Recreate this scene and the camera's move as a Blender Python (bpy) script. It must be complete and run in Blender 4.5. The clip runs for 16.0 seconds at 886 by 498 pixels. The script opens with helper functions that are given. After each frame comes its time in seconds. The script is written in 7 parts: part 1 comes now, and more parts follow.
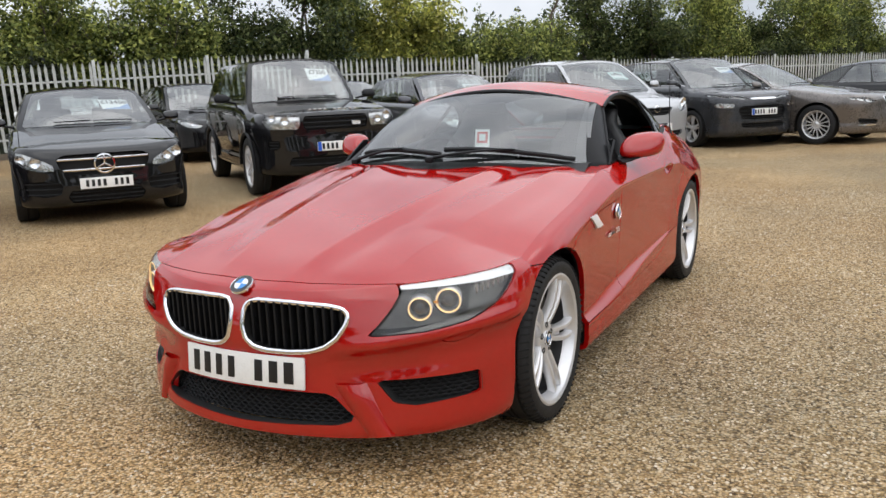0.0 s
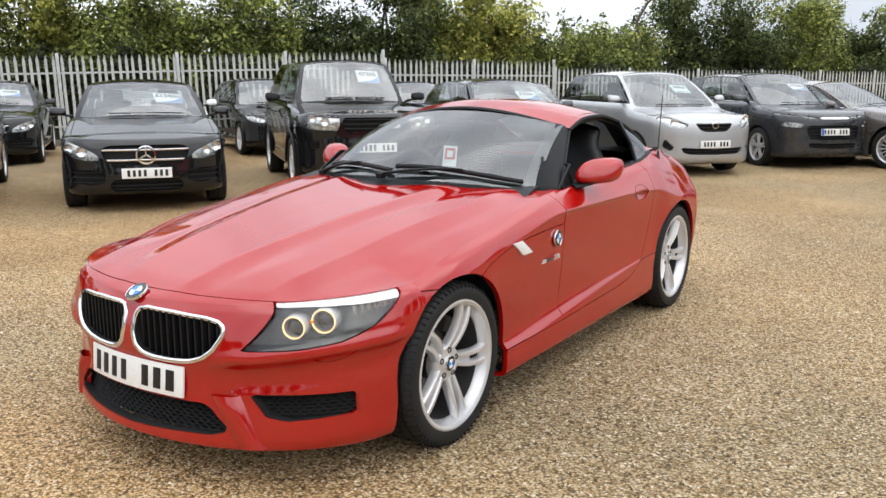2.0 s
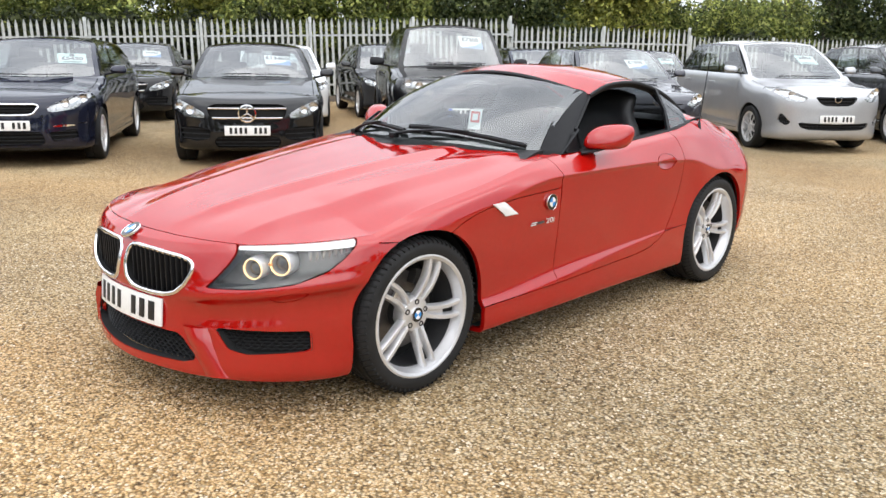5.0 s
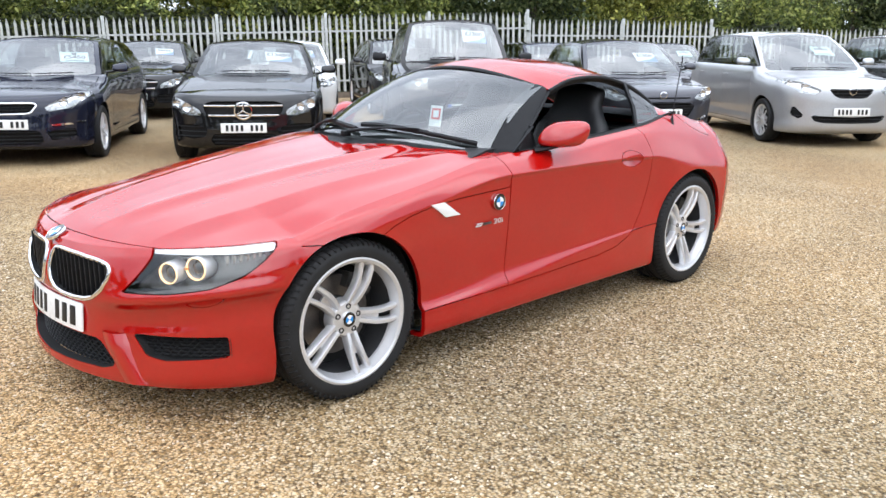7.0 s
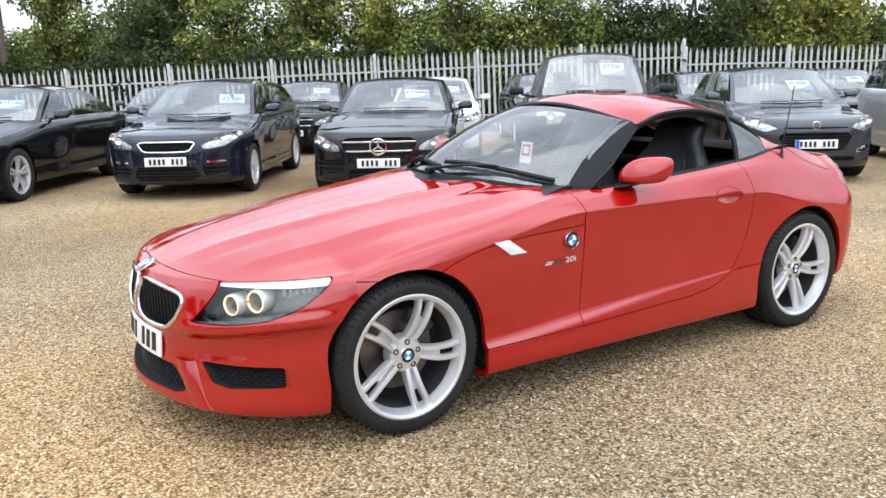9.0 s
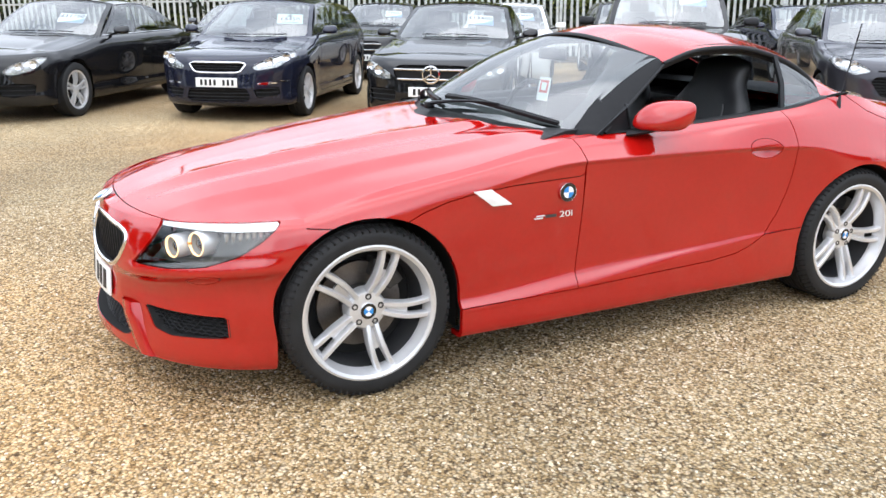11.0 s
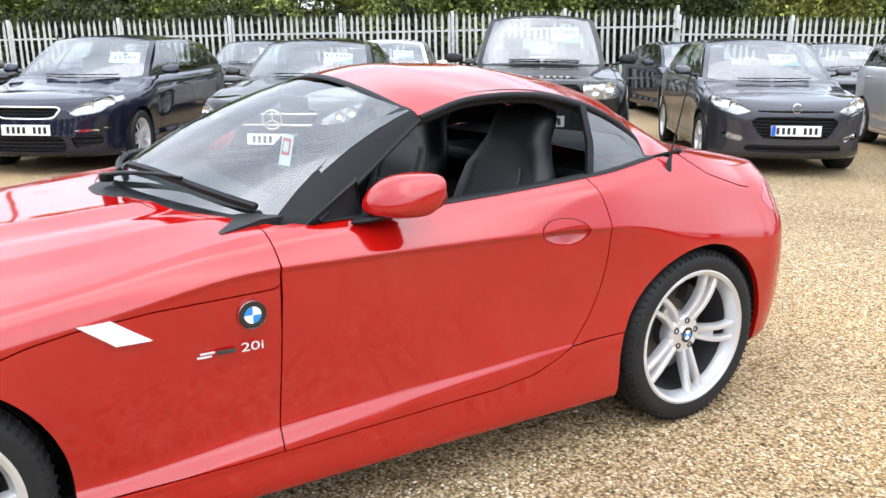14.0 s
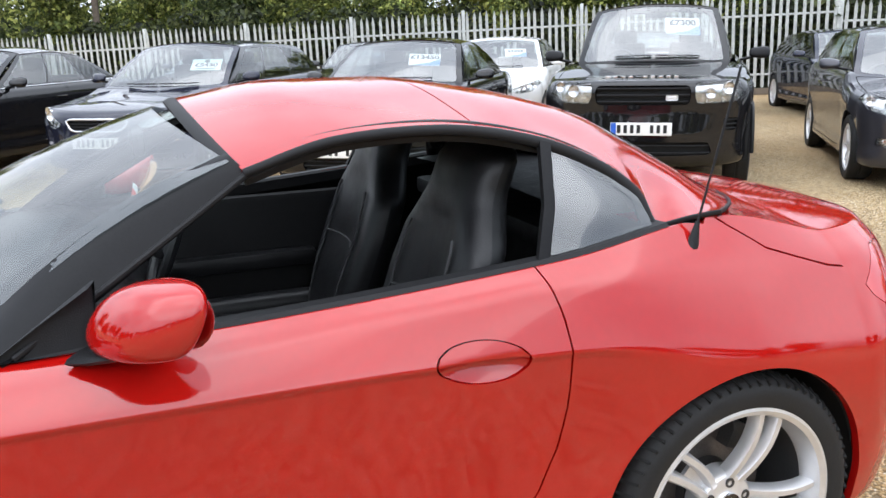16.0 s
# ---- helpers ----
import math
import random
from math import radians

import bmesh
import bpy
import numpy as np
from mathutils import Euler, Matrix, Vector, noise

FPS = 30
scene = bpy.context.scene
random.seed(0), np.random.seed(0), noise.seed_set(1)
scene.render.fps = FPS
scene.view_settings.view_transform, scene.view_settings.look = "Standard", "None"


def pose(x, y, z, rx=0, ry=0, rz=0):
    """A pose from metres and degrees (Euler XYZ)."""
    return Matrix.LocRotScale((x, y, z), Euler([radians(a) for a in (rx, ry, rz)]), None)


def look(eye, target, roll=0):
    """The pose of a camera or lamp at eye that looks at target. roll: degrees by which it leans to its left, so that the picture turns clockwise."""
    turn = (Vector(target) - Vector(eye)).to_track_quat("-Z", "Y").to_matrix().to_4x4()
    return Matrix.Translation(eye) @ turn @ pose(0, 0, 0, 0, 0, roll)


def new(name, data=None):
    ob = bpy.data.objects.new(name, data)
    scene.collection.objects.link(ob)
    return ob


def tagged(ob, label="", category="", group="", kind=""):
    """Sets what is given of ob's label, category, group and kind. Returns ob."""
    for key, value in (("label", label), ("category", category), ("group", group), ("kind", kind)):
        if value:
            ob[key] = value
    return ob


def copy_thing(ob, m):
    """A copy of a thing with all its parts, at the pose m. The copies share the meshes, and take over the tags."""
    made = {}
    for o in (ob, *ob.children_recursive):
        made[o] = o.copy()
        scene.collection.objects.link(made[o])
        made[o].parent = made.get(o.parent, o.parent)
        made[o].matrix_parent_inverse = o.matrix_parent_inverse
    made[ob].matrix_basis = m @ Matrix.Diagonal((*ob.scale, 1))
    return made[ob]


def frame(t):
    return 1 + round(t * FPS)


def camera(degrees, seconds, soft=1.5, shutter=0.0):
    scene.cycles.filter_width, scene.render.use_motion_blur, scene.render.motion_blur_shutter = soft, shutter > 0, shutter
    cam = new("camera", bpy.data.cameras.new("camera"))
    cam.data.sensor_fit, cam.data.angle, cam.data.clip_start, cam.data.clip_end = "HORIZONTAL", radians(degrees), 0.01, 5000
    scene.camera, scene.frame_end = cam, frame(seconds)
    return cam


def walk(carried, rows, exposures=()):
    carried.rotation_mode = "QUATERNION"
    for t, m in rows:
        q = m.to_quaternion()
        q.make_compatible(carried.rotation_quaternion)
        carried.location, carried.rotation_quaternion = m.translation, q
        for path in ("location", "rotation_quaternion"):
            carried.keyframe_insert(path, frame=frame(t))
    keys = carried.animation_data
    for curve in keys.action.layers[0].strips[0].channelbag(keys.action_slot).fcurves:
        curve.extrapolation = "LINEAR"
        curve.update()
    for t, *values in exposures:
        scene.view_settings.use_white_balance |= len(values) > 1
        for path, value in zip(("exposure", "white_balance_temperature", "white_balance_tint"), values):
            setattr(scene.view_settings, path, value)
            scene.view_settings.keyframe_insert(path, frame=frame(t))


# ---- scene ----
cam = camera(56.5, 16.0)
PATH = [
    (0, (1.908, -2.932, 1.328), (0.998, -1.196, 0.931), -2.2),
    (0.5, (2.018, -2.803, 1.337), (1.105, -1.066, 0.952), -1.0),
    (1, (2.151, -2.694, 1.378), (1.227, -0.945, 1.08), -0.1),
    (1.5, (2.375, -2.636, 1.4), (1.365, -0.937, 1.099), 0.6),
    (2, (2.515, -2.569, 1.402), (1.421, -0.942, 1.008), 0.1),
    (2.5, (2.578, -2.41, 1.407), (1.468, -0.796, 1.004), 1.1),
    (3, (2.684, -2.297, 1.409), (1.445, -0.775, 1.024), 1.4),
    (3.5, (2.856, -2.204, 1.416), (1.501, -0.776, 1.061), 3.4),
    (4, (2.958, -2.185, 1.417), (1.609, -0.752, 1.06), 2.7),
    (4.5, (3.076, -2.252, 1.397), (1.728, -0.833, 0.986), 1.5),
    (4.7, (3.1, -2.264, 1.386), (1.757, -0.855, 0.927), 1.0),
    (7, (3.328, -1.889, 1.393), (1.929, -0.544, 0.91), 0.3),
    (7.5, (3.344, -1.791, 1.403), (1.913, -0.48, 0.92), 0.4),
    (8, (3.422, -1.688, 1.407), (1.826, -0.573, 0.952), -0.6),
    (8.5, (3.54, -1.623, 1.41), (1.891, -0.566, 1.003), -0.5),
    (9, (3.578, -1.558, 1.413), (1.922, -0.512, 1.008), -1.3),
    (9.2, (3.567, -1.512, 1.409), (1.909, -0.469, 1.005), -1.3),
    (11.3, (3.47, -0.939, 1.4), (1.747, -0.104, 0.823), 0.5),
    (11.5, (3.466, -0.904, 1.404), (1.744, -0.067, 0.828), 0.6),
    (12, (3.393, -0.763, 1.401), (1.7, 0.152, 0.855), 1.4),
    (12.5, (3.26, -0.588, 1.418), (1.637, 0.478, 0.937), 2.3),
    (13, (3.151, -0.356, 1.407), (1.514, 0.693, 0.938), 1.1),
    (13.5, (3.04, -0.094, 1.406), (1.39, 0.934, 0.933), 0.6),
    (14, (2.854, 0.18, 1.387), (1.201, 1.197, 0.903), 0.3),
    (14.5, (2.695, 0.467, 1.388), (1.033, 1.469, 0.905), -0.3),
    (15, (2.559, 0.761, 1.404), (0.861, 1.695, 0.91), -0.6),
    (15.5, (2.364, 1.02, 1.385), (0.596, 1.813, 0.891), -0.9),
    (16, (2.216, 1.269, 1.399), (0.405, 1.961, 0.911), -1.4),
]
walk(cam, [(t, look(eye, target, roll)) for t, eye, target, roll in PATH],
     [(0, -0.22, 6400, 10), (0.5, -0.16, 6400, 10), (1, -0.13, 6400, 10), (1.5, -0.34, 6400, 10), (2, 0.05, 6400, 10), (2.5, 0.28, 6400, 10),
      (3, 0.26, 6400, 10), (3.5, -0.27, 6400, 10), (4, -0.05, 6400, 10), (4.5, 0.23, 6400, 10), (7, 0.42, 5950, 10), (7.5, 0.46, 5950, 10),
      (8, 0.53, 5950, 10), (8.5, 0.45, 5950, 10), (9, 0.36, 5950, 10), (11.5, 0.62, 6030, 10), (12.5, 0.66, 6030, 10), (14, 0.69, 6030, 10),
      (14.5, 0.70, 6030, 10), (15, 0.68, 6030, 10), (15.5, 0.56, 6030, 10), (16, 0.46, 6030, 10)])

# ---- sky and sun: a bright overcast day ----
world = bpy.data.worlds.new("overcast_sky")
scene.world = world
world.use_nodes = True
wn, wl = world.node_tree.nodes, world.node_tree.links
wn.clear()
sky = wn.new("ShaderNodeTexSky")
sky.sky_type = "NISHITA"
sky.sun_disc = False
sky.sun_elevation, sky.sun_rotation = radians(65), radians(108)
sky.dust_density, sky.ozone_density = 4.0, 1.0
coord = wn.new("ShaderNodeTexCoord")
cloud = wn.new("ShaderNodeTexNoise")
cloud.inputs["Scale"].default_value, cloud.inputs["Detail"].default_value = 2.2, 6
wl.new(coord.outputs["Generated"], cloud.inputs["Vector"])
cloud_ramp = wn.new("ShaderNodeValToRGB")
cloud_ramp.color_ramp.elements[0].position, cloud_ramp.color_ramp.elements[0].color = 0.36, (5.4, 5.8, 6.4, 1)
cloud_ramp.color_ramp.elements[1].position, cloud_ramp.color_ramp.elements[1].color = 0.64, (10.4, 10.6, 11.0, 1)
wl.new(cloud.outputs["Fac"], cloud_ramp.inputs["Fac"])
cover = wn.new("ShaderNodeMix")
cover.data_type = "RGBA"
cover.inputs["Factor"].default_value = 0.9
wl.new(sky.outputs["Color"], cover.inputs["A"])
# an overcast sky is about three times brighter overhead than at the horizon
updown = wn.new("ShaderNodeSeparateXYZ")
wl.new(coord.outputs["Generated"], updown.inputs["Vector"])
lift = wn.new("ShaderNodeMapRange")
lift.inputs["From Min"].default_value, lift.inputs["From Max"].default_value = 0.0, 0.9
lift.inputs["To Min"].default_value, lift.inputs["To Max"].default_value = 1.25, 2.15
wl.new(updown.outputs["Z"], lift.inputs["Value"])
shade = wn.new("ShaderNodeVectorMath")
shade.operation = "SCALE"
wl.new(cloud_ramp.outputs["Color"], shade.inputs[0])
wl.new(lift.outputs["Result"], shade.inputs["Scale"])
wl.new(shade.outputs["Vector"], cover.inputs["B"])
bg = wn.new("ShaderNodeBackground")
bg.inputs["Strength"].default_value = 0.106
wl.new(cover.outputs["Result"], bg.inputs["Color"])
wout = wn.new("ShaderNodeOutputWorld")
wl.new(bg.outputs["Background"], wout.inputs["Surface"])
sun = new("sun", bpy.data.lights.new("sun", "SUN"))
sun.data.energy, sun.data.angle, sun.data.color = 1.15, radians(95), (1.0, 0.96, 0.9)
sun.matrix_world = look((9, -3, 20), (0, 0, 0))

# ---- helpers of this scene ----
def mat_new(name, color, rough=0.5, metal=0.0, coat=0.0, spec=0.5, trans=0.0, ior=1.45, alpha=1.0):
    m = bpy.data.materials.new(name)
    m.use_nodes = True
    b = m.node_tree.nodes["Principled BSDF"]
    b.inputs["Base Color"].default_value = (*color, 1)
    b.inputs["Roughness"].default_value = rough
    b.inputs["Metallic"].default_value = metal
    b.inputs["Coat Weight"].default_value = coat
    b.inputs["Coat Roughness"].default_value = 0.03
    b.inputs["Specular IOR Level"].default_value = spec
    b.inputs["Transmission Weight"].default_value = trans
    b.inputs["IOR"].default_value = ior
    return m


def vary(m, scale=8.0, amount=0.25, rough_amount=0.15, bump=0.0, bump_scale=120.0, coords="Object"):
    """Two scales of noise on colour and roughness, and a fine bump."""
    nt = m.node_tree
    n, l = nt.nodes, nt.links
    b = n["Principled BSDF"]
    base = list(b.inputs["Base Color"].default_value)
    tc = n.new("ShaderNodeTexCoord")
    big = n.new("ShaderNodeTexNoise")
    big.inputs["Scale"].default_value, big.inputs["Detail"].default_value = scale, 5
    fine = n.new("ShaderNodeTexNoise")
    fine.inputs["Scale"].default_value, fine.inputs["Detail"].default_value = scale * 9, 3
    for t in (big, fine):
        l.new(tc.outputs[coords], t.inputs["Vector"])
    add = n.new("ShaderNodeMath")
    add.operation = "ADD"
    l.new(big.outputs["Fac"], add.inputs[0])
    l.new(fine.outputs["Fac"], add.inputs[1])
    rng = n.new("ShaderNodeMapRange")
    rng.inputs["From Min"].default_value, rng.inputs["From Max"].default_value = 0.7, 1.3
    rng.inputs["To Min"].default_value, rng.inputs["To Max"].default_value = 1 - amount, 1 + amount
    l.new(add.outputs[0], rng.inputs["Value"])
    mul = n.new("ShaderNodeVectorMath")
    mul.operation = "SCALE"
    mul.inputs[0].default_value = base[:3]
    l.new(rng.outputs["Result"], mul.inputs["Scale"])
    l.new(mul.outputs["Vector"], b.inputs["Base Color"])
    r0 = b.inputs["Roughness"].default_value
    rr = n.new("ShaderNodeMapRange")
    rr.inputs["From Min"].default_value, rr.inputs["From Max"].default_value = 0.7, 1.3
    rr.inputs["To Min"].default_value = max(0.0, r0 - rough_amount)
    rr.inputs["To Max"].default_value = min(1.0, r0 + rough_amount)
    l.new(add.outputs[0], rr.inputs["Value"])
    l.new(rr.outputs["Result"], b.inputs["Roughness"])
    if bump:
        tex = n.new("ShaderNodeTexNoise")
        tex.inputs["Scale"].default_value, tex.inputs["Detail"].default_value = bump_scale, 3
        l.new(tc.outputs[coords], tex.inputs["Vector"])
        bp = n.new("ShaderNodeBump")
        bp.inputs["Strength"].default_value, bp.inputs["Distance"].default_value = bump, 0.004
        l.new(tex.outputs["Fac"], bp.inputs["Height"])
        l.new(bp.outputs["Normal"], b.inputs["Normal"])
    return m


def paint(name, color, metal=0.0, rough=0.32):
    m = mat_new(name, color, rough, metal, coat=1.0, spec=0.0)
    vary(m, 5.0, 0.05, 0.04)
    return m


RED = paint("red_paint", (0.35, 0.0040, 0.0027), 0.0, 0.38)
RED.node_tree.nodes["Principled BSDF"].inputs["Coat IOR"].default_value = 1.72
RED.node_tree.nodes["Principled BSDF"].inputs["Coat Roughness"].default_value = 0.06
PILLAR = vary(mat_new("satin_black_pillar", (0.008, 0.008, 0.009), 0.36, spec=0.16), 25, 0.2, 0.05)
GILL = vary(mat_new("pale_silver_gill", (0.80, 0.80, 0.80), 0.35, 0.15), 25, 0.05, 0.05)
AMBER = mat_new("amber_plastic", (0.75, 0.32, 0.03), 0.25, coat=0.5)
BLACK_PLASTIC = vary(mat_new("black_plastic", (0.008, 0.008, 0.009), 0.5, spec=0.25), 30, 0.2, 0.1, 0.15, 400)
GLOSS_BLACK = mat_new("gloss_black", (0.012, 0.012, 0.013), 0.12, coat=0.6)
RUBBER = vary(mat_new("tyre_rubber", (0.016, 0.016, 0.0165), 0.62, spec=0.3), 20, 0.35, 0.12, 0.12, 160)
SEAL = mat_new("black_seal", (0.009, 0.009, 0.010), 0.6, spec=0.3)
ALLOY = vary(mat_new("alloy_silver", (0.68, 0.68, 0.69), 0.32, 0.6, coat=0.0), 6, 0.04, 0.03)
LAMP_BOWL = vary(mat_new("lamp_housing", (0.66, 0.66, 0.65), 0.22, 0.85), 20, 0.2, 0.1)
LAMP_MID = vary(mat_new("ribbed_reflector", (0.46, 0.46, 0.45), 0.3, 0.8), 60, 0.25, 0.1)
LAMP_SMOKE = vary(mat_new("smoked_lamp_housing", (0.10, 0.097, 0.09), 0.3, 0.5), 20, 0.2, 0.1)
# shade inside the alloy rim put into the colour of its barrel
SHADED_BARREL = vary(mat_new("shaded_rim_barrel", (0.055, 0.055, 0.057), 0.45, 0.4), 12, 0.15, 0.1)
DARK_METAL = vary(mat_new("dark_metal", (0.060, 0.058, 0.057), 0.45, 0.5), 25, 0.3, 0.15)
STEEL = vary(mat_new("brake_steel", (0.17, 0.155, 0.145), 0.4, 0.9), 25, 0.25, 0.1)
CHROME = mat_new("chrome", (0.82, 0.82, 0.84), 0.07, 1.0)
SATIN = mat_new("satin_silver", (0.74, 0.74, 0.74), 0.35, 0.35)
WHITE_PLATE = vary(mat_new("plate_white", (0.78, 0.78, 0.76), 0.3), 20, 0.04, 0.05)
PLATE_BLUE = mat_new("plate_blue", (0.02, 0.10, 0.5), 0.35)
INK = mat_new("black_ink", (0.01, 0.01, 0.01), 0.5)
BLUE = mat_new("badge_blue", (0.03, 0.22, 0.55), 0.2, coat=0.6)
BADGE_WHITE = mat_new("badge_white", (0.8, 0.8, 0.8), 0.2, coat=0.6)
LEATHER = vary(mat_new("black_leather", (0.011, 0.011, 0.0125), 0.40), 25, 0.25, 0.1, 0.25, 260)
SEAM = mat_new("seat_seam", (0.05, 0.05, 0.052), 0.5)
CABIN = vary(mat_new("cabin_black", (0.007, 0.007, 0.008), 0.6), 25, 0.25, 0.1, 0.2, 300)
UNDER = mat_new("underbody_black", (0.008, 0.008, 0.008), 0.9)
PAPER = mat_new("white_paper", (0.75, 0.76, 0.75), 0.6)
PAPER_BLUE = mat_new("blue_print", (0.12, 0.25, 0.5), 0.6)
TAG_TEAL = mat_new("teal_card", (0.55, 0.72, 0.68), 0.5)
STICKER_RED = mat_new("sticker_red", (0.6, 0.05, 0.03), 0.5)


def glass_mat(name, tint, mix):
    """Thin pane: part mirror by Fresnel, part clear with a tint."""
    m = bpy.data.materials.new(name)
    m.use_nodes = True
    n, l = m.node_tree.nodes, m.node_tree.links
    n.clear()
    out = n.new("ShaderNodeOutputMaterial")
    clear = n.new("ShaderNodeBsdfTransparent")
    clear.inputs["Color"].default_value = (*tint, 1)
    gloss = n.new("ShaderNodeBsdfGlossy")
    gloss.inputs["Roughness"].default_value = 0.01
    graze = n.new("ShaderNodeLayerWeight")
    graze.inputs["Blend"].default_value = 0.5
    power = n.new("ShaderNodeMath")
    power.operation = "POWER"
    power.inputs[1].default_value = 5.0
    l.new(graze.outputs["Facing"], power.inputs[0])
    gain = n.new("ShaderNodeMapRange")
    gain.inputs["To Min"].default_value, gain.inputs["To Max"].default_value = mix, 1.0
    l.new(power.outputs["Value"], gain.inputs["Value"])
    ms = n.new("ShaderNodeMixShader")
    l.new(gain.outputs["Result"], ms.inputs["Fac"])
    l.new(clear.outputs["BSDF"], ms.inputs[1])
    l.new(gloss.outputs["BSDF"], ms.inputs[2])
    l.new(ms.outputs["Shader"], out.inputs["Surface"])
    return m


GLASS = glass_mat("window_glass", (0.78, 0.84, 0.82), 0.18)
# brighter copy of GLASS: extra sky sheen put into the parked cars' windscreens
BRIGHT_SCREEN_GLASS = glass_mat("brightened_windscreen_glass", (0.80, 0.86, 0.85), 0.24)
DARK_GLASS = glass_mat("privacy_glass", (0.28, 0.30, 0.31), 0.10)
LAMP_GLASS = glass_mat("lamp_lens", (0.93, 0.94, 0.94), 0.07)


def emit(name, color, strength):
    m = bpy.data.materials.new(name)
    m.use_nodes = True
    b = m.node_tree.nodes["Principled BSDF"]
    b.inputs["Base Color"].default_value = (*color, 1)
    b.inputs["Emission Color"].default_value = (*color, 1)
    b.inputs["Emission Strength"].default_value = strength
    return m


HALO = emit("halo_ring_lit", (1.0, 0.66, 0.30), 1.3)
TAIL_RED = mat_new("tail_lamp_red", (0.45, 0.01, 0.01), 0.15, coat=1.0)


def pchip(xs, ys):
    """Monotone cubic curve through a few design values."""
    xs, ys = np.asarray(xs, float), np.asarray(ys, float)
    h, d = np.diff(xs), np.diff(ys) / np.diff(xs)
    m = np.zeros(len(xs))
    m[0], m[-1] = d[0], d[-1]
    for i in range(1, len(xs) - 1):
        if d[i - 1] * d[i] > 0:
            w1, w2 = 2 * h[i] + h[i - 1], h[i] + 2 * h[i - 1]
            m[i] = (w1 + w2) / (w1 / d[i - 1] + w2 / d[i])

    def at(q):
        q = np.clip(np.asarray(q, float), xs[0], xs[-1])
        i = np.clip(np.searchsorted(xs, q, side="right") - 1, 0, len(xs) - 2)
        t = (q - xs[i]) / h[i]
        return (ys[i] * (1 + 2 * t) * (1 - t) ** 2 + m[i] * h[i] * t * (1 - t) ** 2
                + ys[i + 1] * t * t * (3 - 2 * t) + m[i + 1] * h[i] * t * t * (t - 1))
    return at


def catmull(P, n):
    """Smooth curve of n points through the rows of P (arrays of points may be stacked behind)."""
    P = np.asarray(P, float)
    k = len(P)
    t = np.linspace(0, k - 1, n)
    i = np.clip(t.astype(int), 0, k - 2)
    f = (t - i).reshape((-1,) + (1,) * (P.ndim - 1))
    T = np.empty_like(P)
    T[1:-1] = (P[2:] - P[:-2]) / 2
    T[0], T[-1] = P[1] - P[0], P[-1] - P[-2]
    # no overshoot where the points stand close together
    step = np.linalg.norm(np.diff(P, axis=0), axis=-1)
    near = np.minimum(np.concatenate([step[:1], step]), np.concatenate([step, step[-1:]]))
    T = T * np.minimum(1.0, 1.15 * near / (np.linalg.norm(T, axis=-1) + 1e-9))[..., None]
    return (P[i] * (1 + 2 * f) * (1 - f) ** 2 + T[i] * f * (1 - f) ** 2 + P[i + 1] * f * f * (3 - 2 * f) + T[i + 1] * f * f * (f - 1))


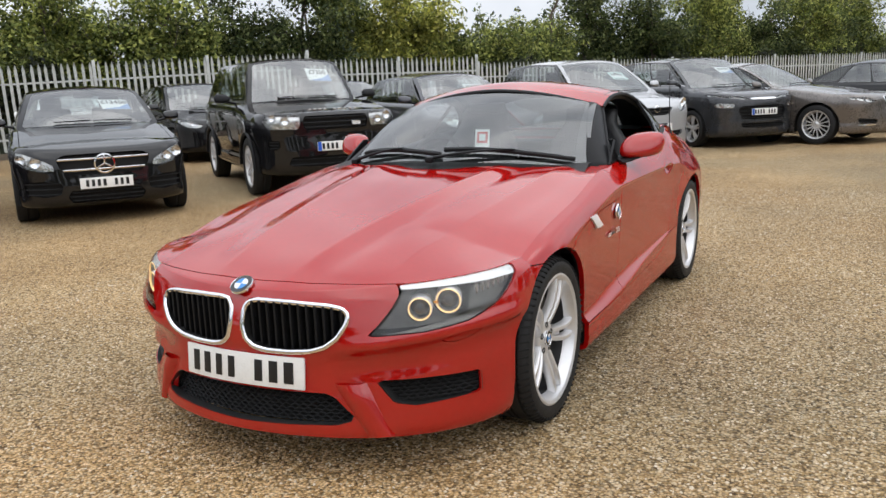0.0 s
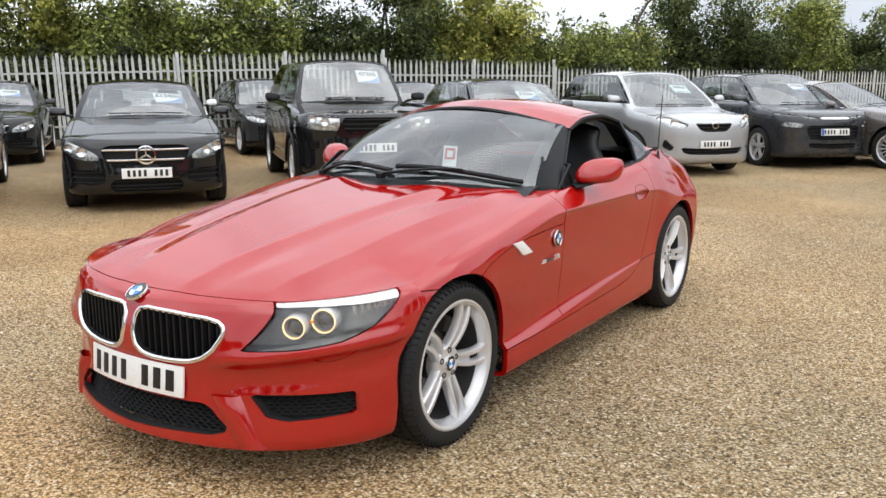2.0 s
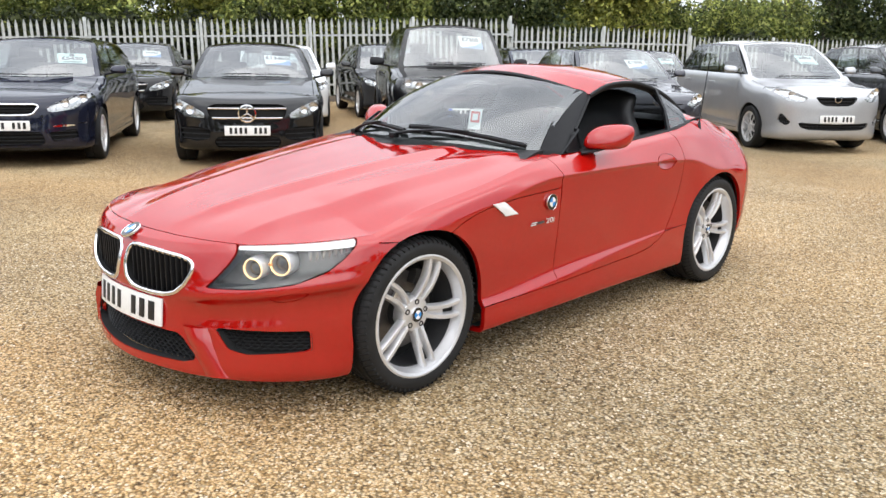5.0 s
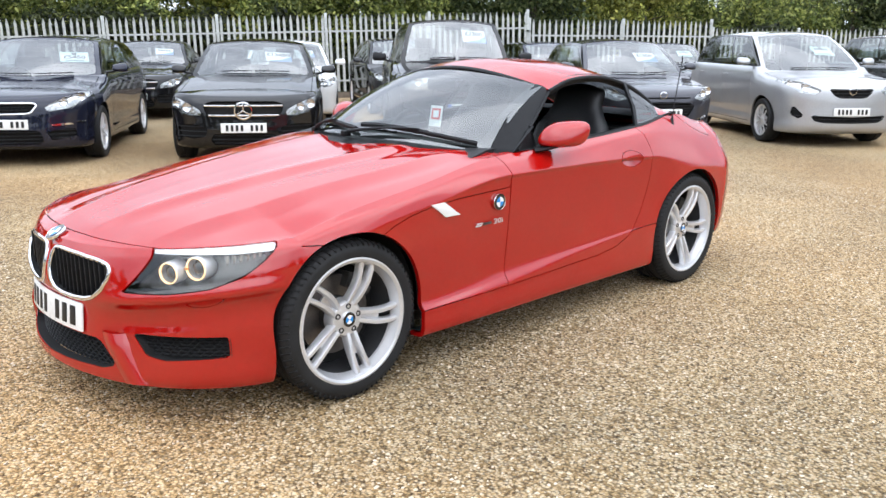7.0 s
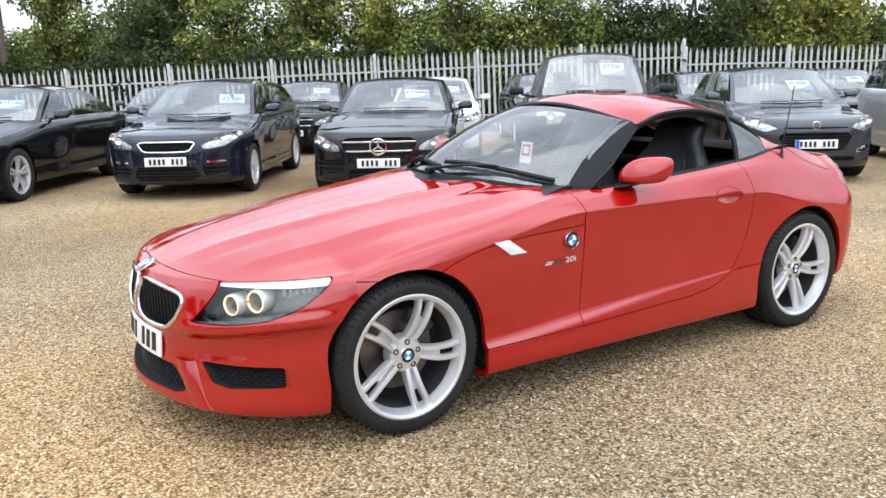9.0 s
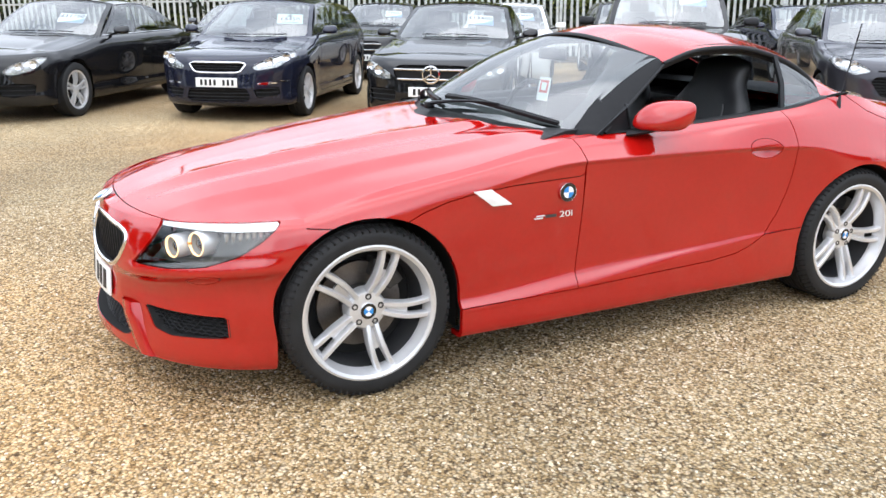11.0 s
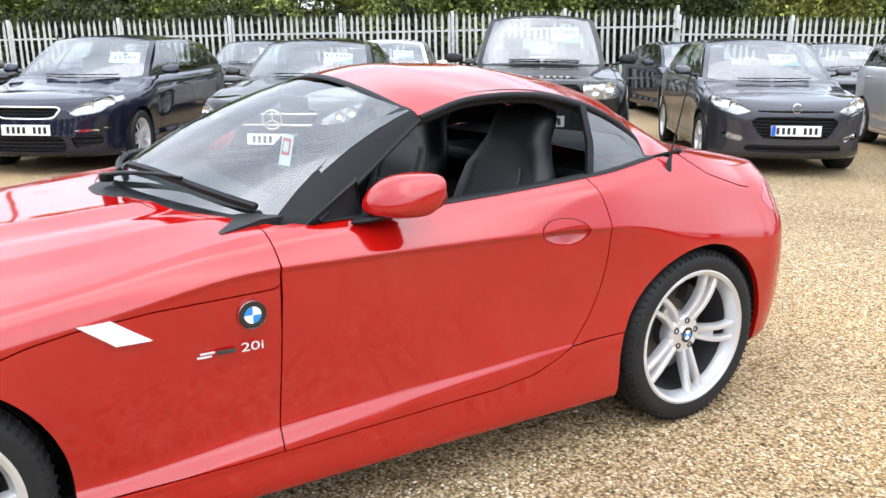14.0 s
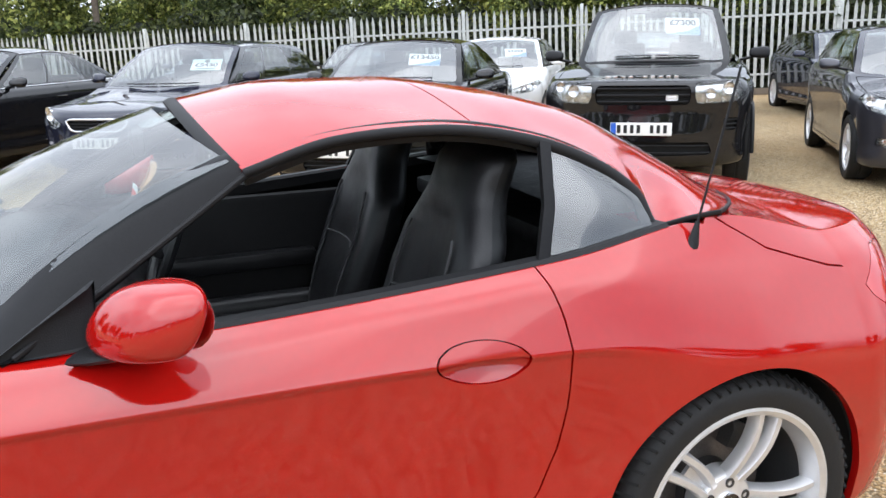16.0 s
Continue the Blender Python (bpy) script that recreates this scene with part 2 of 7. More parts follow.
class Surf:
    """Points, normals and faces of a skin that can be cut along any line."""

    def __init__(self, V, F, N=None, tag=None):
        self.V, self.F = np.asarray(V, float), list(F)
        self.N = vertex_normals(self.V, self.F) if N is None else np.asarray(N, float)
        self.tag = tag if tag is not None else [0] * len(self.F)

    def only(self, *tags):
        k = [i for i, t in enumerate(self.tag) if t in tags]
        return Surf(self.V, [self.F[i] for i in k], self.N, [self.tag[i] for i in k])

    def split(self, f):
        """Cuts along f = 0: (the part where f < 0, the part where f >= 0)."""
        val = f(self.V)
        V, N = list(self.V), list(self.N)
        cut, lo, hi, tl, th = {}, [], [], [], []
        neg = val < 0
        if not self.F:
            return self, self
        size = np.fromiter((len(f) for f in self.F), int, len(self.F))
        flat = np.fromiter((i for f in self.F for i in f), int, int(size.sum()))
        below = np.add.reduceat(neg[flat].astype(int), np.concatenate([[0], np.cumsum(size)[:-1]]))
        state = np.where(below == size, 0, np.where(below == 0, 1, 2)).tolist()
        for face, tg, st_ in zip(self.F, self.tag, state):
            if st_ == 0:
                lo.append(face), tl.append(tg)
            elif st_ == 1:
                hi.append(face), th.append(tg)
            else:
                a, b = [], []
                for p, q in zip(face, face[1:] + face[:1]):
                    (a if neg[p] else b).append(p)
                    if neg[p] != neg[q]:
                        key = (min(p, q), max(p, q))
                        if key not in cut:
                            i, j = key
                            w = min(max(val[i] / (val[i] - val[j]), 0.0), 1.0)
                            V.append(V[i] * (1 - w) + V[j] * w)
                            nn = N[i] * (1 - w) + N[j] * w
                            N.append(nn / (np.linalg.norm(nn) + 1e-9))
                            cut[key] = len(V) - 1
                        a.append(cut[key]), b.append(cut[key])
                if len(a) > 2:
                    lo.append(tuple(a)), tl.append(tg)
                if len(b) > 2:
                    hi.append(tuple(b)), th.append(tg)
        V, N = np.array(V), np.array(N)
        return Surf(V, lo, N, tl), Surf(V, hi, N, th)

    def inside(self, f, gap=0.0):
        return self.split(lambda v: f(v) + gap)[0]

    def outside(self, f, gap=0.0):
        return self.split(lambda v: f(v) - gap)[1]

    def packed(self):
        used = sorted({i for f in self.F for i in f})
        where = {u: k for k, u in enumerate(used)}
        return Surf(self.V[used], [tuple(where[i] for i in f) for f in self.F], self.N[used], self.tag)

    def flanged(self, depth):
        """Turns the rim inwards, so that the sheet has an edge."""
        s = self.packed()
        seen = {}
        for f in s.F:
            for p, q in zip(f, f[1:] + f[:1]):
                seen[(p, q)] = seen.get((p, q), 0) + 1
        V, N, F = list(s.V), list(s.N), list(s.F)
        for p, q in [e for e in seen if (e[1], e[0]) not in seen]:
            side = np.cross(s.V[q] - s.V[p], s.N[p])
            side = side / (np.linalg.norm(side) + 1e-9)
            k = len(V)
            V += [s.V[p], s.V[q], s.V[q] - s.N[q] * depth, s.V[p] - s.N[p] * depth]
            N += [side] * 4
            F.append((k + 1, k, k + 3, k + 2))
        return Surf(np.array(V), F, np.array(N))

    def moved(self, d):
        return Surf(self.V + self.N * d, self.F, self.N, self.tag)

    def flip_x(self):
        return Surf(self.V * (-1, 1, 1), [tuple(reversed(f)) for f in self.F], self.N * (-1, 1, 1), self.tag)


def vertex_normals(V, F):
    N = np.zeros_like(V)
    by_size = {}
    for f in F:
        by_size.setdefault(len(f), []).append(f)
    for k, fs in by_size.items():
        A = np.array(fs)
        c = np.zeros((len(A), 3))
        for i in range(1, k - 1):
            c += np.cross(V[A[:, i]] - V[A[:, 0]], V[A[:, i + 1]] - V[A[:, 0]])
        for i in range(k):
            np.add.at(N, A[:, i], c)
    return N / (np.linalg.norm(N, axis=1, keepdims=True) + 1e-12)


def grid_faces(rows, cols, off=0, flip=False):
    F = []
    for i in range(rows - 1):
        for j in range(cols - 1):
            a = off + i * cols + j
            q = (a, a + 1, a + cols + 1, a + cols)
            F.append(tuple(reversed(q)) if flip else q)
    return F


def grid(P, flip=False):
    """A skin from a table of points, rows by columns."""
    P = np.asarray(P, float)
    return Surf(P.reshape(-1, 3), grid_faces(P.shape[0], P.shape[1], 0, flip))


def weld(*surfs):
    V, F, tag = [], [], []
    for k, s in enumerate(surfs):
        o = sum(len(v) for v in V)
        V.append(s.V)
        F += [tuple(i + o for i in f) for f in s.F]
        tag += [k] * len(s.F)
    V = np.concatenate(V)
    _, first, inv = np.unique(np.round(V, 4), axis=0, return_index=True, return_inverse=True)
    inv = inv.ravel()
    F2, t2 = [], []
    for f, t in zip(F, tag):
        g = []
        for i in f:
            if inv[i] not in g:
                g.append(int(inv[i]))
        if len(g) > 2:
            F2.append(tuple(g)), t2.append(t)
    return Surf(V[first], F2, None, t2)


def poly(axes, pts, r=0.0):
    """Signed distance to a closed outline, seen along one axis: below 0 inside."""
    pts = np.asarray(pts, float)

    def f(V):
        p = V[:, axes]
        d = np.full(len(p), 1e9)
        ins = np.zeros(len(p), bool)
        for a, b in zip(pts, np.roll(pts, -1, 0)):
            e, w = b - a, p - a
            t = np.clip((w @ e) / (e @ e), 0, 1)
            d = np.minimum(d, np.linalg.norm(w - t[:, None] * e, axis=1))
            c = (a[1] <= p[:, 1]) != (b[1] <= p[:, 1])
            x = a[0] + (p[:, 1] - a[1]) / (e[1] if abs(e[1]) > 1e-9 else 1e-9) * e[0]
            ins ^= c & (p[:, 0] < x)
        return np.where(ins, -d, d) - r
    return f


def facing(s, axis, sign):
    """Turns a skin so that it looks the given way."""
    if s.N[:, axis].mean() * sign < 0:
        return Surf(s.V, [tuple(reversed(f)) for f in s.F], -s.N, s.tag)
    return s


def mesh_of(name, s, material, smooth=True):
    me = bpy.data.meshes.new(name)
    if isinstance(s, Surf):
        s = s.packed()
        me.from_pydata(s.V.tolist(), [], s.F)
        me.polygons.foreach_set("use_smooth", [True] * len(me.polygons))
        me.normals_split_custom_set_from_vertices(s.N.tolist())
    else:
        s.to_mesh(me)
        s.free()
        if smooth:
            me.polygons.foreach_set("use_smooth", [True] * len(me.polygons))
            me.set_sharp_from_angle(angle=radians(38))
    for m in material if isinstance(material, (list, tuple)) else [material]:
        me.materials.append(m)
    return me


def part(name, s, material, parent, label="", smooth=True):
    ob = new(name, mesh_of(name, s, material, smooth))
    ob.parent = parent
    if label:
        tagged(ob, label)
    return ob


def bm_box(sx, sy, sz, at=(0, 0, 0), bevel=0.0, m=None, bm=None, seg=2):
    """A box with softened edges, centred at a point."""
    b = bmesh.new()
    bmesh.ops.create_cube(b, size=1)
    bmesh.ops.scale(b, vec=(sx, sy, sz), verts=b.verts)
    if bevel:
        bmesh.ops.bevel(b, geom=b.edges[:], offset=bevel, segments=seg, affect="EDGES", profile=0.6)
    if m is not None:
        bmesh.ops.transform(b, matrix=m, verts=b.verts)
    bmesh.ops.translate(b, vec=at, verts=b.verts)
    return join(bm, b)


def join(bm, b):
    if bm is None:
        return b
    me = bpy.data.meshes.new("tmp")
    b.to_mesh(me)
    b.free()
    bm.from_mesh(me)
    bpy.data.meshes.remove(me)
    return bm


def lathe(profile, n=48, bm=None, close=False):
    """Turns (radius, x) pairs round the x axis."""
    b = bmesh.new()
    rings = []
    for r, x in profile:
        rings.append([b.verts.new((x, r * math.cos(2 * math.pi * k / n), r * math.sin(2 * math.pi * k / n))) for k in range(n)])
    pairs = list(zip(rings, rings[1:])) + ([(rings[-1], rings[0])] if close else [])
    for a, c in pairs:
        for k in range(n):
            b.faces.new((a[k], a[(k + 1) % n], c[(k + 1) % n], c[k]))
    bmesh.ops.remove_doubles(b, verts=b.verts, dist=1e-6)
    bmesh.ops.recalc_face_normals(b, faces=b.faces)
    return join(bm, b)


def disc(r, x, n=32, bm=None, thick=0.004):
    return lathe([(1e-7, x), (r * 0.94, x), (r, x - thick * 0.4), (r, x - thick), (1e-7, x - thick)], n, bm)


def sweep(path, profile, up=(0, 0, 1), bm=None, closed=False, scale=None):
    """Draws a closed profile (side, up pairs) along a path."""
    b = bmesh.new()
    path = [Vector(p) for p in path]
    rings = []
    k = len(path)
    for i, p in enumerate(path):
        t = (path[(i + 1) % k] - path[i - 1]) if closed else (path[min(i + 1, k - 1)] - path[max(i - 1, 0)])
        t.normalize()
        u = Vector(up[i] if isinstance(up, list) else up)
        side = t.cross(u).normalized()
        u2 = side.cross(t)
        s = scale[i] if scale is not None else 1.0
        rings.append([b.verts.new(p + side * a * s + u2 * c * s) for a, c in profile])
    n = len(profile)
    for i in range(k if closed else k - 1):
        a, c = rings[i], rings[(i + 1) % k]
        for j in range(n):
            b.faces.new((a[j], a[(j + 1) % n], c[(j + 1) % n], c[j]))
    if not closed:
        b.faces.new(rings[0])
        b.faces.new(rings[-1])
    bmesh.ops.recalc_face_normals(b, faces=b.faces)
    return join(bm, b)


def round_profile(w, h, n=10):
    return [(w / 2 * math.cos(2 * math.pi * k / n), h / 2 * math.sin(2 * math.pi * k / n)) for k in range(n)]


def thing(name, m, label, category, group=""):
    ob = new(name)
    ob.matrix_world = m
    ob.empty_display_size = 0.2
    return tagged(ob, label, category, group)


def flat_text(name, body, size, material, parent, m, align="CENTER", bold=0.0035):
    cu = bpy.data.curves.new(name, "FONT")
    cu.body, cu.size, cu.align_x, cu.align_y, cu.extrude = body, size, align, "CENTER", 0.0004
    cu.offset = bold
    tmp = bpy.data.objects.new(name, cu)
    scene.collection.objects.link(tmp)
    bpy.context.view_layer.update()
    me = bpy.data.meshes.new_from_object(tmp.evaluated_get(bpy.context.evaluated_depsgraph_get()))
    bpy.data.objects.remove(tmp)
    me.materials.clear()
    me.materials.append(material)
    ob = new(name, me)
    ob.parent, ob.matrix_basis = parent, m
    return ob

# ---- ground ----
FOOT, ALONG, DEEP = Vector((-15.4, 10.5, 0)), Vector((0.535, 0.845, 0)), Vector((-0.845, 0.535, 0))


def fence_base(s):
    """Height of the fence's foot along its line: it climbs, then steps down twice."""
    return 0.0247 * (min(s, 6.53) - 2.2)


def ground_z(x, y):
    r = Vector((x, y, 0)) - FOOT
    s, d = r.dot(ALONG), r.dot(DEEP)
    k = min(max((d + 5.5) / 5.0, 0), 1)
    k = k * k * (3 - 2 * k)
    h = fence_base(min(max(s, -16), 8)) if s < 7 else 0.09
    return k * h


def gravel_mat():
    m = bpy.data.materials.new("golden_gravel")
    m.use_nodes = True
    n, l = m.node_tree.nodes, m.node_tree.links
    b = n["Principled BSDF"]
    tc = n.new("ShaderNodeTexCoord")
    warp = n.new("ShaderNodeTexNoise")
    warp.inputs["Scale"].default_value = 25
    l.new(tc.outputs["Object"], warp.inputs["Vector"])
    mix = n.new("ShaderNodeMix")
    mix.data_type = "VECTOR"
    mix.inputs["Factor"].default_value = 0.02
    l.new(tc.outputs["Object"], mix.inputs["A"])
    l.new(warp.outputs["Color"], mix.inputs["B"])
    stones = n.new("ShaderNodeTexVoronoi")
    stones.inputs["Scale"].default_value = 92
    l.new(mix.outputs["Result"], stones.inputs["Vector"])
    small = n.new("ShaderNodeTexVoronoi")
    small.inputs["Scale"].default_value = 190
    l.new(mix.outputs["Result"], small.inputs["Vector"])
    sep = n.new("ShaderNodeSeparateColor")
    l.new(stones.outputs["Color"], sep.inputs["Color"])
    ramp = n.new("ShaderNodeValToRGB")
    cr = ramp.color_ramp
    cols = [(0.0, (0.11, 0.072, 0.036)), (0.12, (0.33, 0.22, 0.098)), (0.35, (0.475, 0.34, 0.168)), (0.6, (0.615, 0.46, 0.262)), (0.85, (0.715, 0.58, 0.375)), (1.0, (0.80, 0.69, 0.50))]
    cr.elements[0].position, cr.elements[0].color = cols[0][0], (*cols[0][1], 1)
    cr.elements[1].position, cr.elements[1].color = cols[-1][0], (*cols[-1][1], 1)
    for p, c in cols[1:-1]:
        e = cr.elements.new(p)
        e.color = (*c, 1)
    l.new(sep.outputs["Red"], ramp.inputs["Fac"])
    # broad sandy, rust-coloured stretches among the paler stones
    sand = n.new("ShaderNodeTexNoise")
    sand.inputs["Scale"].default_value, sand.inputs["Detail"].default_value = 0.22, 5
    l.new(tc.outputs["Object"], sand.inputs["Vector"])
    sand_r = n.new("ShaderNodeMapRange")
    sand_r.inputs["From Min"].default_value, sand_r.inputs["From Max"].default_value = 0.40, 0.60
    l.new(sand.outputs["Fac"], sand_r.inputs["Value"])
    tint = n.new("ShaderNodeMix")
    tint.data_type = "RGBA"
    tint.inputs["A"].default_value, tint.inputs["B"].default_value = (1.0, 0.99, 0.97, 1), (1.05, 0.92, 0.78, 1)
    l.new(sand_r.outputs["Result"], tint.inputs["Factor"])
    tinted = n.new("ShaderNodeVectorMath")
    tinted.operation = "MULTIPLY"
    l.new(ramp.outputs["Color"], tinted.inputs[0])
    l.new(tint.outputs["Result"], tinted.inputs[1])
    # darker damp patches and wheel-worn lanes
    big = n.new("ShaderNodeTexNoise")
    big.inputs["Scale"].default_value, big.inputs["Detail"].default_value = 0.35, 6
    l.new(tc.outputs["Object"], big.inputs["Vector"])
    pr = n.new("ShaderNodeMapRange")
    pr.inputs["From Min"].default_value, pr.inputs["From Max"].default_value = 0.35, 0.65
    pr.inputs["To Min"].default_value, pr.inputs["To Max"].default_value = 0.66, 1.10
    l.new(big.outputs["Fac"], pr.inputs["Value"])
    # darker gaps between stones: shade of the crevices put into the colour
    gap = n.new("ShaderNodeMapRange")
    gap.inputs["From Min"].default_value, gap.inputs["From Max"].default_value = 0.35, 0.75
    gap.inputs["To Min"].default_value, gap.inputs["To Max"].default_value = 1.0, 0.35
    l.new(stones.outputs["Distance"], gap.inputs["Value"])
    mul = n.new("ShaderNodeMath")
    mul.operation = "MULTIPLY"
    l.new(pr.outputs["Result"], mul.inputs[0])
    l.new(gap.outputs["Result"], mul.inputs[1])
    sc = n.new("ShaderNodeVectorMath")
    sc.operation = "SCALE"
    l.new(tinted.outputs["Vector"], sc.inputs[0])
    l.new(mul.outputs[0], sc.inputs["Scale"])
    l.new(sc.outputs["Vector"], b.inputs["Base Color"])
    b.inputs["Roughness"].default_value = 0.85
    b.inputs["Specular IOR Level"].default_value = 0.25
    hgt = n.new("ShaderNodeMath")
    hgt.operation = "ADD"
    l.new(stones.outputs["Distance"], hgt.inputs[0])
    half = n.new("ShaderNodeMath")
    half.operation = "MULTIPLY"
    half.inputs[1].default_value = 0.4
    l.new(small.outputs["Distance"], half.inputs[0])
    l.new(half.outputs[0], hgt.inputs[1])
    bp = n.new("ShaderNodeBump")
    bp.invert = True
    bp.inputs["Strength"].default_value, bp.inputs["Distance"].default_value = 0.9, 0.012
    l.new(hgt.outputs[0], bp.inputs["Height"])
    l.new(bp.outputs["Normal"], b.inputs["Normal"])
    return m


GRAVEL = gravel_mat()
gx = np.concatenate([[-1500, -400, -120], np.arange(-60, 40, 1.0), [60, 120, 400, 1500]])
gy = np.concatenate([[-1500, -400, -120], np.arange(-40, 70, 1.0), [90, 150, 400, 1500]])
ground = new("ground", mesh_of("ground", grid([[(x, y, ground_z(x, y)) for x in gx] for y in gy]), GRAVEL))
tagged(ground, "golden gravel yard with scattered small stones", kind="structure")


def stone_mat():
    m = mat_new("loose_stone", (0.5, 0.4, 0.27), 0.8, spec=0.3)
    n, l = m.node_tree.nodes, m.node_tree.links
    geo = n.new("ShaderNodeNewGeometry")
    ramp = n.new("ShaderNodeValToRGB")
    cr = ramp.color_ramp
    cr.elements[0].position, cr.elements[0].color = 0.0, (0.20, 0.14, 0.08, 1)
    cr.elements[1].position, cr.elements[1].color = 1.0, (0.70, 0.62, 0.50, 1)
    for p, c in ((0.3, (0.44, 0.33, 0.20, 1)), (0.65, (0.60, 0.48, 0.32, 1))):
        cr.elements.new(p).color = c
    l.new(geo.outputs["Random Per Island"], ramp.inputs["Fac"])
    l.new(ramp.outputs["Color"], n["Principled BSDF"].inputs["Base Color"])
    return m


def loose_stones(count, x0, x1, y0, y1):
    rng = np.random.default_rng(4)
    base = np.array([(1, 0, 0), (0.3, 0.95, 0), (-0.8, 0.6, 0), (-0.8, -0.6, 0), (0.3, -0.95, 0), (0.1, 0.05, 0.85)])
    tri = np.array([(0, 1, 5), (1, 2, 5), (2, 3, 5), (3, 4, 5), (4, 0, 5)])
    c = np.stack([rng.uniform(x0, x1, count), rng.uniform(y0, y1, count), np.zeros(count)], -1)
    a = rng.uniform(0, 6.28, count)
    r = rng.uniform(0.003, 0.0075, count) * (1 + 0.5 * (rng.random(count) > 0.93))
    sx, sy, sz = rng.uniform(0.8, 1.4, count), rng.uniform(0.6, 1.0, count), rng.uniform(0.5, 1.0, count)
    P = base[None] * np.stack([sx, sy, sz], -1)[:, None] * r[:, None, None] * rng.uniform(0.75, 1.2, (count, 6, 1))
    X = P[..., 0] * np.cos(a)[:, None] - P[..., 1] * np.sin(a)[:, None]
    Y = P[..., 0] * np.sin(a)[:, None] + P[..., 1] * np.cos(a)[:, None]
    V = np.stack([X, Y, P[..., 2]], -1) + c[:, None]
    F = tri[None] + (np.arange(count) * 6)[:, None, None]
    me = bpy.data.meshes.new("loose_stones")
    me.from_pydata(V.reshape(-1, 3).tolist(), [], F.reshape(-1, 3).tolist())
    me.materials.append(stone_mat())
    return tagged(new("loose_stones", me), "loose golden and pale gravel stones", "gravel", kind="stuff")


loose_stones(90000, -3.0, 5.0, -3.2, 7.0)

# ---- palisade fence ----
GALV = vary(mat_new("weathered_galvanised_steel", (0.54, 0.555, 0.535), 0.6, 0.15), 6, 0.25, 0.12, 0.1, 90)
BOARD = vary(mat_new("gravel_board", (0.16, 0.13, 0.10), 0.85), 10, 0.3, 0.1, 0.3, 60)
PANEL = 2.75


def pale_mesh(h):
    """W-section pale with a rounded, notched point."""
    b = bmesh.new()
    prof = [(-0.034, 0.0), (-0.020, 0.016), (-0.008, 0.004), (0.008, 0.004), (0.020, 0.016), (0.034, 0.0)]
    levels = [(0.0, 1.0), (h - 0.13, 1.0), (h - 0.06, 0.62), (h, 0.12)]
    rings = [[b.verts.new((x * w, y - 0.012, z)) for x, y in prof] + [b.verts.new((x * w, y - 0.0155, z)) for x, y in reversed(prof)] for z, w in levels]
    for r0, r1 in zip(rings, rings[1:]):
        for k in range(12):
            b.faces.new((r0[k], r0[(k + 1) % 12], r1[(k + 1) % 12], r1[k]))
    b.faces.new(rings[-1])
    bmesh.ops.recalc_face_normals(b, faces=b.faces)
    return b


PALE = mesh_of("pale", pale_mesh(1.98), GALV, smooth=False)
RAIL = mesh_of("rail", bm_box(PANEL - 0.02, 0.040, 0.045, (PANEL / 2, 0.018, 0), 0.004), GALV)
POST = mesh_of("post", bm_box(0.075, 0.055, 2.19, (0, 0.050, 1.095), 0.005), GALV)
BOARD_ME = mesh_of("gravel_board", bm_box(PANEL - 0.03, 0.05, 0.16, (PANEL / 2, 0.02, 0.07), 0.006), BOARD)


def fence_panel(m):
    """One bay: a post, two rails, seventeen pales and a board at the foot."""
    f = thing("palisade_fence", m, "grey galvanised palisade fence bay with pointed steel pales", "fence", "bays of the palisade fence")
    for me, zs in ((RAIL, (0.45, 1.72)), (POST, (0.0,)), (BOARD_ME, (0.0,))):
        for z in zs:
            o = new(me.name, me)
            o.parent, o.location = f, (0, 0, z)
    for k in range(17):
        o = new("pale", PALE)
        o.parent = f
        o.matrix_basis = pose(0.10 + 0.1595 * k, 0.0, 0.17 + 0.008 * math.sin(k * 2.3 + 1), 0, 0.5 * math.sin(k * 1.7), 0)
    return f


turn = math.degrees(math.atan2(ALONG.y, ALONG.x))
first = None
for k in range(-9, 17):
    s = 6.53 + PANEL * k
    if k < 0:
        z, pitch = fence_base(s) , -math.degrees(math.atan(0.0247))
    elif k < 2:
        z, pitch = -0.09, 0
    else:
        z, pitch = -0.29, 0
    p = FOOT + ALONG * s
    m = pose(p.x, p.y, z, 0, pitch, turn)
    if first is None:
        first = fence_panel(m)
    else:
        copy_thing(first, m)
for s in (6.53, 6.53 + 2 * PANEL):
    p = FOOT + ALONG * s
    o = new("fence_post", POST)
    o.matrix_world = pose(p.x, p.y, fence_base(6.53) - (0.2 if s > 7 else 0) + 0.02, 0, 0, turn) @ pose(-0.06, 0, 0)
    tagged(o, "grey galvanised steel fence post at a step", "fence post")

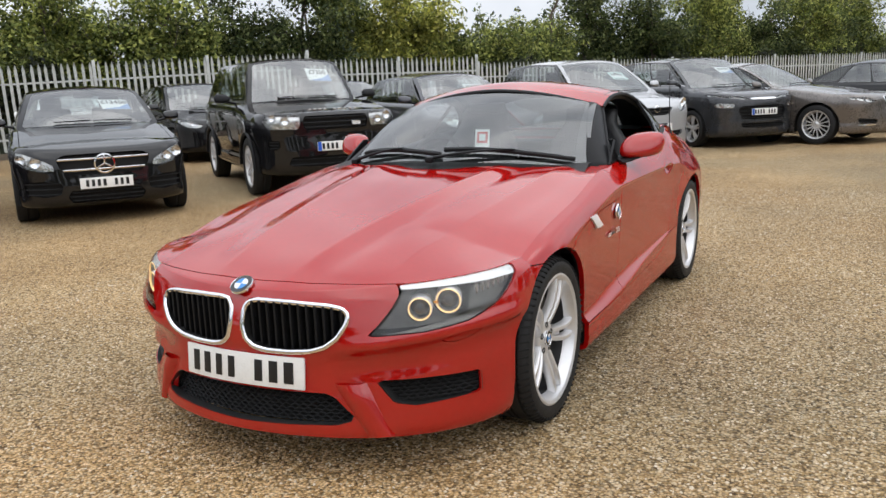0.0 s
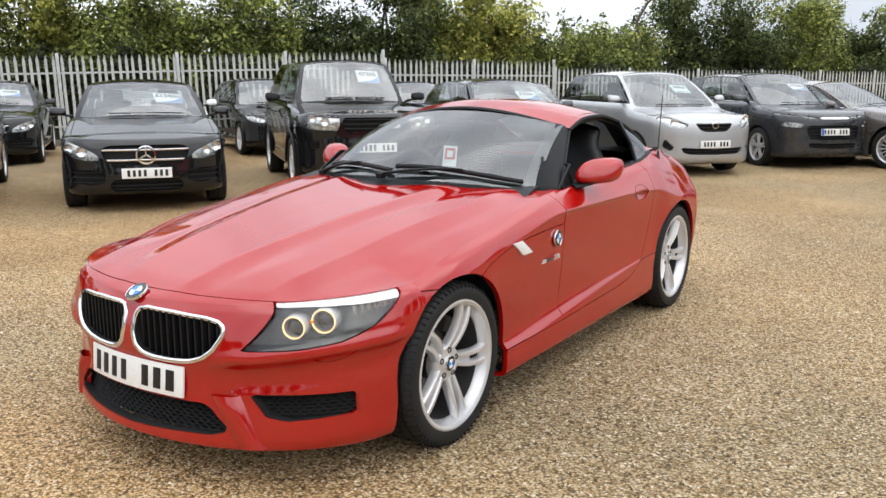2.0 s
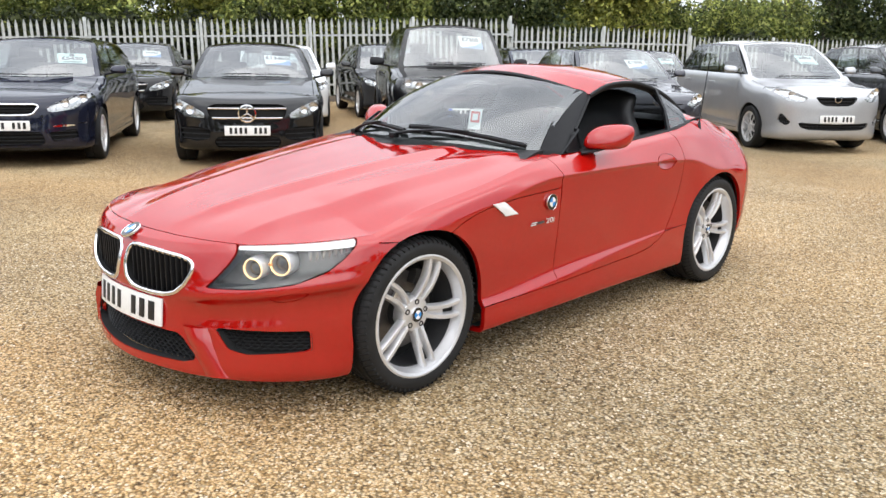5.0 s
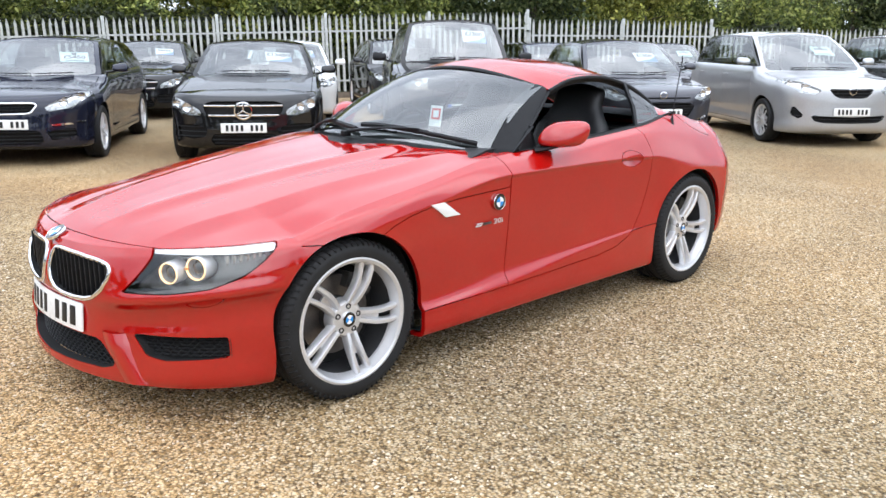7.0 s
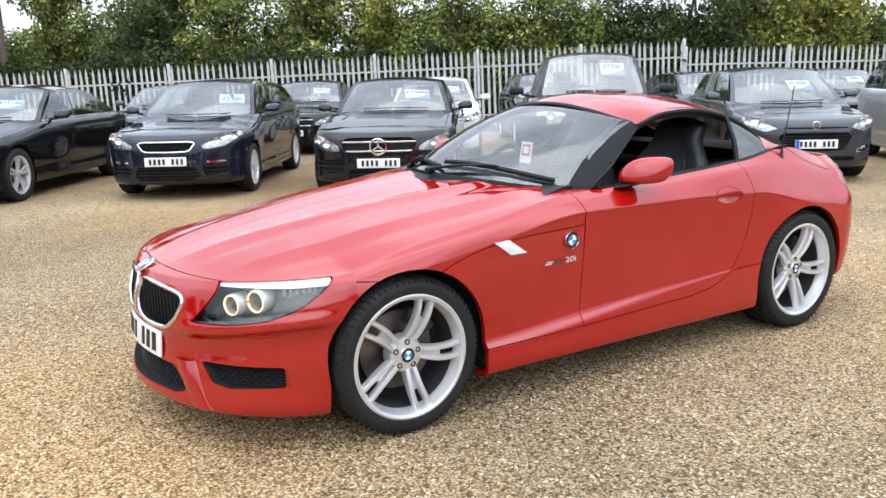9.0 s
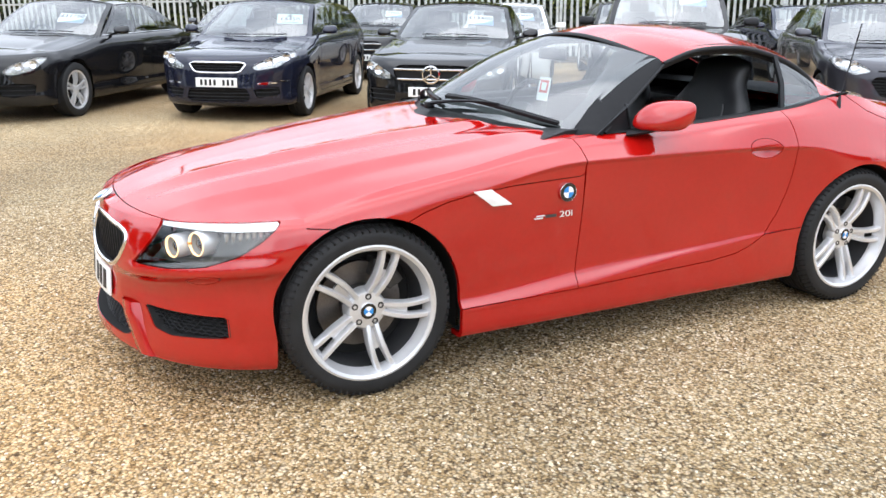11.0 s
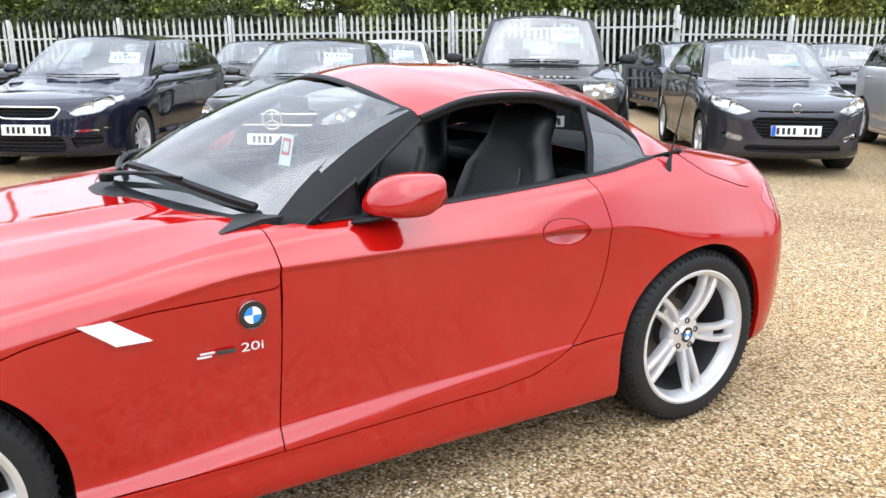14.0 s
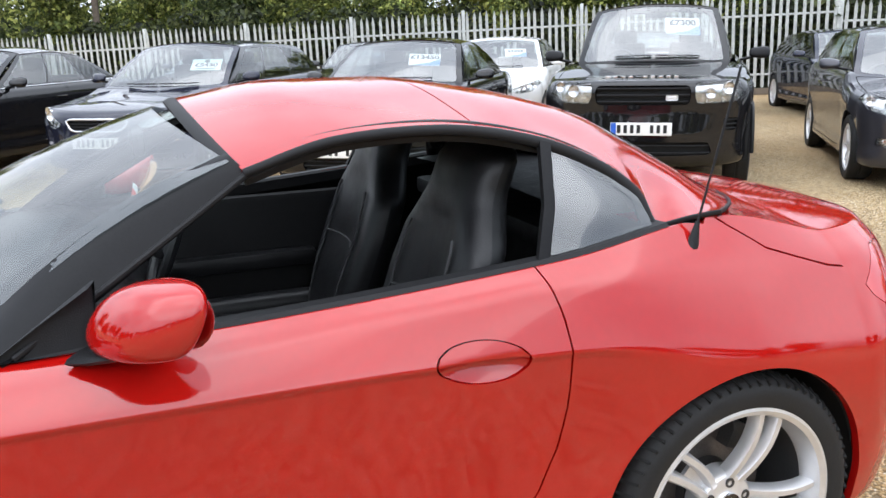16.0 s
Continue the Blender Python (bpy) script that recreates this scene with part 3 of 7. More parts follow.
# ---- trees and hedge behind the fence ----
def leaf_mat(name, a, b_, c):
    m = bpy.data.materials.new(name)
    m.use_nodes = True
    n, l = m.node_tree.nodes, m.node_tree.links
    p = n["Principled BSDF"]
    geo = n.new("ShaderNodeNewGeometry")
    ramp = n.new("ShaderNodeValToRGB")
    ramp.color_ramp.elements[0].color, ramp.color_ramp.elements[1].color = (*a, 1), (*c, 1)
    ramp.color_ramp.elements.new(0.55).color = (*b_, 1)
    l.new(geo.outputs["Random Per Island"], ramp.inputs["Fac"])
    tc = n.new("ShaderNodeTexCoord")
    nz = n.new("ShaderNodeTexNoise")
    nz.inputs["Scale"].default_value, nz.inputs["Detail"].default_value = 1.5, 6
    l.new(tc.outputs["Object"], nz.inputs["Vector"])
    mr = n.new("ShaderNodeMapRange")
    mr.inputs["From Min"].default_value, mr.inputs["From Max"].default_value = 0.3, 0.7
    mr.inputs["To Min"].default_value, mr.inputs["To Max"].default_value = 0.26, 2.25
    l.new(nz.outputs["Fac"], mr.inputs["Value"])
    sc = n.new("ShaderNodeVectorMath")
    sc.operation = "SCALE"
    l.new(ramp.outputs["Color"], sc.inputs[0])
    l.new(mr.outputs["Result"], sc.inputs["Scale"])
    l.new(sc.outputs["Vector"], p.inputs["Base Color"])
    p.inputs["Roughness"].default_value = 0.55
    p.inputs["Specular IOR Level"].default_value = 0.3
    tr = n.new("ShaderNodeBsdfTranslucent")
    l.new(sc.outputs["Vector"], tr.inputs["Color"])
    mx = n.new("ShaderNodeMixShader")
    mx.inputs["Fac"].default_value = 0.5
    l.new(p.outputs["BSDF"], mx.inputs[1])
    l.new(tr.outputs["BSDF"], mx.inputs[2])
    l.new(mx.outputs["Shader"], n["Material Output"].inputs["Surface"])
    return m


LEAVES = [leaf_mat("green_leaves", (0.040, 0.058, 0.018), (0.145, 0.175, 0.046), (0.42, 0.43, 0.12)),
          leaf_mat("dark_leaves", (0.022, 0.034, 0.014), (0.066, 0.088, 0.030), (0.19, 0.21, 0.075)),
          leaf_mat("yellow_green_leaves", (0.085, 0.10, 0.028), (0.25, 0.265, 0.062), (0.50, 0.47, 0.12)),
          # near-black leaf tones: shade under the trees put into the undergrowth's colour
          leaf_mat("shaded_undergrowth_leaves", (0.008, 0.011, 0.006), (0.030, 0.038, 0.016), (0.085, 0.095, 0.035))]
BARK = vary(mat_new("bark", (0.10, 0.08, 0.06), 0.9), 12, 0.4, 0.05, 0.6, 60)


def leaf_cloud(rng, blobs, count, size):
    """Leaves strewn over and in many small clumps."""
    B = np.array(blobs)
    w = B[:, 3] ** 2
    i = rng.choice(len(B), count, p=w / w.sum())
    d = rng.normal(size=(count, 3))
    d /= np.linalg.norm(d, axis=1, keepdims=True)
    rad = B[i, 3] * rng.uniform(0.45, 1.12, count) ** 0.6
    C = B[i, :3] + d * rad[:, None] * np.array([1, 1, 0.8])
    n = d + rng.normal(size=(count, 3)) * 0.8 + np.array([0, 0, 0.5])
    n /= np.linalg.norm(n, axis=1, keepdims=True)
    u = np.cross(n, rng.normal(size=(count, 3)))
    u /= np.linalg.norm(u, axis=1, keepdims=True)
    v = np.cross(n, u)
    s = size * rng.uniform(0.6, 1.3, count)[:, None]
    V = np.stack([C - u * s, C + v * s * 0.55 + n * s * 0.12, C + u * s, C - v * s * 0.55 + n * s * 0.12], 1).reshape(-1, 3)
    F = (np.arange(count) * 4)[:, None] + np.array([0, 1, 2, 3])[None]
    return V, F


def tree(x, y, z, h, spread, kind, seed, leaves=12000, size=0.072, low=0.12):
    rng = np.random.default_rng(seed)
    t = thing("tree", pose(x, y, z), ("dense green hedgerow tree bordering the yard", "dark green broadleaf tree bordering the yard", "pale yellow-green young tree behind the fence")[kind], "tree", "trees behind the fence")
    b = bmesh.new()
    blobs = []
    for stem in range(rng.integers(2, 4)):
        lean = rng.normal(size=2) * 0.16 * spread
        top = np.array([lean[0], lean[1], h * rng.uniform(0.72, 0.92)])
        path = [Vector((0.1 * stem, 0.05 * stem, -0.05))] + [Vector((top[0] * q + 0.12 * rng.normal() * q, top[1] * q + 0.12 * rng.normal() * q, top[2] * q)) for q in (0.2, 0.4, 0.6, 0.8, 1.0)]
        sweep(path, round_profile(0.22, 0.22, 7), up=(1, 0.1, 0), bm=b, scale=[1.0, 0.8, 0.62, 0.45, 0.28, 0.10])
        for k in range(9):
            q = rng.uniform(0.25, 1.0)
            p0 = Vector((top[0] * q, top[1] * q, top[2] * q))
            a = rng.uniform(0, 6.28)
            reach = spread * rng.uniform(0.35, 0.95) * (1.15 - 0.55 * q)
            p2 = p0 + Vector((math.cos(a) * reach, math.sin(a) * reach, rng.uniform(0.1, 0.9)))
            p1 = (p0 + p2) / 2 + Vector((0, 0, 0.12))
            sweep([p0, p1, p2], round_profile(0.07, 0.07, 5), up=(0.1, 0.2, 1), bm=b, scale=[1.0, 0.6, 0.2])
            for j in range(4):
                f = rng.uniform(0.35, 1.1)
                c = p0.lerp(p2, f)
                blobs.append((c.x + rng.normal() * 0.15, c.y + rng.normal() * 0.15, c.z + rng.normal() * 0.2, rng.uniform(0.22, 0.55) * spread ** 0.5))
    for k in range(14):
        a = rng.uniform(0, 6.28)
        r = spread * rng.uniform(0.2, 0.9)
        blobs.append((math.cos(a) * r, math.sin(a) * r, h * rng.uniform(low, 0.6), rng.uniform(0.35, 0.7)))
    for k in range(5):
        a = rng.uniform(0, 6.28)
        blobs.append((math.cos(a) * spread * 0.35, math.sin(a) * spread * 0.35, h * rng.uniform(0.8, 0.98), rng.uniform(0.2, 0.42)))
    for k in range(11):
        a = rng.uniform(0, 6.28)
        r = spread * rng.uniform(0.1, 0.85)
        p0 = Vector((math.cos(a) * r, math.sin(a) * r, h * rng.uniform(0.62, 0.9)))
        p2 = p0 + Vector((math.cos(a) * rng.uniform(0.1, 0.6), math.sin(a) * rng.uniform(0.1, 0.6), rng.uniform(0.4, 1.0)))
        p1 = p0.lerp(p2, 0.5) + Vector((rng.normal() * 0.08, rng.normal() * 0.08, 0))
        sweep([p0, p1, p2], round_profile(0.026, 0.026, 4), up=(0.3, 1, 0), bm=b, scale=[1.0, 0.7, 0.25])
        for f in np.linspace(0.2, 0.95, rng.integers(1, 6)):
            c = p0.lerp(p2, f)
            blobs.append((c.x, c.y, c.z, rng.uniform(0.07, 0.17)))
    part("trunk", b, BARK, t)
    V, F = leaf_cloud(rng, blobs, leaves, size)
    me = bpy.data.meshes.new("crown")
    me.from_pydata(V.tolist(), [], F.tolist())
    me.materials.append(LEAVES[kind])
    o = new("crown", me)
    o.parent = t
    return t


rng_t = random.Random(12)
TREE_ROW = [(-34, 4.4, 2), (-30.5, 4.6, 0), (-27, 5.0, 1), (-24, 4.0, 0), (-21, 5.0, 0), (-18, 5.0, 1), (-15, 5.2, 0), (-12, 4.8, 0), (-9, 5.2, 1), (-6.5, 5.0, 0), (-4, 5.3, 0), (-1.6, 5.2, 2),
            (0.3, 4.8, 0), (2.0, 3.2, 0), (3.6, 3.9, 0), (5.4, 5.0, 1), (7.3, 5.5, 1), (9.0, 4.8, 0), (11.0, 4.8, 2), (13.0, 3.2, 0), (15.1, 3.7, 0), (17.3, 3.3, 0), (19.6, 5.2, 1), (22.0, 5.8, 1), (24.8, 5.1, 0), (27.2, 4.5, 0), (29.3, 3.9, 1), (31.8, 4.8, 0), (34.6, 5.8, 1), (37.5, 6.2, 0), (41, 6.4, 1), (45, 6.6, 0), (49, 6.8, 1)]
for k, (s, h, kind) in enumerate(TREE_ROW):
    p = FOOT + ALONG * s + DEEP * (2.6 + 1.6 * rng_t.random())
    tree(p.x, p.y, 0, h, 1.9, kind, 100 + k)
for k in range(26):
    s = -36 + 3.4 * k
    p = FOOT + ALONG * s + DEEP * (7.5 + 2.5 * rng_t.random())
    tree(p.x, p.y, 0, 2.7 + 0.7 * rng_t.random(), 2.6, rng_t.choice((0, 1, 1)), 300 + k, 6500, 0.12, 0.05)


def hedge(s0, s1, d, h, seed, kind, count):
    rng = np.random.default_rng(seed)
    blobs = []
    for k in range(int((s1 - s0) * 9.0)):
        p = FOOT + ALONG * (s0 + (s1 - s0) * rng.random()) + DEEP * (d + rng.normal() * 0.35)
        blobs.append((p.x, p.y, h * rng.uniform(0.08, 0.95), rng.uniform(0.3, 0.6)))
    V, F = leaf_cloud(rng, blobs, count, 0.09)
    me = bpy.data.meshes.new("hedge")
    me.from_pydata(V.tolist(), [], F.tolist())
    me.materials.append(LEAVES[kind])
    tagged(new("hedge", me), "dense green undergrowth behind the fence, its shade put into the leaf colour", "hedge", kind="stuff")


# unseen trees added across the yard, mirrored dark in paint and glass
for k in range(23):
    a = radians(-150 + 9.9 * k)
    tree(4 + 24 * math.cos(a), -4 + 27 * math.sin(a), 0, 4.4 + 1.6 * rng_t.random(), 2.8, rng_t.choice((0, 1, 1)), 500 + k, 5000, 0.15, 0.02)
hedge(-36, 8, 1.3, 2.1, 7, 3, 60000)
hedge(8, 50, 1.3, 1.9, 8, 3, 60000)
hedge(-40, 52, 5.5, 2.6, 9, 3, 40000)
# dead, bare branch standing out of the hedge
p = FOOT + ALONG * 17.4 + DEEP * 3.4
dead = sweep([(0, 0, 0), (0.1, 0, 2.0), (0.0, 0.1, 3.6), (0.35, 0.2, 4.3), (0.75, 0.2, 4.5), (0.95, 0.3, 5.0), (0.85, 0.3, 5.6)], round_profile(0.16, 0.16, 7), up=(0.2, 1, 0), scale=[1, 0.9, 0.7, 0.5, 0.4, 0.3, 0.12])
sweep([(0.35, 0.2, 4.3), (-0.1, 0.1, 4.6), (-0.3, 0.1, 5.0)], round_profile(0.07, 0.07, 6), up=(0, 1, 0.2), bm=dead, scale=[1, 0.7, 0.3])
o = new("dead_branch", mesh_of("dead_branch", dead, BARK))
o.matrix_world = pose(p.x, p.y, 0)
tagged(o, "bare dead grey tree stem above the hedge", "tree")
p = FOOT + ALONG * -12.6 + DEEP * 2.0
o = new("utility_pole", mesh_of("utility_pole", sweep([(0, 0, 0), (0, 0, 6.5)], round_profile(0.2, 0.2, 12), up=(1, 0, 0), scale=[1, 0.8]), BARK))
o.matrix_world = pose(p.x, p.y, 0, 0, -3)
tagged(o, "dark wooden pole behind the fence", "pole")

# rough grass and earth beyond the fence
VERGE = vary(mat_new("rough_verge", (0.045, 0.055, 0.025), 0.95), 2.0, 0.5, 0.05, 0.6, 40)
vs = [[tuple(FOOT + ALONG * s + DEEP * d + Vector((0, 0, ground_z(*(FOOT + ALONG * s + DEEP * d).xy) + 0.012 + 0.05 * min(d, 3)))) for d in (0.12, 1.0, 3.0, 8.0, 20.0, 60.0)] for s in np.linspace(-80, 90, 60)]
tagged(new("verge", mesh_of("verge", grid(vs, True), VERGE)), "rough dark grass and earth beyond the fence", kind="structure")

# ---- the red sports car: x to its left, y to its tail, z up; front axle at the origin ----
STATIONS = [-0.22, 0.0, 0.4, 0.9, 1.5, 2.07, 2.5, 2.85]
SIDE_X = [pchip(STATIONS, v) for v in (
    [0.800, 0.800, 0.795, 0.770, 0.775, 0.784, 0.722, 0.690],
    [0.838, 0.848, 0.842, 0.822, 0.822, 0.836, 0.818, 0.780],
    [0.856, 0.876, 0.866, 0.872, 0.874, 0.886, 0.893, 0.862],
    [0.858, 0.881, 0.867, 0.867, 0.868, 0.881, 0.904, 0.878],
    [0.858, 0.886, 0.866, 0.856, 0.857, 0.868, 0.908, 0.884],
    [0.846, 0.868, 0.848, 0.846, 0.858, 0.872, 0.896, 0.876],
    [0.842, 0.868, 0.872, 0.876, 0.872, 0.874, 0.896, 0.874],
    [0.832, 0.862, 0.872, 0.874, 0.872, 0.872, 0.888, 0.866],
    [0.800, 0.850, 0.862, 0.864, 0.862, 0.862, 0.870, 0.840],
    [0.700, 0.740, 0.780, 0.790, 0.790, 0.790, 0.760, 0.740])]
SIDE_Z = [pchip(STATIONS, v) for v in (
    [0.694, 0.752, 0.815, 0.892, 0.916, 0.957, 0.998, 0.922],
    [0.668, 0.726, 0.790, 0.866, 0.884, 0.912, 0.880, 0.845],
    [0.610, 0.680, 0.745, 0.822, 0.820, 0.802, 0.735, 0.712],
    [0.580, 0.650, 0.722, 0.800, 0.798, 0.782, 0.670, 0.660],
    [0.520, 0.560, 0.560, 0.560, 0.560, 0.560, 0.580, 0.560],
    [0.380, 0.390, 0.330, 0.372, 0.400, 0.425, 0.430, 0.430],
    [0.330, 0.330, 0.290, 0.318, 0.372, 0.405, 0.400, 0.400],
    [0.270, 0.270, 0.270, 0.280, 0.300, 0.330, 0.330, 0.330],
    [0.150, 0.170, 0.178, 0.180, 0.182, 0.182, 0.200, 0.240],
    [0.132, 0.150, 0.160, 0.160, 0.160, 0.160, 0.170, 0.200])]
NV, NTH = 57, 85
Y0, Y1 = STATIONS[0], STATIONS[-1]
ys = np.linspace(Y0, Y1, 240)
side_pts = catmull(np.stack([np.stack([fx(ys), ys, fz(ys)], -1) for fx, fz in zip(SIDE_X, SIDE_Z)]), NV)  # NV x ny x 3
side_pts = side_pts.transpose(1, 0, 2)
theta = np.linspace(-math.pi / 2, math.pi / 2, 2 * NTH - 1)


def end_cap(section, yend, yf, zn, sign):
    """Wraps a section round the nose or tail on ellipses."""
    v = np.linspace(0, 1, NV)
    s, c = np.sin(theta)[None, :], np.cos(theta)[None, :]
    x = section[:, 0][:, None] * s
    y = yend + (yf(v) - yend)[:, None] * c
    z = zn(v)[:, None] + (section[:, 2] - zn(v))[:, None] * s ** 2
    return np.stack([x, y, z], -1)


T8 = np.linspace(0, 1, 10)
nose = end_cap(side_pts[0], Y0, pchip(T8, [-0.800, -0.818, -0.842, -0.847, -0.850, -0.846, -0.848, -0.862, -0.868, -0.80]),
               pchip(T8, [0.658, 0.622, 0.550, 0.520, 0.470, 0.400, 0.340, 0.262, 0.170, 0.150]), 1)
# relief of the bumper: a rising crease, a hollow below it and a fuller lower edge
zz_, ss_ = nose[..., 2], np.abs(np.sin(theta))[None, :]
line = 0.452 + 0.085 * ss_ ** 2
wide = np.clip((ss_ - 0.36) / 0.2, 0, 1) * np.clip((1.0 - ss_) / 0.03, 0, 1)
ridge = pchip([-0.3, -0.14, -0.075, -0.030, -0.004, 0.012, 0.05, 0.11, 0.3], [0, -0.005, -0.017, -0.012, 0.017, 0.018, 0.007, 0, 0])
push = wide * (ridge(np.clip(zz_ - line, -0.29, 0.29)) + 0.008 * np.exp(-((zz_ - 0.19) / 0.05) ** 2))
push = push - 0.012 * np.clip((0.40 - ss_) / 0.2, 0, 1) * np.exp(-((zz_ - 0.40) / 0.06) ** 2)
nose = nose + push[..., None] * np.stack([np.sin(theta), -np.cos(theta), 0 * theta], -1)[None]
tail = end_cap(side_pts[-1], Y1, pchip(T8, [3.300, 3.318, 3.330, 3.336, 3.345, 3.350, 3.345, 3.325, 3.27, 3.2]),
               pchip(T8, [0.895, 0.868, 0.775, 0.735, 0.580, 0.470, 0.420, 0.340, 0.270, 0.25]), -1)
ZC = pchip([-0.82, -0.65, -0.4, 0.0, 0.4, 0.75, 1.1, 2.4, 2.7, 3.0, 3.25, 3.32], [0.655, 0.716, 0.776, 0.842, 0.894, 0.925, 0.935, 1.0, 0.99, 0.955, 0.915, 0.895])


def hood_height(v, y, yf, yb):
    """Height of bonnet and deck at the share v of the half-width."""
    a = np.abs(v)
    zc, zs = ZC(y), SIDE_Z[0](y)
    z = zc + (zs - zc) * a ** 2.3
    front = np.clip((0.95 - y) / 0.3, 0, 1) * np.clip((y + 0.85) / 0.35, 0, 1)
    q = np.clip((y + 0.7) / 1.6, 0, 1)
    for r0, r1, h in ((0.20, 0.46, 0.0120), (0.60, 0.78, 0.0085)):
        r = r0 + (r1 - r0) * q
        d = a - r
        z = z + front * h * np.exp(-np.sqrt(d * d + 0.010 ** 2) / np.where(d < 0, 0.115, 0.050)) - front * h * 0.35 * np.exp(-((d - 0.12) / 0.06) ** 2)
    return z


vv = np.sin(theta)
yf = nose[0, :, 1]
yb = tail[0, :, 1]
s_all = np.linspace(0, 1, 240)
Ytop = yf[None, :] + (yb - yf)[None, :] * s_all[:, None]
# at the rim the rows meet the flank rows exactly
XS = SIDE_X[0](np.clip(Ytop, Y0, Y1)) * vv[None, :]
XS[0], XS[-1] = nose[0, :, 0], tail[0, :, 0]
ZT = hood_height(np.broadcast_to(vv, Ytop.shape), Ytop, yf, yb)
e0 = nose[0, :, 2] - ZT[0]
e1 = tail[0, :, 2] - ZT[-1]
ZT = ZT + e0[None, :] * np.exp(-(Ytop - yf[None, :]) / 0.22) + e1[None, :] * np.exp(-(yb[None, :] - Ytop) / 0.25)
ZT[:, 0], ZT[:, -1] = SIDE_Z[0](Ytop[:, 0]), SIDE_Z[0](Ytop[:, -1])
top = np.stack([XS, Ytop, ZT], -1)
top[0], top[-1] = nose[0], tail[0]
top[:, 0], top[:, -1] = side_pts[:, 0] * (-1, 1, 1), side_pts[:, 0]
body = weld(grid(top), grid(side_pts.transpose(1, 0, 2)[:, :, :], True), grid((side_pts * (-1, 1, 1)).transpose(1, 0, 2)), grid(nose, True), grid(tail))
TOP, SL, SR, NOSE, TAIL = range(5)
if body.N[np.argmax(body.V[:, 2])][2] < 0:
    body = Surf(body.V, [tuple(reversed(f)) for f in body.F], -body.N, body.tag)

AX, AZ, AR = (0.005, 2.496), 0.325, (0.362, 0.366)


def arch(k):
    return lambda V: np.hypot(V[:, 1] - AX[k], np.maximum(V[:, 2] - AZ, 0)) - AR[k] + (1 - k) * 0.022 * np.clip((AZ + 0.1 - V[:, 2]) / 0.16, 0, 1) * (V[:, 1] < 0) + np.where(np.abs(V[:, 0]) < 0.5, 9, 0)


YZ, XY, XZ = [1, 2], [0, 1], [0, 2]
for k in (0, 1):
    body = body.outside(arch(k))


def side_only(f):
    return lambda V: np.where(np.abs(V[:, 0]) > 0.45, f(V), 9.0)


def cowl_y(x):
    return 0.665 + 0.30 * (np.abs(x) / 0.72) ** 2


cabin = lambda V: np.maximum.reduce([np.abs(V[:, 0]) - 0.735, cowl_y(V[:, 0]) - 0.02 - V[:, 1], V[:, 1] - 2.62 + 0.2 * np.abs(V[:, 0]), 0.80 - V[:, 2]])
whole = body.outside(cabin)
car = thing("sports_car", pose(0, 0, 0), "glossy red two-seat sports coupe with its side window open", "car")
G = 0.0021
part("inner_shell", whole.only(TOP, SL, SR).outside(lambda V: np.maximum(V[:, 1] - 0.0, V[:, 2] - 0.6)).moved(-0.028), UNDER, car, "black shell behind the panel gaps")

# bonnet with its wrapped sides
hood_line = poly(YZ, [(-0.9, 0.60), (-0.42, 0.675), (-0.31, 0.676), (-0.2, 0.664), (-0.1, 0.655), (0.06, 0.58), (0.12, 0.648), (0.2, 0.684), (0.3, 0.713), (0.41, 0.733), (0.58, 0.750), (0.905, 0.762), (0.905, 0.84), (0.888, 1.2), (-0.9, 1.2)])
nose_edge = lambda x: Y0 - 0.58 * np.sqrt(np.clip(1 - (np.abs(x) / 0.80) ** 2, 0, 1)) + 0.046 * np.clip(1 - (np.abs(x) / 0.58) ** 2, 0, 1)
hood_front = lambda V: np.where(V[:, 1] < -0.3, nose_edge(V[:, 0]) - V[:, 1], -9.0)
hood_back = lambda V: np.where(np.abs(V[:, 0]) < 0.73, V[:, 1] - cowl_y(V[:, 0]) + 0.05, V[:, 1] - 0.93)
hood_f = lambda V: np.maximum.reduce([hood_line(V), hood_back(V), hood_front(V)])
upper = whole.only(TOP, SL, SR)
bonnet = upper.inside(hood_f, G)
part("bonnet", bonnet.flanged(0.018), RED, car)
rest = upper.outside(hood_f, G)

# doors
door_f = side_only(poly(YZ, [(0.905, 0.84), (0.909, 0.745), (0.902, 0.56), (0.890, 0.300), (1.595, 0.322), (1.75, 0.340), (1.842, 0.372), (1.912, 0.408), (1.983, 0.502), (2.025, 0.596), (2.045, 0.693), (2.048, 0.781), (2.040, 0.869), (2.026, 0.921), (2.010, 0.965), (1.99, 1.2), (0.888, 1.2)]))
doors = rest.inside(door_f, G)
rest = rest.outside(door_f, G)
grip_f = side_only(lambda V: np.hypot((V[:, 1] - 1.860) / 0.096, (V[:, 2] - 0.805 + 0.08 * (V[:, 1] - 1.860)) / 0.043) - 1)
grips = doors.inside(lambda V: grip_f(V) * 0.04, 0.0009)
doors = doors.outside(lambda V: grip_f(V) * 0.04, 0.0009)
sill_f = side_only(poly(YZ, [(0.0, 0.0), (0.0, 0.288), (0.375, 0.290), (0.886, 0.300), (1.595, 0.322), (1.75, 0.340), (1.842, 0.372), (1.912, 0.408), (2.04, 0.414), (2.4, 0.42), (2.4, 0.0)]))
sills = rest.inside(sill_f, G)
rest = rest.outside(sill_f, G)
front_end = lambda V: V[:, 1] - 0.005
bumper_sides = rest.inside(front_end)
rest = rest.outside(front_end)
mid_cut = lambda V: V[:, 1] - 1.2
fenders, quarters = rest.split(mid_cut)
fenders = fenders.inside(lambda V: V[:, 1] - 0.905, G)
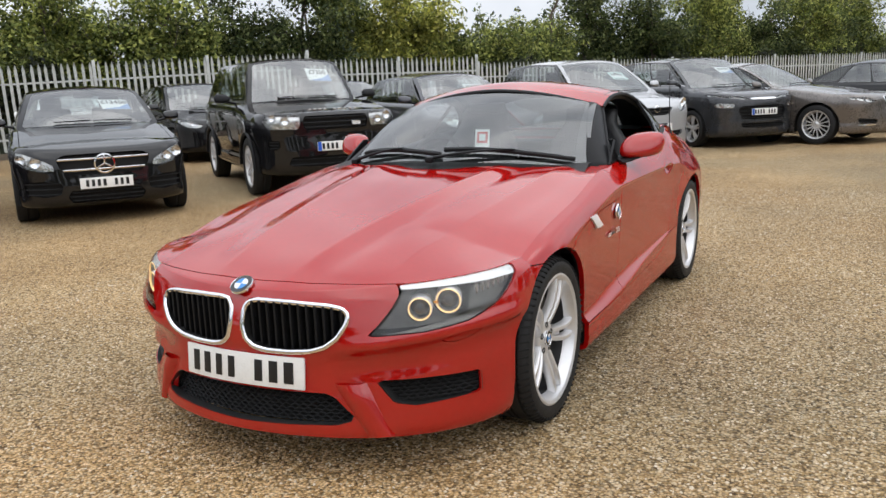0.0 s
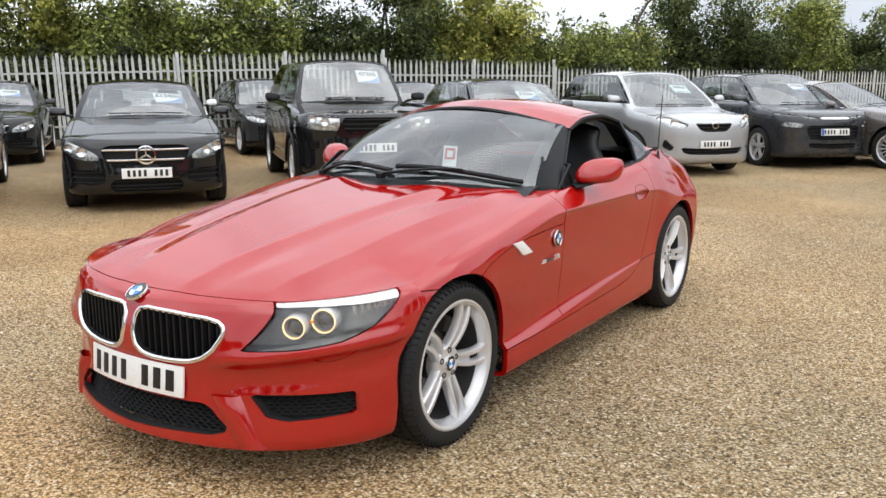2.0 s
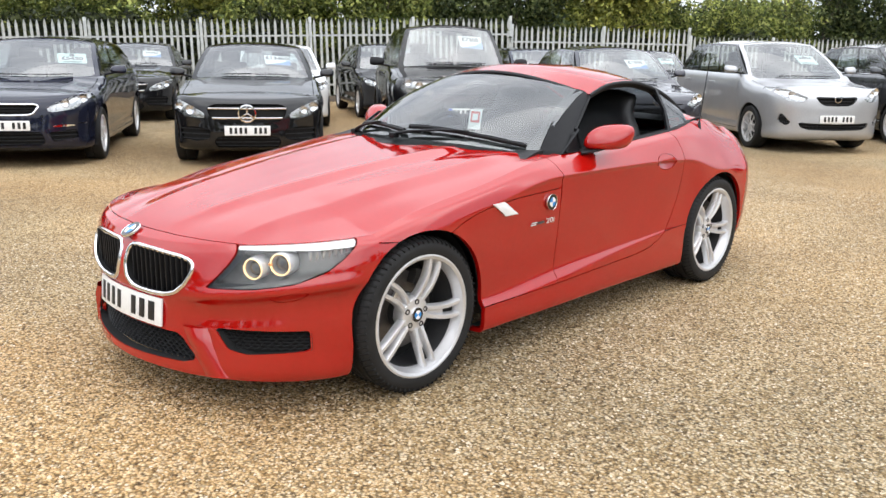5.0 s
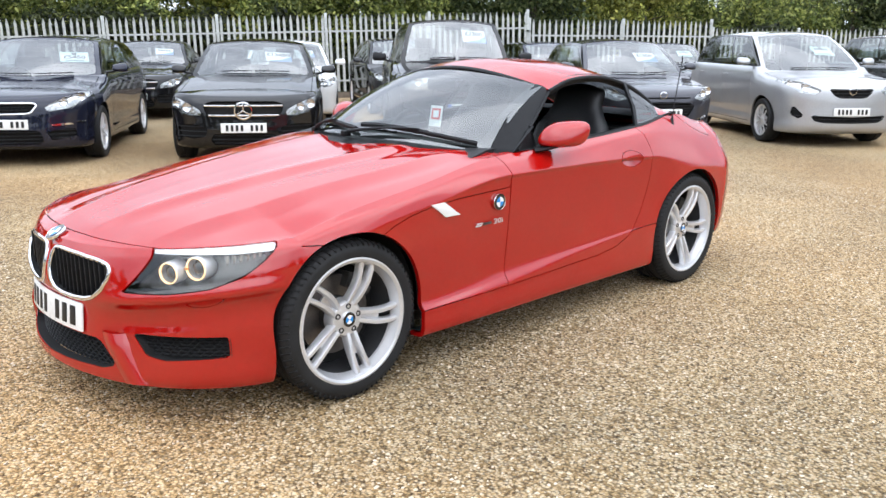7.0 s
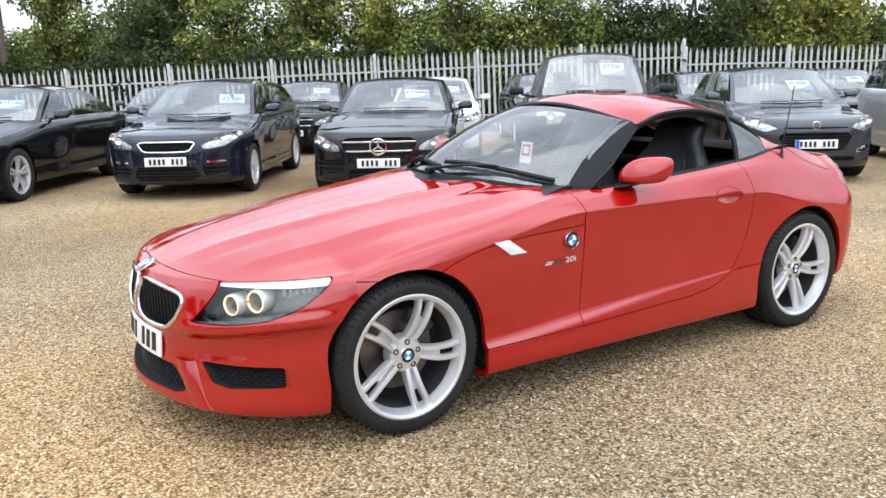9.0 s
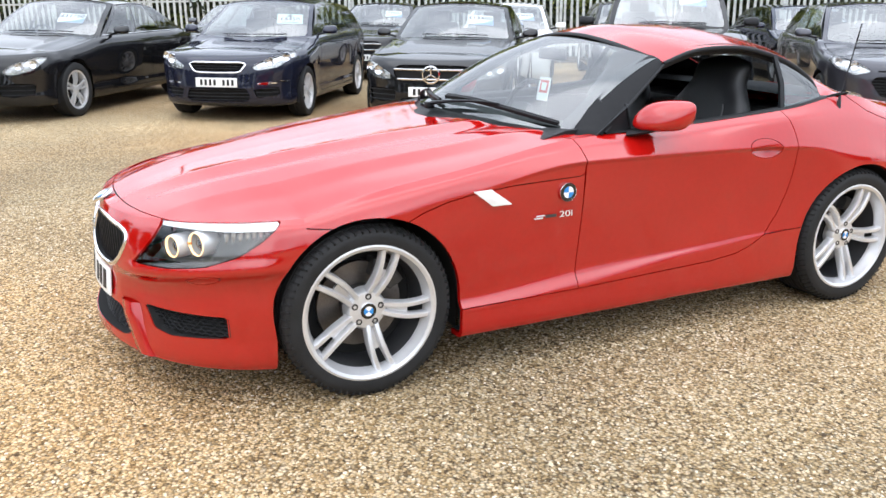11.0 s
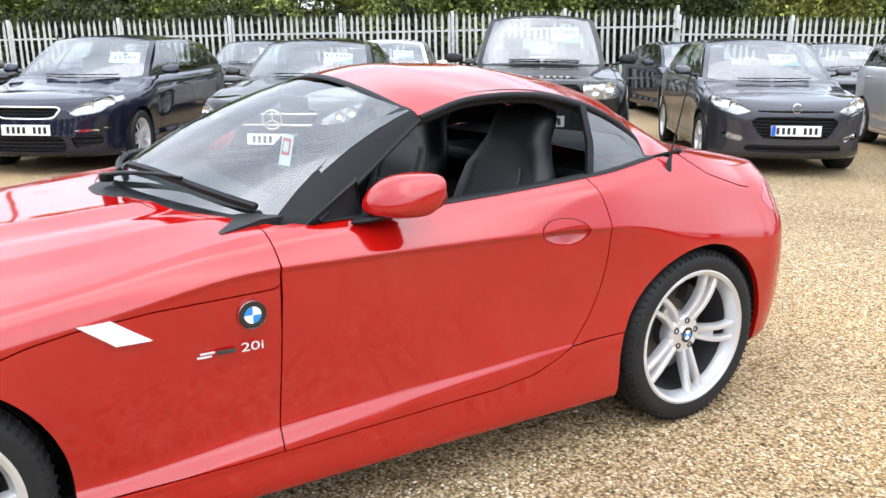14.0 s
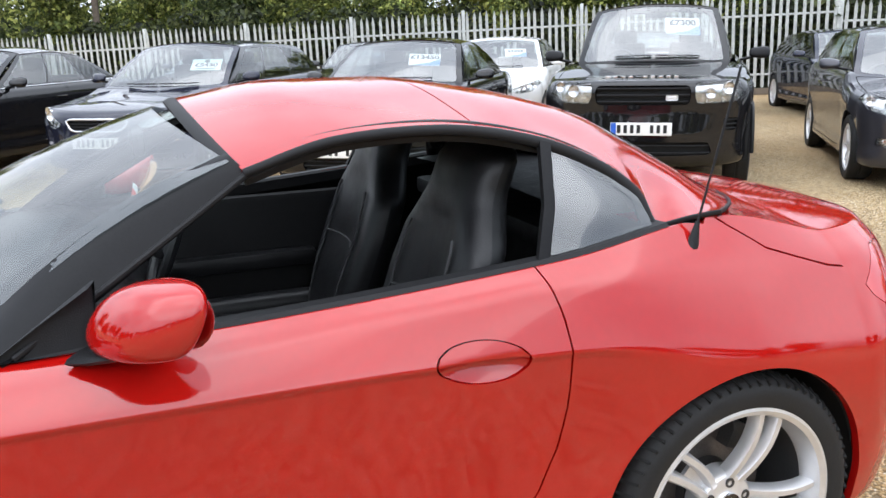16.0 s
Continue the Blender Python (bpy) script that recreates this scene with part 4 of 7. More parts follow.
boot_half = [(0.58, 2.36), (0.69, 2.43), (0.735, 2.53), (0.766, 2.62), (0.776, 2.80), (0.768, 3.0), (0.69, 3.16), (0.45, 3.36)]
boot_f = poly(XY, [(-x, y) for x, y in boot_half] + boot_half[::-1])
boot_g = lambda V: np.where(V[:, 2] > 0.8, boot_f(V), 9.0)
boot = quarters.inside(boot_g, G)
quarters = quarters.outside(boot_g, G)
part("boot_lid", boot.flanged(0.015), RED, car)
for s, fl in ((1, lambda V: -V[:, 0]), (-1, lambda V: V[:, 0])):
    door = part("door", doors.inside(fl).flanged(0.03), RED, car)
    dish = grips.inside(fl).packed()
    r = np.clip(-grip_f(dish.V), 0, 1)
    low = np.clip((0.815 - dish.V[:, 2]) / 0.02, 0, 1)
    dish.V = dish.V - dish.N * (0.026 * np.sqrt(r) * low)[:, None]
    dish = Surf(dish.V, dish.F)
    dish = facing(dish, 0, s)
    part("door_handle", dish.flanged(0.008), RED, door)
    part("sill", sills.inside(fl).flanged(0.02), RED, car)
    part("front_wing", fenders.inside(fl).flanged(0.02), RED, car)
    part("rear_wing", quarters.inside(fl).flanged(0.02), RED, car)

# nose with its openings
nose_s = weld(whole.only(NOSE), bumper_sides)
nose_s = Surf(nose_s.V, nose_s.F, None, [0] * len(nose_s.F))
nose_s = facing(nose_s, 1, -1)
LAMP = [(-0.750, 0.520), (-0.66, 0.527), (-0.55, 0.548), (-0.45, 0.585), (-0.37, 0.635), (-0.300, 0.690), (-0.38, 0.72), (-0.62, 0.72), (-0.655, 0.662), (-0.695, 0.600)]
front_x = lambda f, lo=0.30: (lambda V: np.where(np.abs(V[:, 0]) > lo, f(V), 9.0))
lamp_f = front_x(poly(YZ, LAMP), 0.40)


def absx(f):
    def g(V):
        W = V.copy()
        W[:, 0] = np.abs(W[:, 0])
        return np.where(V[:, 1] < -0.4, f(W), 9.0)
    return g


kidney_f = absx(poly(XZ, [(0.030, 0.596), (0.045, 0.616), (0.08, 0.622), (0.20, 0.620), (0.34, 0.612), (0.388, 0.602), (0.404, 0.588), (0.402, 0.560), (0.375, 0.515), (0.335, 0.483), (0.28, 0.466), (0.20, 0.460), (0.12, 0.461), (0.07, 0.470), (0.040, 0.495), (0.028, 0.54)], 0.003))
duct_f = absx(poly(XZ, [(0.49, 0.352), (0.75, 0.352), (0.75, 0.282), (0.60, 0.270), (0.54, 0.285)], 0.006))
intake_f = absx(poly(XZ, [(-0.1, 0.318), (0.325, 0.314), (0.355, 0.300), (0.415, 0.238), (0.410, 0.226), (0.36, 0.212), (-0.1, 0.200)], 0.004))
lens_s = nose_s.inside(lamp_f, 0.001)
kid_s = nose_s.inside(kidney_f)
duct_s = nose_s.inside(duct_f)
intake_s = nose_s.inside(intake_f)
skin = nose_s.outside(lamp_f, 0.003)
for f in (kidney_f, duct_f, intake_f):
    skin = skin.outside(f)
washer_f = front_x(lambda V: np.hypot((V[:, 1] + 0.555) / 0.052, (V[:, 2] - 0.492 - 0.15 * (V[:, 1] + 0.555)) / 0.020) - 1, 0.4)
washer = skin.inside(lambda V: washer_f(V) * 0.02, 0.001)
skin = skin.outside(lambda V: washer_f(V) * 0.02, 0.001)
def nose_arc(x, z, out):
    """Point on the front of the bumper, moved out by a little."""
    c = math.sqrt(max(0.0, 1 - (x / 0.848) ** 2))
    return np.array([x + out * x / 0.848, Y0 - 0.638 * c - out * c, z])


def corner_rib(sg):
    """The chamfered rib between the lower intake and the duct."""
    rows_ = []
    for z in np.linspace(0.168, 0.352, 16):
        x0 = 0.422 - 0.05 * (z - 0.252) / 0.1
        end = 1 - 0.75 * max(0.0, (z - 0.31) / 0.042)
        rows_.append([(sg * p[0], p[1], p[2]) for p in (nose_arc(x0 - 0.022, z, -0.025), nose_arc(x0, z, 0.013 * end), nose_arc(x0 + 0.03, z, 0.015 * end), nose_arc(x0 + 0.065, z, 0.010 * end), nose_arc(x0 + 0.095, z, -0.02))])
    return facing(grid(rows_), 1, -1)


bumper = part("front_bumper", skin.flanged(0.012), RED, car)
for sg in (1, -1):
    part("corner_rib", corner_rib(sg), RED, bumper)
for half in (lambda V: -V[:, 0], lambda V: V[:, 0]):
    part("washer_cover", washer.inside(half).flanged(0.006), RED, bumper)


def rim_loop(s):
    """Ordered outline of the largest hole or edge of a skin."""
    s = s.packed()
    nxt = {}
    es = set()
    for f in s.F:
        for p, q in zip(f, f[1:] + f[:1]):
            es.add((p, q))
    for p, q in es:
        if (q, p) not in es:
            nxt[p] = q
    best = []
    left = set(nxt)
    while left:
        a = next(iter(left))
        loop = [a]
        left.discard(a)
        b = nxt[a]
        while b != a and b in nxt and b in left:
            loop.append(b)
            left.discard(b)
            b = nxt[b]
        if len(loop) > len(best):
            best = loop
    return s.V[best], s.N[best]


def even(P, n):
    P = np.vstack([P, P[:1]])
    d = np.concatenate([[0], np.cumsum(np.linalg.norm(np.diff(P, axis=0), axis=1))])
    q = np.linspace(0, d[-1], n + 1)[:-1]
    return np.stack([np.interp(q, d, P[:, k]) for k in range(3)], -1)


def recess(name, s, depth, material, parent):
    deep = s.packed()
    d = deep.V + np.array([0, depth, 0])
    return part(name, Surf(d, deep.F, deep.N), material, parent)


for sgn, half in ((1, lambda V: -V[:, 0]), (-1, lambda V: V[:, 0])):
    k = kid_s.inside(half)
    P, N = rim_loop(k)
    grille = recess("kidney_grille", k, 0.05, UNDER, bumper)
    ring = even(P, 64)
    part("grille_liner", sweep(ring, [(-0.006, -0.052), (0.006, -0.052), (0.0065, 0.0), (-0.0065, 0.0)], up=(0, -1, 0.2), closed=True), UNDER, grille)
    part("chrome_surround", sweep(ring, [(0.0095 * math.cos(2 * math.pi * a / 12), 0.008 * math.sin(2 * math.pi * a / 12)) for a in range(12)], up=(0, -1, 0.2), closed=True), CHROME, grille, "chrome surround")
    for x in np.linspace(0.058, 0.385, 12):
        col = [p for p in ring if abs(abs(p[0]) - x) < 0.012]
        if len(col) < 2:
            continue
        zt, zb = max(p[2] for p in col), min(p[2] for p in col)
        y = sum(p[1] for p in col) / len(col)
        m = bm_box(0.009, 0.034, zt - zb, (sgn * x, y + 0.020, (zt + zb) / 2), 0.003)
        part("slat", m, BLACK_PLASTIC, grille)
    d = duct_s.inside(half)
    duct = recess("side_duct", d, 0.040, UNDER, bumper)
    LINER = [(-0.003, -0.046), (0.004, -0.046), (0.004, -0.004), (-0.003, -0.004)]
    part("duct_liner", sweep(even(rim_loop(d)[0], 56), LINER, up=(0, -1, 0.1), closed=True), UNDER, duct)
    for j, z in enumerate(np.linspace(0.282, 0.346, 6)):
        pts = []
        for x in np.linspace(0.535 if j < 2 else 0.50, 0.748, 26):
            yy = Y0 - 0.62 * math.sqrt(max(0, 1 - (x / 0.835) ** 2)) + 0.024
            pts.append((sgn * x, yy, z + 0.0035 * math.sin(x * 260 + j * math.pi)))
        part("mesh_bar", sweep(pts, round_profile(0.010, 0.0055, 6)), BLACK_PLASTIC, duct)
intake = recess("lower_intake", intake_s, 0.05, UNDER, bumper)
part("intake_liner", sweep(even(rim_loop(intake_s)[0], 90), LINER, up=(0, -1, 0.1), closed=True), UNDER, intake)
for j, z in enumerate(np.linspace(0.210, 0.312, 9)):
    w = 0.418 - 0.030 * abs(j - 2) ** 1.15 * 0.42
    pts = []
    for x in np.linspace(-w, w, 90):
        yy = Y0 - 0.63 * math.sqrt(max(0, 1 - (x / 0.83) ** 2)) + 0.028
        pts.append((x, yy, z + 0.004 * math.sin(x * 200 + j * math.pi)))
    part("mesh_bar", sweep(pts, round_profile(0.010, 0.0062, 6)), BLACK_PLASTIC, intake)

# headlamps
for sgn, half in ((1, lambda V: -V[:, 0]), (-1, lambda V: V[:, 0])):
    ls = lens_s.inside(half).packed()
    lamp = part("headlamp", Surf(ls.V + np.array([-sgn * 0.040, 0.070, -0.004]), ls.F, ls.N), LAMP_SMOKE, car, "large swept headlamp with two lit rings")
    part("lens", ls, LAMP_GLASS, lamp, "clear lamp cover")
    edge_y = np.linspace(-0.70, -0.31, 27)
    edge_z = np.array([ls.V[np.abs(ls.V[:, 1] - y) < 0.016][:, 2].max(initial=0.60) for y in edge_y])
    brow = ls.inside(lambda V: np.interp(V[:, 1], edge_y, edge_z) - (0.010 + 0.014 * np.clip((V[:, 1] + 0.70) / 0.25, 0, 1)) - V[:, 2])
    part("brow", Surf(brow.V - brow.N * 0.006, brow.F, brow.N), SATIN, lamp, "pale silver brow")
    for cx, cy, cz, r in ((0.600, -0.618, 0.592, 0.040), (0.672, -0.548, 0.610, 0.043)):
        face = Matrix.Translation((sgn * cx, cy, cz)) @ look((0, 0, 0), (sgn * 0.42, -0.9, 0.02)).to_3x3().to_4x4() @ pose(0, 0, 0, 0, 90, 0)
        tube = lathe([(r * 0.98, 0.016), (r * 1.06, 0.010), (r * 1.06, -0.05), (r * 0.9, -0.05), (r * 0.86, 0.004)], 40)
        bmesh.ops.transform(tube, matrix=face, verts=tube.verts)
        part("reflector", tube, SATIN, lamp)
        ringm = lathe([(r * 0.97, 0.018), (r * 0.89, 0.018), (r * 0.89, 0.010), (r * 0.97, 0.010)], 40, close=True)
        bmesh.ops.transform(ringm, matrix=face, verts=ringm.verts)
        part("halo_ring", ringm, HALO, lamp, "glowing warm halo ring")
        ball = lathe([(1e-6, 0.010), (r * 0.4, 0.006), (r * 0.66, -0.004), (r * 0.8, -0.02), (r * 0.85, -0.04)], 32)
        bmesh.ops.transform(ball, matrix=face, verts=ball.verts)
        part("projector", ball, GLOSS_BLACK, lamp)
    bowl = ls.inside(lambda V: 0.0 - (V[:, 1] + 0.515) + 0.5 * (V[:, 2] - 0.62)).packed()
    part("reflector_bowl", Surf(bowl.V - bowl.N * 0.026, bowl.F, bowl.N), LAMP_SMOKE, lamp, "ribbed reflector behind the clear cover")
    floor_ = ls.inside(lambda V: V[:, 2] - 0.556 - 0.25 * (V[:, 1] + 0.6)).packed()
    part("lower_trim", Surf(floor_.V - floor_.N * 0.010, floor_.F, floor_.N), LAMP_SMOKE, lamp)
    part("indicator", bm_box(0.014, 0.016, 0.010, (sgn * 0.640, -0.578, 0.607), 0.004), AMBER, lamp, "small amber indicator")
    for i in range(8):
        y = -0.47 + 0.021 * i
        x = 0.835 * math.sqrt(1 - ((y - Y0) / -0.605) ** 2) - 0.028
        part("reflector_rib", bm_box(0.012, 0.0135, 0.060 - 0.005 * i, (sgn * (x + 0.006), y, 0.624 + 0.006 * i), 0.003), LAMP_MID, lamp)

# tail
tail_s = whole.only(TAIL)
tl_f = lambda V: np.where(np.abs(V[:, 0]) > 0.42, poly(YZ, [(2.89, 0.80), (3.0, 0.875), (3.35, 0.86), (3.35, 0.71), (3.0, 0.725)])(V), 9.0)
part("rear_bumper", tail_s.outside(tl_f, G).flanged(0.02), RED, car)
for half in (lambda V: -V[:, 0], lambda V: V[:, 0]):
    part("tail_lamp", tail_s.inside(tl_f).inside(half).flanged(0.02), TAIL_RED, car, "red tail lamp")

# number plate and badges
def bent(bm, k):
    """Bends a flat plate round the bumper."""
    for v in bm.verts:
        v.co.y += k * v.co.x * v.co.x
    return bm


blank = bm_box(0.52, 0.008, 0.111, (0, 0, 0), 0.003)
bmesh.ops.bisect_plane(blank, geom=blank.verts[:] + blank.edges[:] + blank.faces[:], plane_co=(0, 0, 0), plane_no=(1, 0, 0))
for cut in (-0.2, -0.13, -0.065, 0.065, 0.13, 0.2):
    bmesh.ops.bisect_plane(blank, geom=blank.verts[:] + blank.edges[:] + blank.faces[:], plane_co=(cut, 0, 0), plane_no=(1, 0, 0))
plate = part("number_plate", bent(blank, 0.45), WHITE_PLATE, car, "white number plate with dark bars")
plate.matrix_basis = pose(0, -0.852, 0.386, -5)
for k, w in enumerate((0.050, 0.050, 0.046, 0.046, 0, 0.050, 0.052, 0.056)):
    if w:
        part("dark_bar", bent(bm_box(w * 0.62, 0.003, 0.075, (-0.205 + 0.0585 * k, -0.0052, 0), 0.001), 0.45), INK, plate)


def roundel(parent, m, r):
    b = part("badge", disc(r, 0.004, 40, None, 0.008), GLOSS_BLACK, parent, "round badge with blue and white quarters")
    b.matrix_basis = m
    part("ring", lathe([(r, 0.005), (r * 1.03, 0.003), (r * 1.03, -0.004), (r * 0.97, 0.003)], 40, close=True), CHROME, b)
    for q in range(4):
        bm = bmesh.new()
        c = bm.verts.new((0.0062, 0, 0))
        arc = [bm.verts.new((0.0055, r * 0.62 * math.cos((q + k / 8) * math.pi / 2), r * 0.62 * math.sin((q + k / 8) * math.pi / 2))) for k in range(9)]
        for a, d in zip(arc, arc[1:]):
            bm.faces.new((c, a, d))
        part("quarter", bm, BLUE if q % 2 else BADGE_WHITE, b, smooth=False)
    return b


roundel(car, pose(0, -0.799, 0.668, 0, -58, -90), 0.041)
for s in (1, -1):
    roundel(car, pose(s * 0.872, 0.822, 0.705, 0, 0, 0 if s > 0 else 180), 0.037)
    gill = []
    for b in np.linspace(0, 1, 6):
        gill.append([(s * (0.874 + 0.003 * b + 0.004 * math.sin(math.pi * a) * math.sin(math.pi * b)), 0.405 + 0.081 * b + a * (0.075 + 0.010 * b), 0.743 - 0.061 * b + 0.003 * a * (1 - b)) for a in np.linspace(0, 1, 6)])
    part("side_gill", facing(grid(gill), 0, s).flanged(0.03), GILL, car, "pale silver side gill")
    for k, (y_, z_, w_, h_) in enumerate(((0.702, 0.6205, 0.038, 0.0055), (0.694, 0.6115, 0.038, 0.0055), (0.750, 0.6165, 0.050, 0.011))):
        part("model_letter", bm_box(0.004, w_, h_, (s * 0.869, y_, z_), 0.001), SATIN if k < 2 else DARK_METAL, car, "small silver model mark as a bar")
    number = flat_text("model_number", "20i", 0.034, SATIN, car, pose(s * 0.8715, 0.819, 0.6185, 90, 0, 90 if s > 0 else -90) @ Matrix.Diagonal((1.55, 1, 1, 1)), bold=0.0)
    tagged(number, "silver model number")

# windscreen, pillars and roof
def screen_pt(s, t):
    b = np.array([0.715 * s, 0.665 + 0.325 * s * s, 0.945 - 0.055 * s * s])
    e = np.array([0.60 * s, 1.368 + 0.118 * s * s, 1.262 - 0.080 * s * s])
    p = b * (1 - t) + e * t
    return p + np.array([0, -0.02, 0.035]) * 4 * t * (1 - t) * 0.8


def bezier(a, m, b, t):
    return np.array(a) * (1 - t) ** 2 + 2 * np.array(m) * t * (1 - t) + np.array(b) * t * t


screen = grid([[screen_pt(s, t) for s in np.linspace(-0.955, 0.955, 41)] for t in np.linspace(0.0, 0.965, 17)])
screen = facing(screen, 2, 1)
ws = part("windscreen", screen, GLASS, car, "curved windscreen reflecting the sky")
ws.visible_shadow = False
for lo, hi in ((-0.955, -0.875), (0.875, 0.955)):
    band = facing(grid([[screen_pt(s, t) for s in np.linspace(lo, hi, 6)] for t in np.linspace(0.0, 0.965, 17)]), 2, 1)
    part("screen_edge_band", band.moved(-0.004), SEAL, car, "black printed edge of the windscreen")
band = facing(grid([[screen_pt(s, t) for s in np.linspace(-0.87, 0.87, 41)] for t in np.linspace(0.0, 0.045, 4)]), 2, 1)
part("screen_edge_band", band.moved(-0.004), SEAL, car, "black printed edge of the windscreen")
part("scuttle", grid([[screen_pt(s, 0.0) + np.array([0, -0.085 * q * (1 - 0.75 * abs(s) ** 3) + 0.03, -0.010 - 0.016 * q]) for s in np.linspace(-0.915, 0.915, 41)] for q in np.linspace(0, 1.25, 6)]), BLACK_PLASTIC, car, "black plastic scuttle panel under the screen")
for s in (1, -1):
    rows_ = []
    for t in np.linspace(-0.03, 0.985, 26):
        i = screen_pt(0.945 - 0.050 * max(t, 0.0), max(t, 0.0)) + np.array([0, 0, 0.5 * min(t, 0.0)])
        q = min(1.0, max(0.0, t))
        o = bezier((0.778, 1.035, 0.893), (0.682, 1.270, 1.026), (0.598, 1.492, 1.164), q)
        if t < 0:
            o = o + np.array([0.004, 0.0, 0.5 * t])
        row = []
        for w in np.linspace(0, 1, 9):
            p = i * (1 - w) + o * w + np.array([0.10, -0.06, 0.11]) * 0.055 * 4 * w * (1 - w)
            row.append((s * p[0], p[1], p[2]))
        rows_.append(row)
    part("windscreen_pillar", facing(grid(rows_), 0, s).flanged(0.022), PILLAR, car, "broad satin black windscreen pillar")
    part("pillar_seal", sweep([rows_[k][-1] for k in range(2, 26)], round_profile(0.014, 0.016, 8), up=(s, 0, 0.3)), SEAL, car)

# edge of the hardtop: along the side window, round the small pane and back to the foot of the pillar
EDGE = [(0.604, 1.475, 1.168), (0.599, 1.66, 1.219), (0.601, 1.90, 1.228), (0.611, 2.10, 1.194), (0.635, 2.235, 1.140), (0.666, 2.331, 1.067), (0.704, 2.366, 0.985), (0.716, 2.44, 1.000), (0.724, 2.515, 1.008)]
NU = 110
side_edge = catmull(EDGE, NU)
uu = np.linspace(0, 1, NU)
ridge_z = pchip(np.linspace(0, 1, 7), [1.274, 1.312, 1.311, 1.280, 1.217, 1.096, 0.950])(uu)
ridge_y = 1.398 + (2.90 - 1.398) * uu
bow_p = pchip(np.linspace(0, 1, 5), [1.9, 1.95, 2.29, 3.0, 1.95])(uu)
ss_r = np.linspace(-1, 1, 81)
aa_r = np.abs(ss_r)[None, :]
roof = grid(np.stack([side_edge[:, :1] * ss_r[None, :],
                      ridge_y[:, None] + (side_edge[:, 1] - ridge_y)[:, None] * aa_r ** 2.2,
                      side_edge[:, 2:] + (ridge_z - side_edge[:, 2])[:, None] * (1 - aa_r ** bow_p[:, None])], -1))
roof = facing(roof, 2, 1)
rows_r = roof.V.reshape(NU, 81, 3)
front_row, rear_row = (rows_r[0], rows_r[-1]) if rows_r[0][40][1] < rows_r[-1][40][1] else (rows_r[-1], rows_r[0])
part("screen_trim", sweep([tuple(q + np.array([0, -0.010, -0.004])) for q in front_row[2:-2]], round_profile(0.030, 0.010, 8), up=(0, -0.35, 1)), SEAL, car, "black trim between windscreen and roof")
RIM_Y, RIM_Z, RIM_X = [q[1] for q in EDGE[:7]], [q[2] for q in EDGE[:7]], [q[0] for q in EDGE[:7]]
EZ, EX = pchip(RIM_Y, RIM_Z), pchip(RIM_Y, RIM_X)
rear_glass_f = lambda V: np.maximum.reduce([np.abs(V[:, 0]) - 0.40 + 0.1 * (V[:, 1] - 2.4), 2.42 - V[:, 1], V[:, 1] - 2.84])
seam = lambda V: V[:, 1] - 1.950 - 0.04 * np.abs(V[:, 0])
part("roof", roof.outside(rear_glass_f).inside(seam, G).flanged(0.005), RED, car)
part("roof_rear", roof.outside(rear_glass_f).outside(seam, G).flanged(0.005), RED, car)
rg = part("rear_window", roof.inside(rear_glass_f), DARK_GLASS, car)
rg.visible_shadow = False
foot = catmull(EDGE[6:], 14)
edge_ = [tuple(q) for q in foot * (-1, 1, 1)] + [tuple(q) for q in rear_row[2:-2]] + [tuple(q) for q in foot[::-1]]
part("roof_joint", sweep(edge_, round_profile(0.009, 0.012, 8), up=(0, 0, 1)), SEAL, car, "black rubber joint round the foot of the roof")
part("roof_lining", roof.outside(rear_glass_f).moved(-0.009), CABIN, car)
